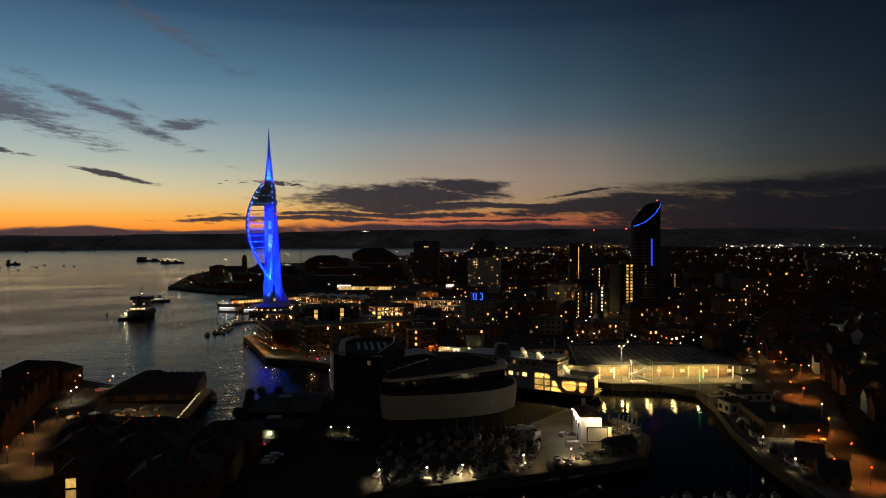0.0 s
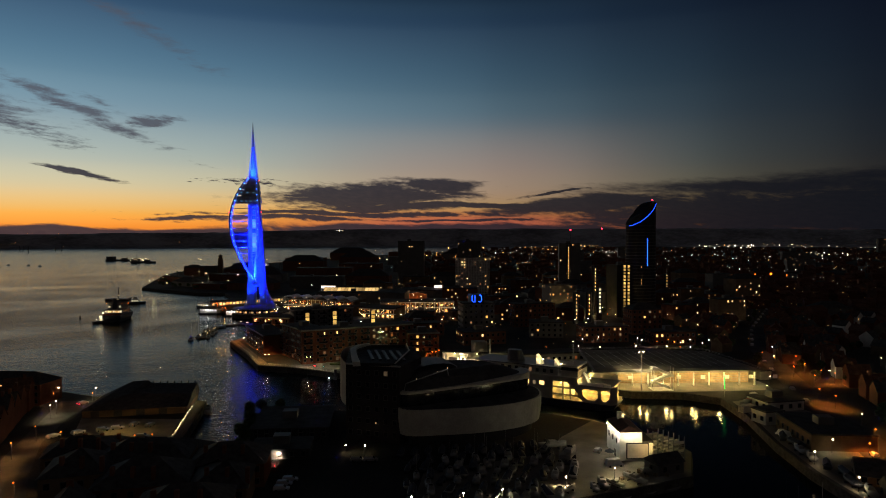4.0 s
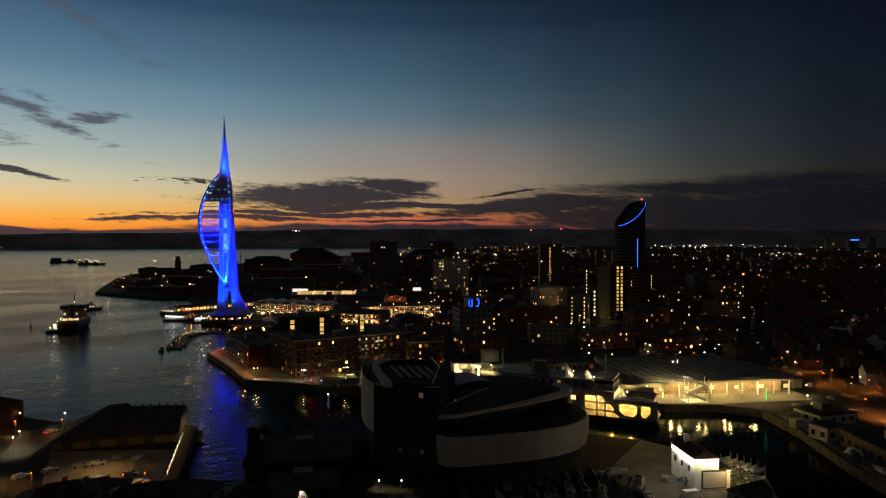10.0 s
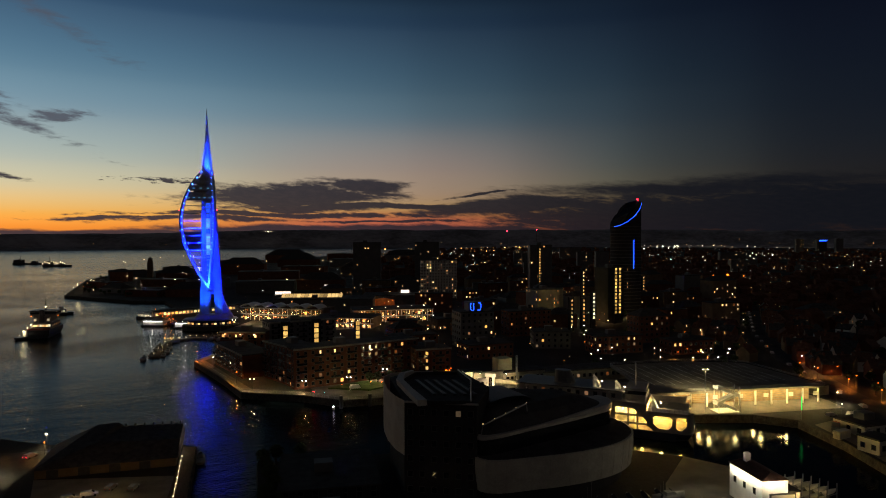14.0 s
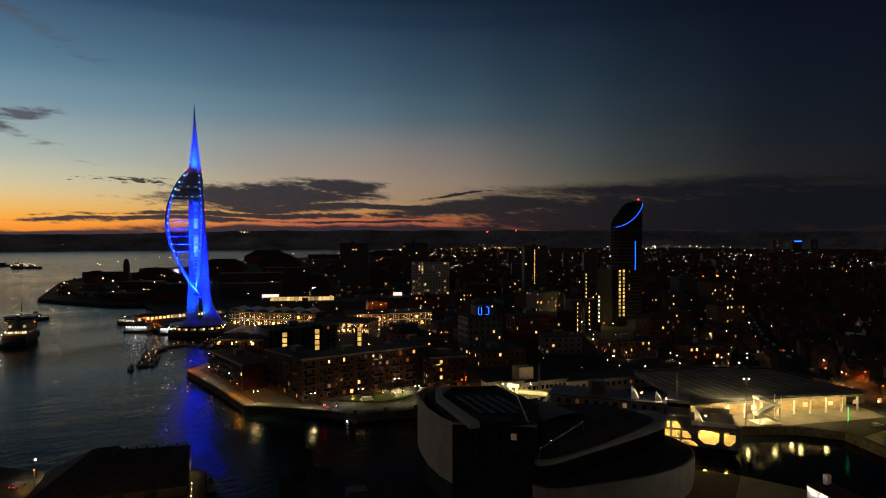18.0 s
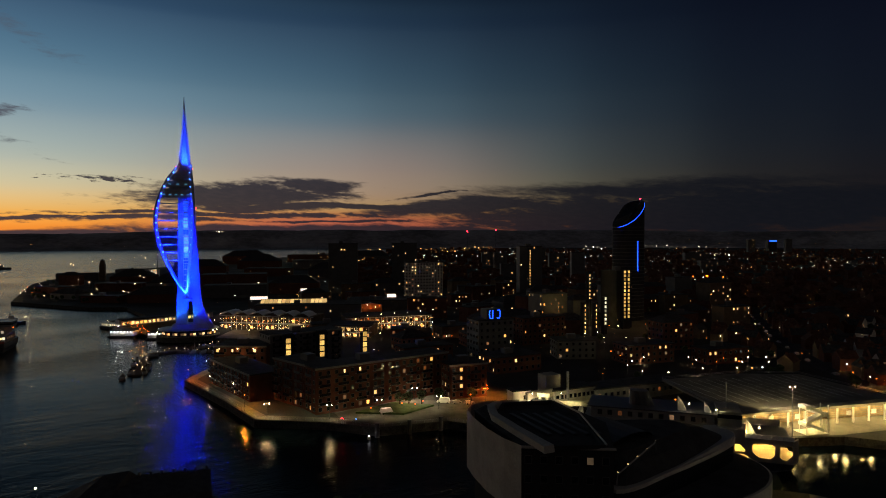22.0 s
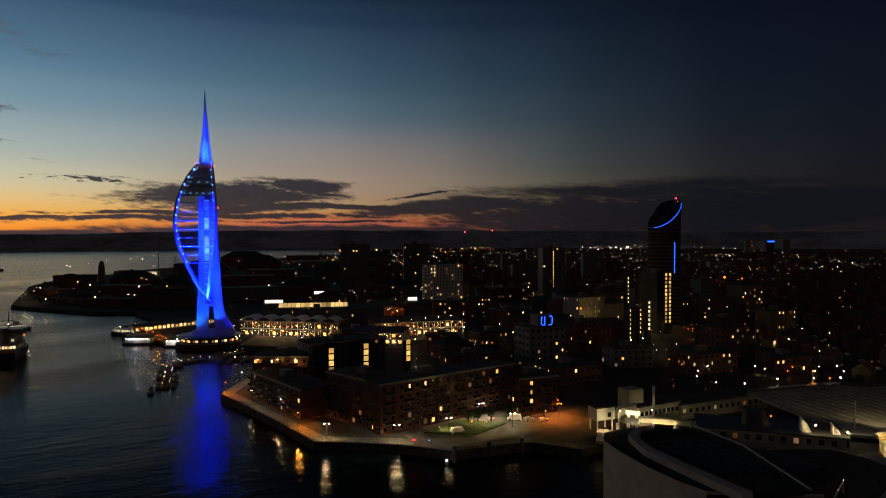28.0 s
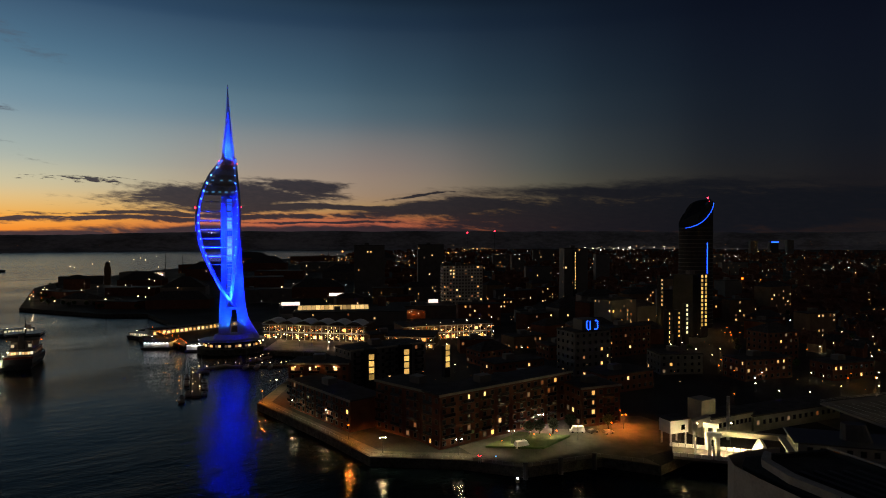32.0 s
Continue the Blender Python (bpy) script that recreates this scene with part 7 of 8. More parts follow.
# lit landing columns on blocks in front of the high-rise
for x, y, tn, z0, z1, kd in ((267, -74, 14, 7, 26, "slim"), (279, -66, 14, 9, 25, "slim"), (289, -60, 14, 10, 28, "cool"), (241, -62, 14, 8, 20, "slim"), (296, -20, 14, 24, 44, "slim"), (114, -118, 20, 8, 17, "stair"), (400, 90, 10, 12, 30, "slim")):
    lit_columns(x, y, tn, z0, z1, (0,), kd, 2.9)


def blue_sign(x, y, z, turn):
    S = thing("blue_sign", "outlined blue light shapes on a roof edge", "sign", pose(x, y, z, 0, 0, turn))
    part("back_panel", Shape().box(-4.5, 4.5, 0.2, 0.5, -2.6, 3.2), DARKSTEEL, S)
    part("outline", Shape().tube([(-3.0, 0, -1.8), (-3.6, 0, -1.0), (-3.6, 0, 2.2), (-3.0, 0, 2.6)], 0.22, 6), LAMP_BLUE, S)
    part("outline", Shape().tube([(-1.6, 0, 2.6), (-1.6, 0, -1.8), (-2.8, 0, -1.9)], 0.22, 6), LAMP_BLUE, S)
    part("outline", Shape().tube([(1.0, 0, -1.8), (2.4, 0, -1.8), (3.0, 0, -1.0), (3.0, 0, 2.0), (2.4, 0, 2.6), (1.4, 0, 2.6)], 0.22, 6), LAMP_BLUE, S)
    return S


blue_sign(185.5, -132.6, 28.3, 10)
part("sign_room", Shape().box(6, 16, 2, 10, 22, 28), GREYCLAD, bpy.data.objects["sign_building"])
# bright roof-level signs and glazed mall roof
for x, y, w, z, m in ((30, 177, 17, 10.6, SIGN_WHITE), (78, 255, 16, 11.5, SIGN_WHITE), (160, 140, 9, 13.6, SIGN_WHITE)):
    S = thing("lit_sign", "long white lit sign box on a roof", "sign", pose(x, y, z, 0, 0, -6), "roof signs")
    part("box", Shape().box(0, w, 0, 1.2, 0, 3.6), GREYCLAD, S)
    part("lit_face", Shape().box(0.2, w - 0.2, -0.12, 0, 0.3, 3.4), m, S)
    part("plinth", Shape().box(-2, w + 2, 0.0, 9, LAND - z, 0), GREYCLAD, S)
glz = thing("glazed_mall_roof", "sloping glazed mall roof lit from inside", "roof", pose(44, 106, 13.9, 0, 0, -4))
for k in range(16):
    part("pane", Shape().add([(k * 3.6, 0, 0), (k * 3.6 + 3.3, 0, 0), (k * 3.6 + 3.3, 7, 3.0), (k * 3.6, 7, 3.0), (k * 3.6, 0, -0.1), (k * 3.6 + 3.3, 0, -0.1), (k * 3.6 + 3.3, 7, 2.9), (k * 3.6, 7, 2.9)],
                             [(0, 1, 2, 3), (7, 6, 5, 4), (0, 4, 5, 1), (1, 5, 6, 2), (2, 6, 7, 3), (3, 7, 4, 0)]), GLASSROOF, glz)
part("rear_upstand", Shape().box(-0.5, 58, 7, 7.4, -0.4, 3.2), GREYCLAD, glz)
# stands for an orange-lit recess; the light is painted into the wall colour
gab = thing("orange_gable", "gable front coloured as if lit orange, with lit entrance lamps", "shop front", pose(128, 117, LAND, 0, 0, -6))
part("gable", Shape().add([(0, 0, 0), (24, 0, 0), (24, 0, 6.4), (14, 0, 8.2), (0, 0, 6.4), (0, 1, 0), (24, 1, 0), (24, 1, 6.4), (14, 1, 8.2), (0, 1, 6.4)], [(0, 1, 2, 3, 4), (9, 8, 7, 6, 5), (0, 5, 6, 1), (1, 6, 7, 2), (2, 7, 8, 3), (3, 8, 9, 4), (4, 9, 5, 0)]), ORANGE_LIT, gab)
for k in range(6):
    part("entrance_lamp", LAMP_MESH["orange" if k % 2 else "white"], None, gab, at=pose(2 + k * 4, -1, 3.5 + (k % 3) * 1.1))
point_light("gable_light", 140, 108, 7, 420, (1.0, 0.42, 0.12), 0.6)
# row of bright lanterns along the shop roofs behind
for k in range(6):
    f = k / 5
    street_lamp(126 + 54 * f, -10 + 26 * f, 15.0, "white")

# street lamps of the city, district by district
CITY_A = ((116, 28), (98, 30), (87, 78), (221, 375), (224, 180), (234, 190), (240, 74), (252, 79), (259, 81), (193, -3), (208, 15), (204, -27), (194, -24), (176, -67), (190, -59), (144, -21), (141, -84), (165, -56), (163, -72), (172, -68), (235, -57), (238, -63), (242, -64), (265, -78), (276, -74))
CITY_B = ((300, -44), (305, -48), (330, -43), (346, -86), (351, -85), (357, -70), (322, -98), (327, -83), (251, -142), (267, -115), (261, -114), (275, -117), (262, -129), (349, -124), (349, -140), (283, -168), (251, -159), (260, -162), (253, -99), (238, -133), (250, -155), (268, -148))
CITY_C = ((283, -175), (290, -182), (300, -174), (290, -198), (303, -185), (303, -200), (351, -172), (365, -239), (342, -266), (296, -295), (225, -247), (276, -154), (324, -177), (295, -111), (332, -113), (347, -107), (430, -144), (388, -237), (324, -328), (338, -266), (396, -173), (389, -201), (297, -200), (273, -195))
for k, (x, y) in enumerate(CITY_A + CITY_B + CITY_C):
    street_lamp(x, y, 7.0, "orange" if (x, y) in ((290, -182), (322, -98), (330, -43), (253, -99), (338, -266), (357, -231)) or k % 4 == 1 else "cool" if k % 7 == 3 else "white", watts=500 if k % 2 == 0 else 0)
CITY_D = ((346, -53), (363, -101), (361, -117), (309, -165), (312, -178), (314, -191), (337, -182), (370, -162), (365, -177), (451, -67), (407, -64), (418, -33), (419, -4), (285, -37), (307, -2), (282, -102), (268, -99), (247, -173), (223, -7), (576, 196), (614, 214), (651, 233), (324, -23), (364, -49), (239, -197), (239, -183), (250, -202), (348, -205), (334, -232), (409, -86), (394, -68), (194, -111), (176, -1), (147, -96), (120, -109), (103, -89), (131, -47), (101, -27))
for k, (x, y) in enumerate(CITY_D):
    street_lamp(x, y, 7.5, "cool" if k % 5 == 2 else "white", watts=420 if k % 2 == 0 else 0)
for x, y in ((344, -27), (365, -190), (370, -219)):
    street_lamp(x, y, 7.5, "orange", watts=1200)
for x, y in ((240, -38), (226, -117), (221, -192)):
    street_lamp(x, y, 6.0, "amber")
for x, y, w in ((268, -88, 900), (287, -26, 4500), (297, -29, 3500), (266, -27, 3000), (334, -14, 2500)):
    point_light("forecourt_light", x, y, 6, w, (1.0, 0.62, 0.2), 0.4)
for x, y, w in ((338, -276, 2500), (352, -205, 2000), (344, -235, 1600), (312, -306, 1800), (322, -60, 2200), (335, -52, 2200), (329, -50, 1500)):
    street_lamp(x, y, 8.0, "orange", watts=w)
for x, y in ((637, 323), (645, 298), (613, 320)):
    street_lamp(x, y, 16.0, "orange")
    part("floodlight", Shape().ball(x, y, 17, 1.5 if x == 637 else 0.8), LAMP_ORANGE, thing("floodlight_head", "large orange floodlight head on a mast", "lamp", pose(0, 0, 0), "floodlights"))

# gabled houses beyond the ferry port
k = 0
for row_ in range(7):
    for i in range(12):
        x = 322 + i * 17 + row_ * 5 + rng.uniform(-3, 3)
        y = -245 + row_ * 27 + i * 6 + rng.uniform(-4, 4)
        if near_road(x + 4, y + 4, 13) or not free(x + 4, y + 4, 4) or rng.random() < 0.12:
            continue
        house(x, y, rng.choice((28, 32, 118, 24)), rng.uniform(6.5, 9), rng.uniform(8, 11), rng.choice((5.2, 5.6, 6.0)), seed=700 + k, lit=0.10, wall=rng.choice((RENDERW, BRICK, BRICK, BRICK2)))
        k += 1
for i in range(16):
    x, y = 300 + i * 7 + rng.uniform(-2, 2), -445 + i * 9.5
    house(x + 26, y, -14 + rng.uniform(-5, 5), 8, 10, 6.0, seed=820 + i, lit=0.06)

# terraces along the lamp-lit road
k = 0
for (x0, y0), (x1, y1) in zip(ROAD_LINE, ROAD_LINE[1:]):
    seg = Vector((x1 - x0, y1 - y0))
    ang = math.degrees(math.atan2(seg.y, seg.x))
    nrm = Vector((seg.y, -seg.x)).normalized()
    for j in range(int(seg.length / 10.5)):
        p = Vector((x0, y0)) + seg * ((j + 0.3) * 10.5 / seg.length)
        for off in (13, 31):
            q = p + nrm * (off + rng.uniform(-1.5, 1.5))
            if q.y < -425 or (off == 13 and q.y < -235) or not free(q.x, q.y, 2) or rng.random() < 0.15:
                continue
            house(q.x, q.y, ang + (0 if k % 3 else 90), 8.5, 9, rng.choice((5.4, 5.8, 6.4)), seed=860 + k, lit=0.08, wall=rng.choice((RENDERW, BRICK, BRICK2, BRICK)))
            k += 1
        if j % 2:
            q = p - nrm * 4.5
            car(q.x, q.y, ang, "car")

# trees
def tree(x, y, h, seed):
    key = seed % 5
    if key in TREES:
        o = copy_thing(TREES[key], pose(x, y, LAND, 0, 0, (seed * 67) % 360))
        return o
    r = random.Random(900 + key)
    T = thing("tree", "leafy broad-crowned street tree, dark at night", "tree", pose(x, y, LAND), "trees")
    part("trunk", Shape().tube([(0, 0, 0), (0.1, 0.05, h * 0.25), (0.0, 0.15, h * 0.5)], [0.28, 0.2, 0.13], 8), BARK, T)
    for k_ in range(5):
        a = k_ * 1.26 + r.random()
        part("limb", Shape().tube([(0, 0.1, h * (0.3 + 0.04 * k_)), (h * 0.14 * math.cos(a), h * 0.14 * math.sin(a), h * 0.55), (h * 0.24 * math.cos(a), h * 0.24 * math.sin(a), h * 0.72)], [0.11, 0.07, 0.03], 6), BARK, T)
    crown = Shape()
    for _ in range(420):
        a, b, q = r.uniform(0, 6.283), r.uniform(-1, 1), r.random() ** 0.4
        c = math.sqrt(1 - b * b)
        px, py, pz = q * c * math.cos(a) * h * 0.33, q * c * math.sin(a) * h * 0.33, h * 0.66 + q * b * h * 0.32
        if noise.noise((px * 0.5, py * 0.5, pz * 0.5 + key * 9)) < -0.22:
            continue
        s = r.uniform(0.25, 0.55)
        ax, ay, az_ = r.uniform(-1, 1), r.uniform(-1, 1), r.uniform(-1, 1)
        crown.add([(px - s, py + ax * s, pz), (px, py - s, pz + ay * s), (px + s, py, pz - ax * s), (px, py + s, pz + az_ * s)], [(0, 1, 2, 3)])
    part("crown", crown, LEAF, T)
    TREES[key] = T
    return T


TREES = {}
spots = [(84.5, -322), (86, -328), (88, -335), (90, -343), (92, -355), (95, -318), (93, -365), (88, -319), (89, -350)]
spots += [(rng.uniform(118, 150), rng.uniform(-222, -214)) for _ in range(5)]
for _ in range(150):
    x, y = rng.uniform(225, 520), rng.uniform(-230, 180)
    if free(x, y, 2):
        spots.append((x, y))
for (x0, y0), (x1, y1) in zip(ROAD_LINE, ROAD_LINE[1:]):
    for _ in range(9):
        f = rng.random()
        side_ = rng.choice((-1, 1, 1))
        x, y = x0 + (x1 - x0) * f + side_ * rng.uniform(8.5, 30), y0 + (y1 - y0) * f - side_ * 3
        if free(x, y, 1) and x > 300:
            spots.append((x, y))
for i, (x, y) in enumerate(spots):
    tree(x, y, 7.0 + (i % 4) * 1.5 if i > 8 else 6.0, i)

# garden square with low lamps beside the apartments
solid("lawn", Shape().prism([(100, -226), (118, -232), (132, -222), (116, -214)], LAND + 0.3, LAND + 0.9), GRASS, "raised lawn with a pale stone kerb lit by low lamps", "lawn", kind="structure")
for x, y in ((106, -225), (113, -228), (119, -221), (124, -223), (128, -219)):
    street_lamp(x, y, 5.0, "amber", watts=60)
PALE_ASPHALT = surface("worn_pale_asphalt", (0.085, 0.078, 0.068), 0.9, scale=0.15, vary=0.4, grain=6)
solid("quay_road", Shape().prism([(94, -230), (108, -239), (132, -236), (146, -246), (163, -240), (176, -222), (170, -204), (158, -200), (148, -212), (138, -214), (118, -206), (92, -222)], LAND + 0.001, LAND + 0.03), PALE_ASPHALT, "worn quayside road and parking bays", "road", kind="structure")
for x, y in ((158, -209), (147, -223)):
    street_lamp(x, y, 7.5, "orange", watts=500)
solid("promenade", Shape().prism([(24.6, -146.6), (34, -113), (38, -116), (30, -147), (53, -194), (66, -220), (92, -229), (108, -239), (132, -236), (146, -246), (147, -253.4), (133, -242.4), (106, -245.4), (90, -234.4), (62.4, -224.4), (49.6, -195.6)], LAND + 0.004, LAND + 0.06), PALE_ASPHALT,
      "paved quayside promenade", "pavement", kind="structure")
rail = thing("quay_railing", "low steel quay railing along the promenade", "railing", pose(0, 0, 0))
edge_ = [(24.8, -146.4), (49.8, -195.4), (62.6, -224.2), (90, -234.2), (106, -245.2), (133, -242.2), (146, -252)]
for (x0, y0), (x1, y1) in zip(edge_, edge_[1:]):
    part("rail", Shape().tube([(x0, y0, LAND + 1.1), (x1, y1, LAND + 1.1)], 0.05, 5), STEEL, rail)
    n = int(math.hypot(x1 - x0, y1 - y0) / 3)
    for k in range(n):
        part("post", Shape().cyl(x0 + (x1 - x0) * k / n, y0 + (y1 - y0) * k / n, LAND + 0.06, LAND + 1.15, 0.05, n=5), STEEL, rail)
for x, y in ((106, -247), (118, -245.5), (130, -244)):
    solid("mooring_dolphin", Shape().cyl(x, y, -1.5, 5.2, 0.8, n=10), DARKSTEEL, "thick dark mooring pile against the quay", "pile", "quay piles")
for x, y, m in ((94, -238, LAMP_RED), (94.5, -238.5, LAMP_RED), (99, -240, LAMP_BLUEPALE)):
    part("signal_lamp", Shape().ball(x, y, 5.2, 0.2), m, thing("harbour_signal", "small harbour signal lamp on a post", "signal", pose(0, 0, 0), "signals"))
    solid("signal_post", Shape().cyl(x, y, LAND, 5.0, 0.08, n=6), STEEL, "thin steel post of a harbour signal", "post", "signals")
for x, y in ((107.9, -246.5),):
    part("anchor_lamp", LAMP_MESH["cool"], None, thing("float_lamp", "bright white lamp on a small float", "lamp", pose(x - 5, y - 2, 0), "float lamps"), at=pose(0, 0, 1.2))
    solid("float", Shape().cyl(x - 5, y - 2, -0.3, 0.9, 0.6, n=8), TIMBER, "small round float carrying a lamp", "float", "float lamps")

# far roofs, far trees and far lights, too many to count
far = Shape()
rng = random.Random(12)
for _ in range(2600):
    d = 330 + 3300 * rng.random() ** 1.3
    a = radians(rng.uniform(-20, 52))
    x, y = 100 + d * math.sin(a), -480 + d * math.cos(a) + 100
    if not in_land(x, y) or x < 120 + (300 if y < 330 else 0) or near_road(x, y, 12):
        continue
    w, dd, h, t = rng.uniform(7, 22), rng.uniform(7, 12), rng.choice((6, 6, 7, 9, 12)), rng.uniform(-0.5, 0.6)
    c, s = math.cos(t), math.sin(t)
    q = [(x + u * c - v * s, y + u * s + v * c) for u, v in ((0, 0), (w, 0), (w, dd), (0, dd), (0, dd / 2), (w, dd / 2))]
    far.add([(*p, LAND) for p in q[:4]] + [(*p, LAND + h) for p in q[:4]] + [(*q[4], LAND + h + 2.6), (*q[5], LAND + h + 2.6)], [(0, 1, 5, 4), (1, 2, 6, 9, 5), (2, 3, 7, 6), (3, 0, 4, 8, 7), (4, 5, 9, 8), (6, 7, 8, 9)])
solid("far_rooftops", far, BRICK, "far dark town roofs stretching to the hills", "rooftops", kind="stuff")


FAR_COOL = glow("far_cool_lights", (0.85, 0.95, 1.0), 3.6, 0.97, (0.7, 1.0, 0.85), 4.0)


def lights_over(name, label, mat, n, seed, size, az0, az1, d0, d1, power, zs):
    r = random.Random(seed)
    s = Shape()
    for _ in range(n):
        d = d0 + (d1 - d0) * r.random() ** power
        a = radians(r.uniform(az0, az1))
        x, y = 130 + d * math.sin(a), -500 + d * math.cos(a)
        if not in_land(x, y) and d < 4150:
            continue
        z = LAND + r.choice(zs)
        if d > 4350:
            z += (d - 4330) * 0.26
        s.gem(x, y, z, d * size * r.uniform(0.45, 1.25))
    return solid(name, s, mat, label, "lights", kind="stuff")


FAR_WHITE = glow("far_white_lights", (1.0, 0.74, 0.38), 4.5, 0.97, (0.9, 0.88, 0.8), 5.0)
lights_over("far_warm_lights", "scattered warm lights of the far town", FAR_LIGHTS, 330, 1, 0.00046, -16, 54, 560, 3900, 1.0, (4, 6, 8, 12))
lights_over("far_white_lights", "scattered white street lights of the far town", FAR_WHITE, 330, 2, 0.00042, -14, 54, 480, 3900, 1.0, (6, 8, 10))
lights_over("near_town_lights", "scattered porch and window lights among the houses", FAR_LIGHTS, 90, 3, 0.00055, 12, 54, 380, 800, 1.0, (3, 5, 6))
lights_over("city_window_lights", "scattered small lamps and windows of the inner city", FAR_LIGHTS, 640, 5, 0.00036, -6, 40, 300, 900, 1.0, (3, 5, 8, 11))
lights_over("hill_lights", "faint lights on the far hill", FAR_LIGHTS, 420, 4, 0.00032, -50, 54, 4345, 4700, 1.0, (2, 3, 5))


def cluster(name, label, mat, pts, n, seed, size, spread, z):
    r = random.Random(seed)
    s = Shape()
    for x, y in pts:
        for _ in range(n):
            d = math.hypot(x - 110, y + 520)
            s.gem(x + r.gauss(0, spread), y + r.gauss(0, spread), z + r.uniform(0, z), d * size * r.uniform(0.5, 1.3))
    return solid(name, s, mat, label, "lights", kind="stuff")


cluster("port_lights", "dense bright lights of the commercial port", FAR_WHITE, ((1480, 2380), (1560, 2420), (1700, 2600), (1830, 2750), (1950, 2900), (2080, 2860)), 9, 21, 0.0009, 55, 12)
cluster("rail_yard_lights", "dense bright lights of a distant yard", FAR_WHITE, ((1340, 1350), (1400, 1326), (1485, 1427), (2154, 2765), (2300, 2700)), 7, 22, 0.0008, 30, 10)
cluster("dockyard_lights", "warm lights of the dockyard basins", FAR_LIGHTS, ((217, 1139), (339, 2290), (799, 2280), (640, 2000), (700, 2500), (77, 1428), (-69, 1300), (160, 1300), (1000, 2700)), 9, 23, 0.0009, 40, 12)
cluster("hilltop_lights", "bright cluster of lights on the hilltop", FAR_WHITE, ((-430, 3850),), 9, 24, 0.0008, 16, 2)
bpy.data.objects["hilltop_lights"].location.z = 108
for x, y, z in ((799, 2280, 95), (1030, 2600, 105)):
    M = thing("crane_mast", "tall far crane mast with a red lamp", "mast", pose(x, y, LAND), "far masts")
    part("mast", Shape().cyl(0, 0, 0, z, 1.2, 0.6, 6), DARKSTEEL, M)
    part("red_lamp", Shape().ball(0, 0, z, 3.6, 6), LAMP_RED, M)
for x, y, h, w in ((1880, 1830, 60, 30), (1990, 1850, 58, 34), (2060, 1830, 62, 28), (700, 1250, 40, 60), (500, 1000, 36, 40), (980, 900, 34, 60), (830, 620, 26, 50), (440, 700, 40, 24), (520, 520, 46, 22), (380, 470, 30, 40), (560, 720, 40, 30)):
    block("far_block", "dark far apartment block with lit landings", x, y, w, 16, -12, h, GREYCLAD, max(4, int(h / 4)), 0.10, "apartment block", "far blocks", dark=False, seed=int(x), sides="s", step=5)
S = thing("far_blue_sign", "blue lit sign band on a far tower", "sign", pose(1995, 1845, 52, 0, 0, -12))
part("lit_face", Shape().box(0, 30, -0.5, 0, 0, 5), LAMP_BLUE, S)
part("back_panel", Shape().box(0, 30, 0, 1.5, -49, 5), DARKSTEEL, S)

block("corner_house", "dark tall old house block at the head of the slipway", -34, -300, 30, 13, -6, 11.5, BRICK, 3, 0.03, "house", "old town houses", seed=990, roof="hip")

# lit quay in front of the shops
solid("shop_quay", Shape().prism([(22, -12), (58, -30), (64, -56), (112, -34), (92, -2), (30, 26)], LAND + 0.004, LAND + 0.03), PAVING, "pale paved shopping quay lit by lamps", "pavement", kind="structure")
for k, (x, y) in enumerate(((12.6, 31.8), (28.9, 8.0), (43.6, -10.8), (61.4, -20.1), (13.1, 50.7), (34.0, 17.4), (51.2, -5.7))):
    street_lamp(x, y, 7.5, "white", watts=1500)
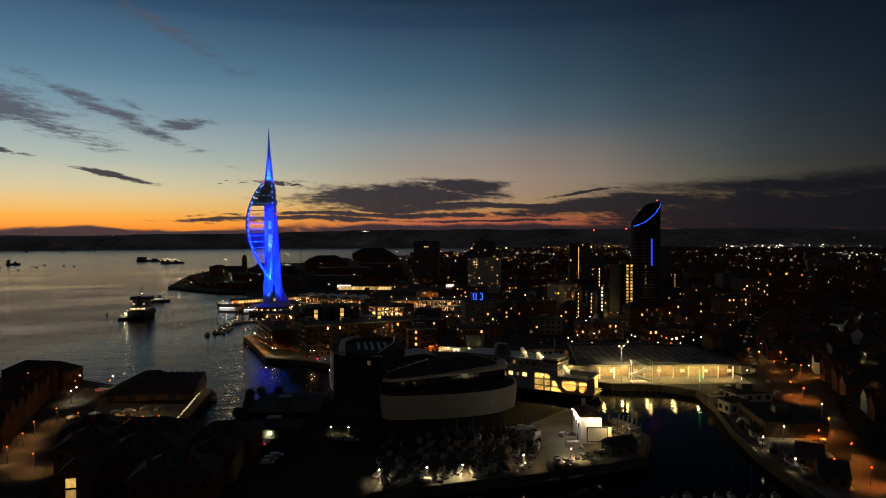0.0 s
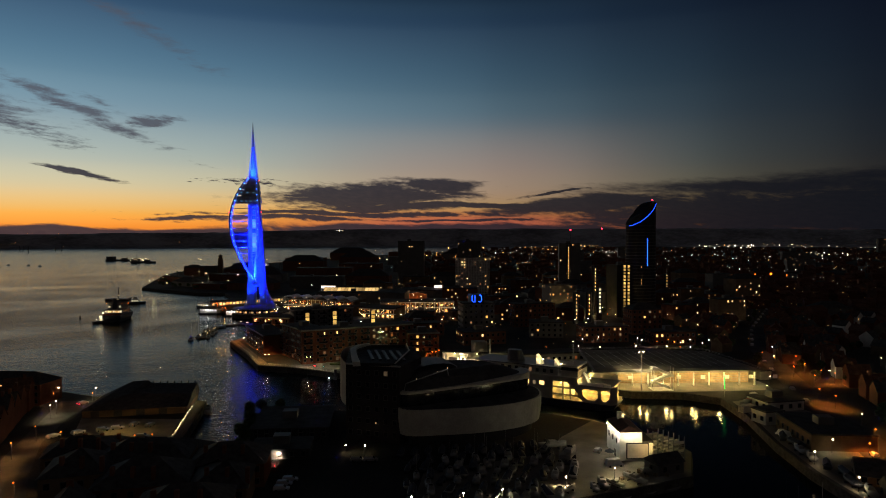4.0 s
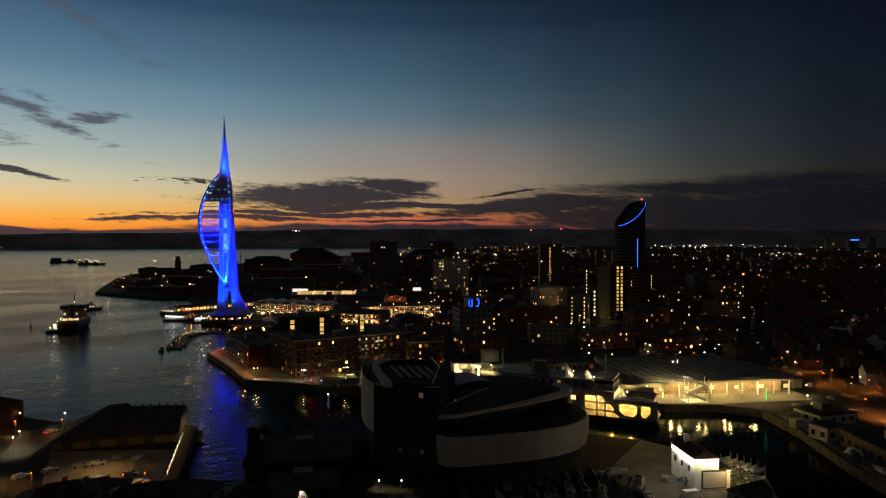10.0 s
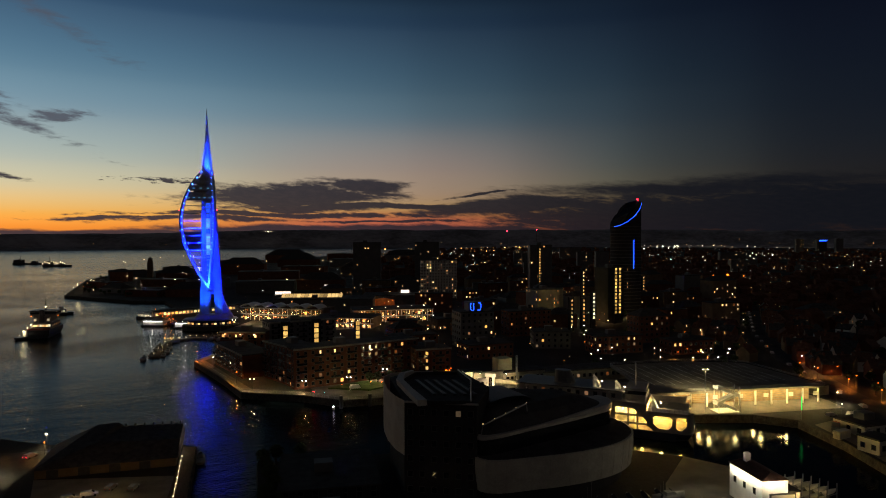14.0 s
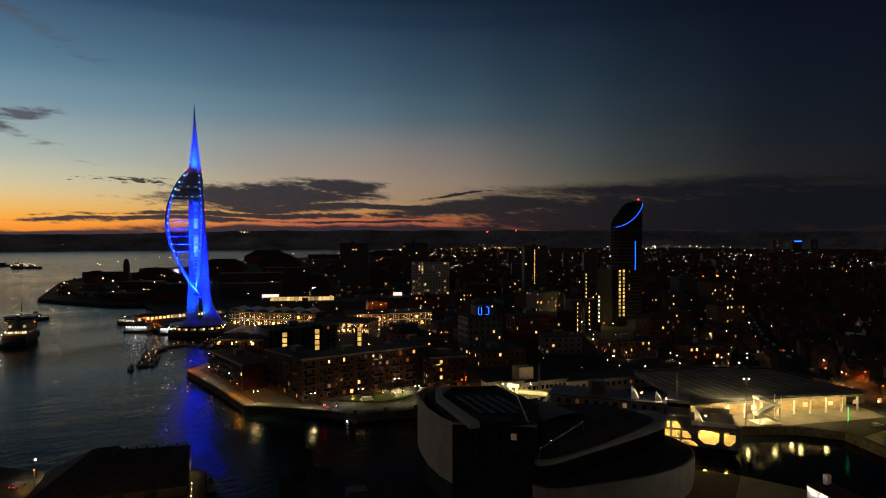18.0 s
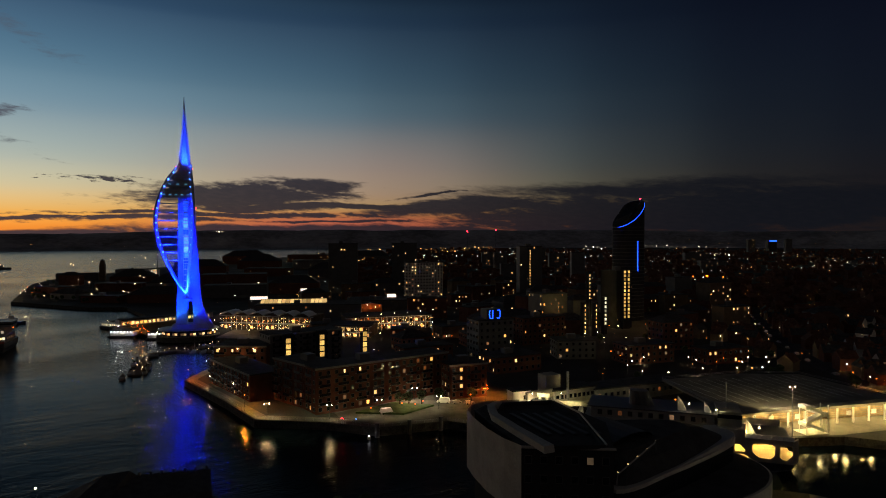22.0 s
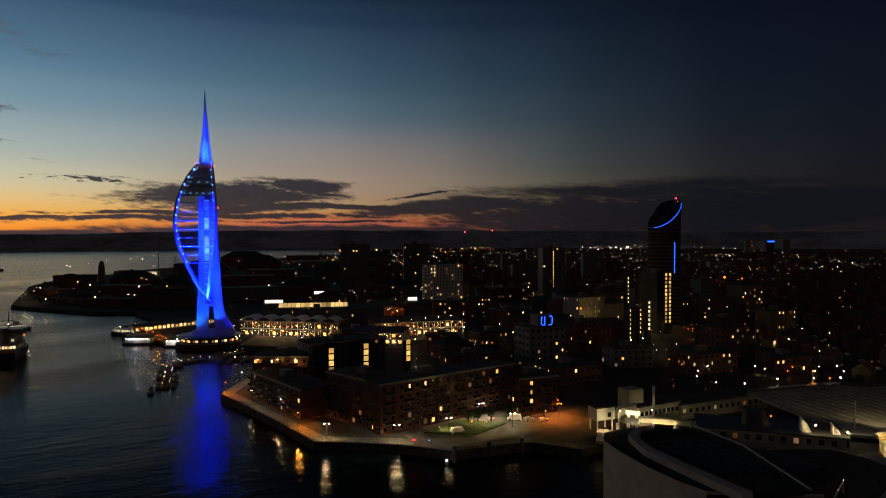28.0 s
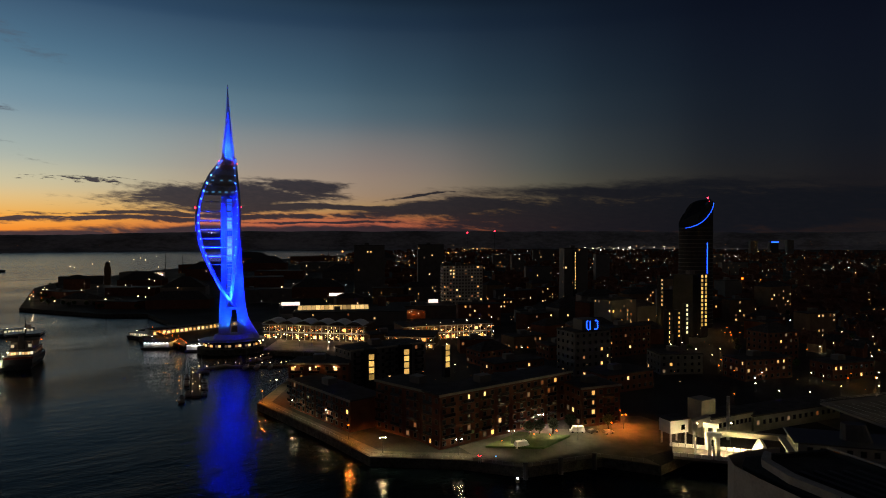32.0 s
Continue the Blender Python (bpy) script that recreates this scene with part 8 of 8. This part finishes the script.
# trees and huts along the dockyard's edge
rng = random.Random(61)
for k in range(22):
    f = rng.random()
    x, y = (-222 - 92 * f, 305 + 290 * f) if k % 2 else (-100 - 122 * f, 224 + 76 * f)
    tree(x + rng.uniform(3, 26), y + rng.uniform(3, 22), 9, k)
for x, y, kind in ((-222, 310, "white"), (-236, 352, "orange"), (-214, 318, "orange"), (-242, 372, "white"), (-228, 338, "white"), (-250, 402, "orange"), (-255, 447, "white"), (-262, 470, "white"), (-230, 430, "orange"), (-205, 420, "white"), (-175, 500, "white"), (-160, 360, "white"), (-110, 300, "white"), (-70, 330, "white"), (-130, 430, "orange"), (-60, 420, "white")):
    street_lamp(x, y, 11.0, kind)
for x, y, w in ((-240, 380, 900), (-256, 458, 1600), (-226, 330, 700), (-190, 560, 1500)):
    point_light("dockyard_light", x, y, 9, w, (1.0, 0.70, 0.32), 0.5)


def street_strings(name, label, mat, n, seed, size, az0, az1, d0, d1):
    """Lamps of far streets: short rows, evenly spaced, in one direction each."""
    r = random.Random(seed)
    s = Shape()
    for _ in range(n):
        d = d0 + (d1 - d0) * r.random() ** 1.2
        a = radians(r.uniform(az0, az1))
        x, y = 130 + d * math.sin(a), -500 + d * math.cos(a)
        t = r.choice((0.2, 1.75, 0.5, 2.0, 1.2)) + r.uniform(-0.15, 0.15)
        for j in range(r.randint(3, 12)):
            px, py = x + j * 30 * math.cos(t), y + j * 30 * math.sin(t)
            if in_land(px, py) and r.random() < 0.75:
                q = math.hypot(px - 100, py + 500)
                s.gem(px, py, LAND + r.choice((6, 7, 8)), q * size * r.uniform(0.5, 1.0))
    return solid(name, s, mat, label, "lights", kind="stuff")


street_strings("far_street_lights", "rows of far street lamps", FAR_WHITE, 90, 31, 0.00062, -8, 54, 520, 2600)
street_strings("far_amber_street_lights", "rows of far amber street lamps", FAR_LIGHTS, 60, 32, 0.00062, -4, 54, 480, 2400)
street_strings("far_cool_street_lights", "rows of far cold white street lamps", FAR_COOL, 36, 33, 0.00060, -6, 54, 500, 3000)

# top-floor terrace lamps of the harbour block
for u in (3.0, 12.0, 20.0):
    x, y = 37 + u * math.cos(radians(-14)) - 0.8 * math.sin(radians(14)), -141 + u * math.sin(radians(-14)) - 0.8 * math.cos(radians(14))
    T_ = thing("terrace_lamp", "bright warm lamp under a top-floor roof edge", "lamp", pose(x, y, 16.7, 0, 0, -14), "terrace lamps")
    part("lamp_globe", LAMP_MESH["small"], None, T_)
    part("bracket", Shape().tube([(0, 0, 0.2), (0, 0.8, 0.3)], 0.05, 5), STEEL, T_)
    point_light("terrace_light", x, y - 0.5, 16.3, 260, (1.0, 0.55, 0.16), 0.25)
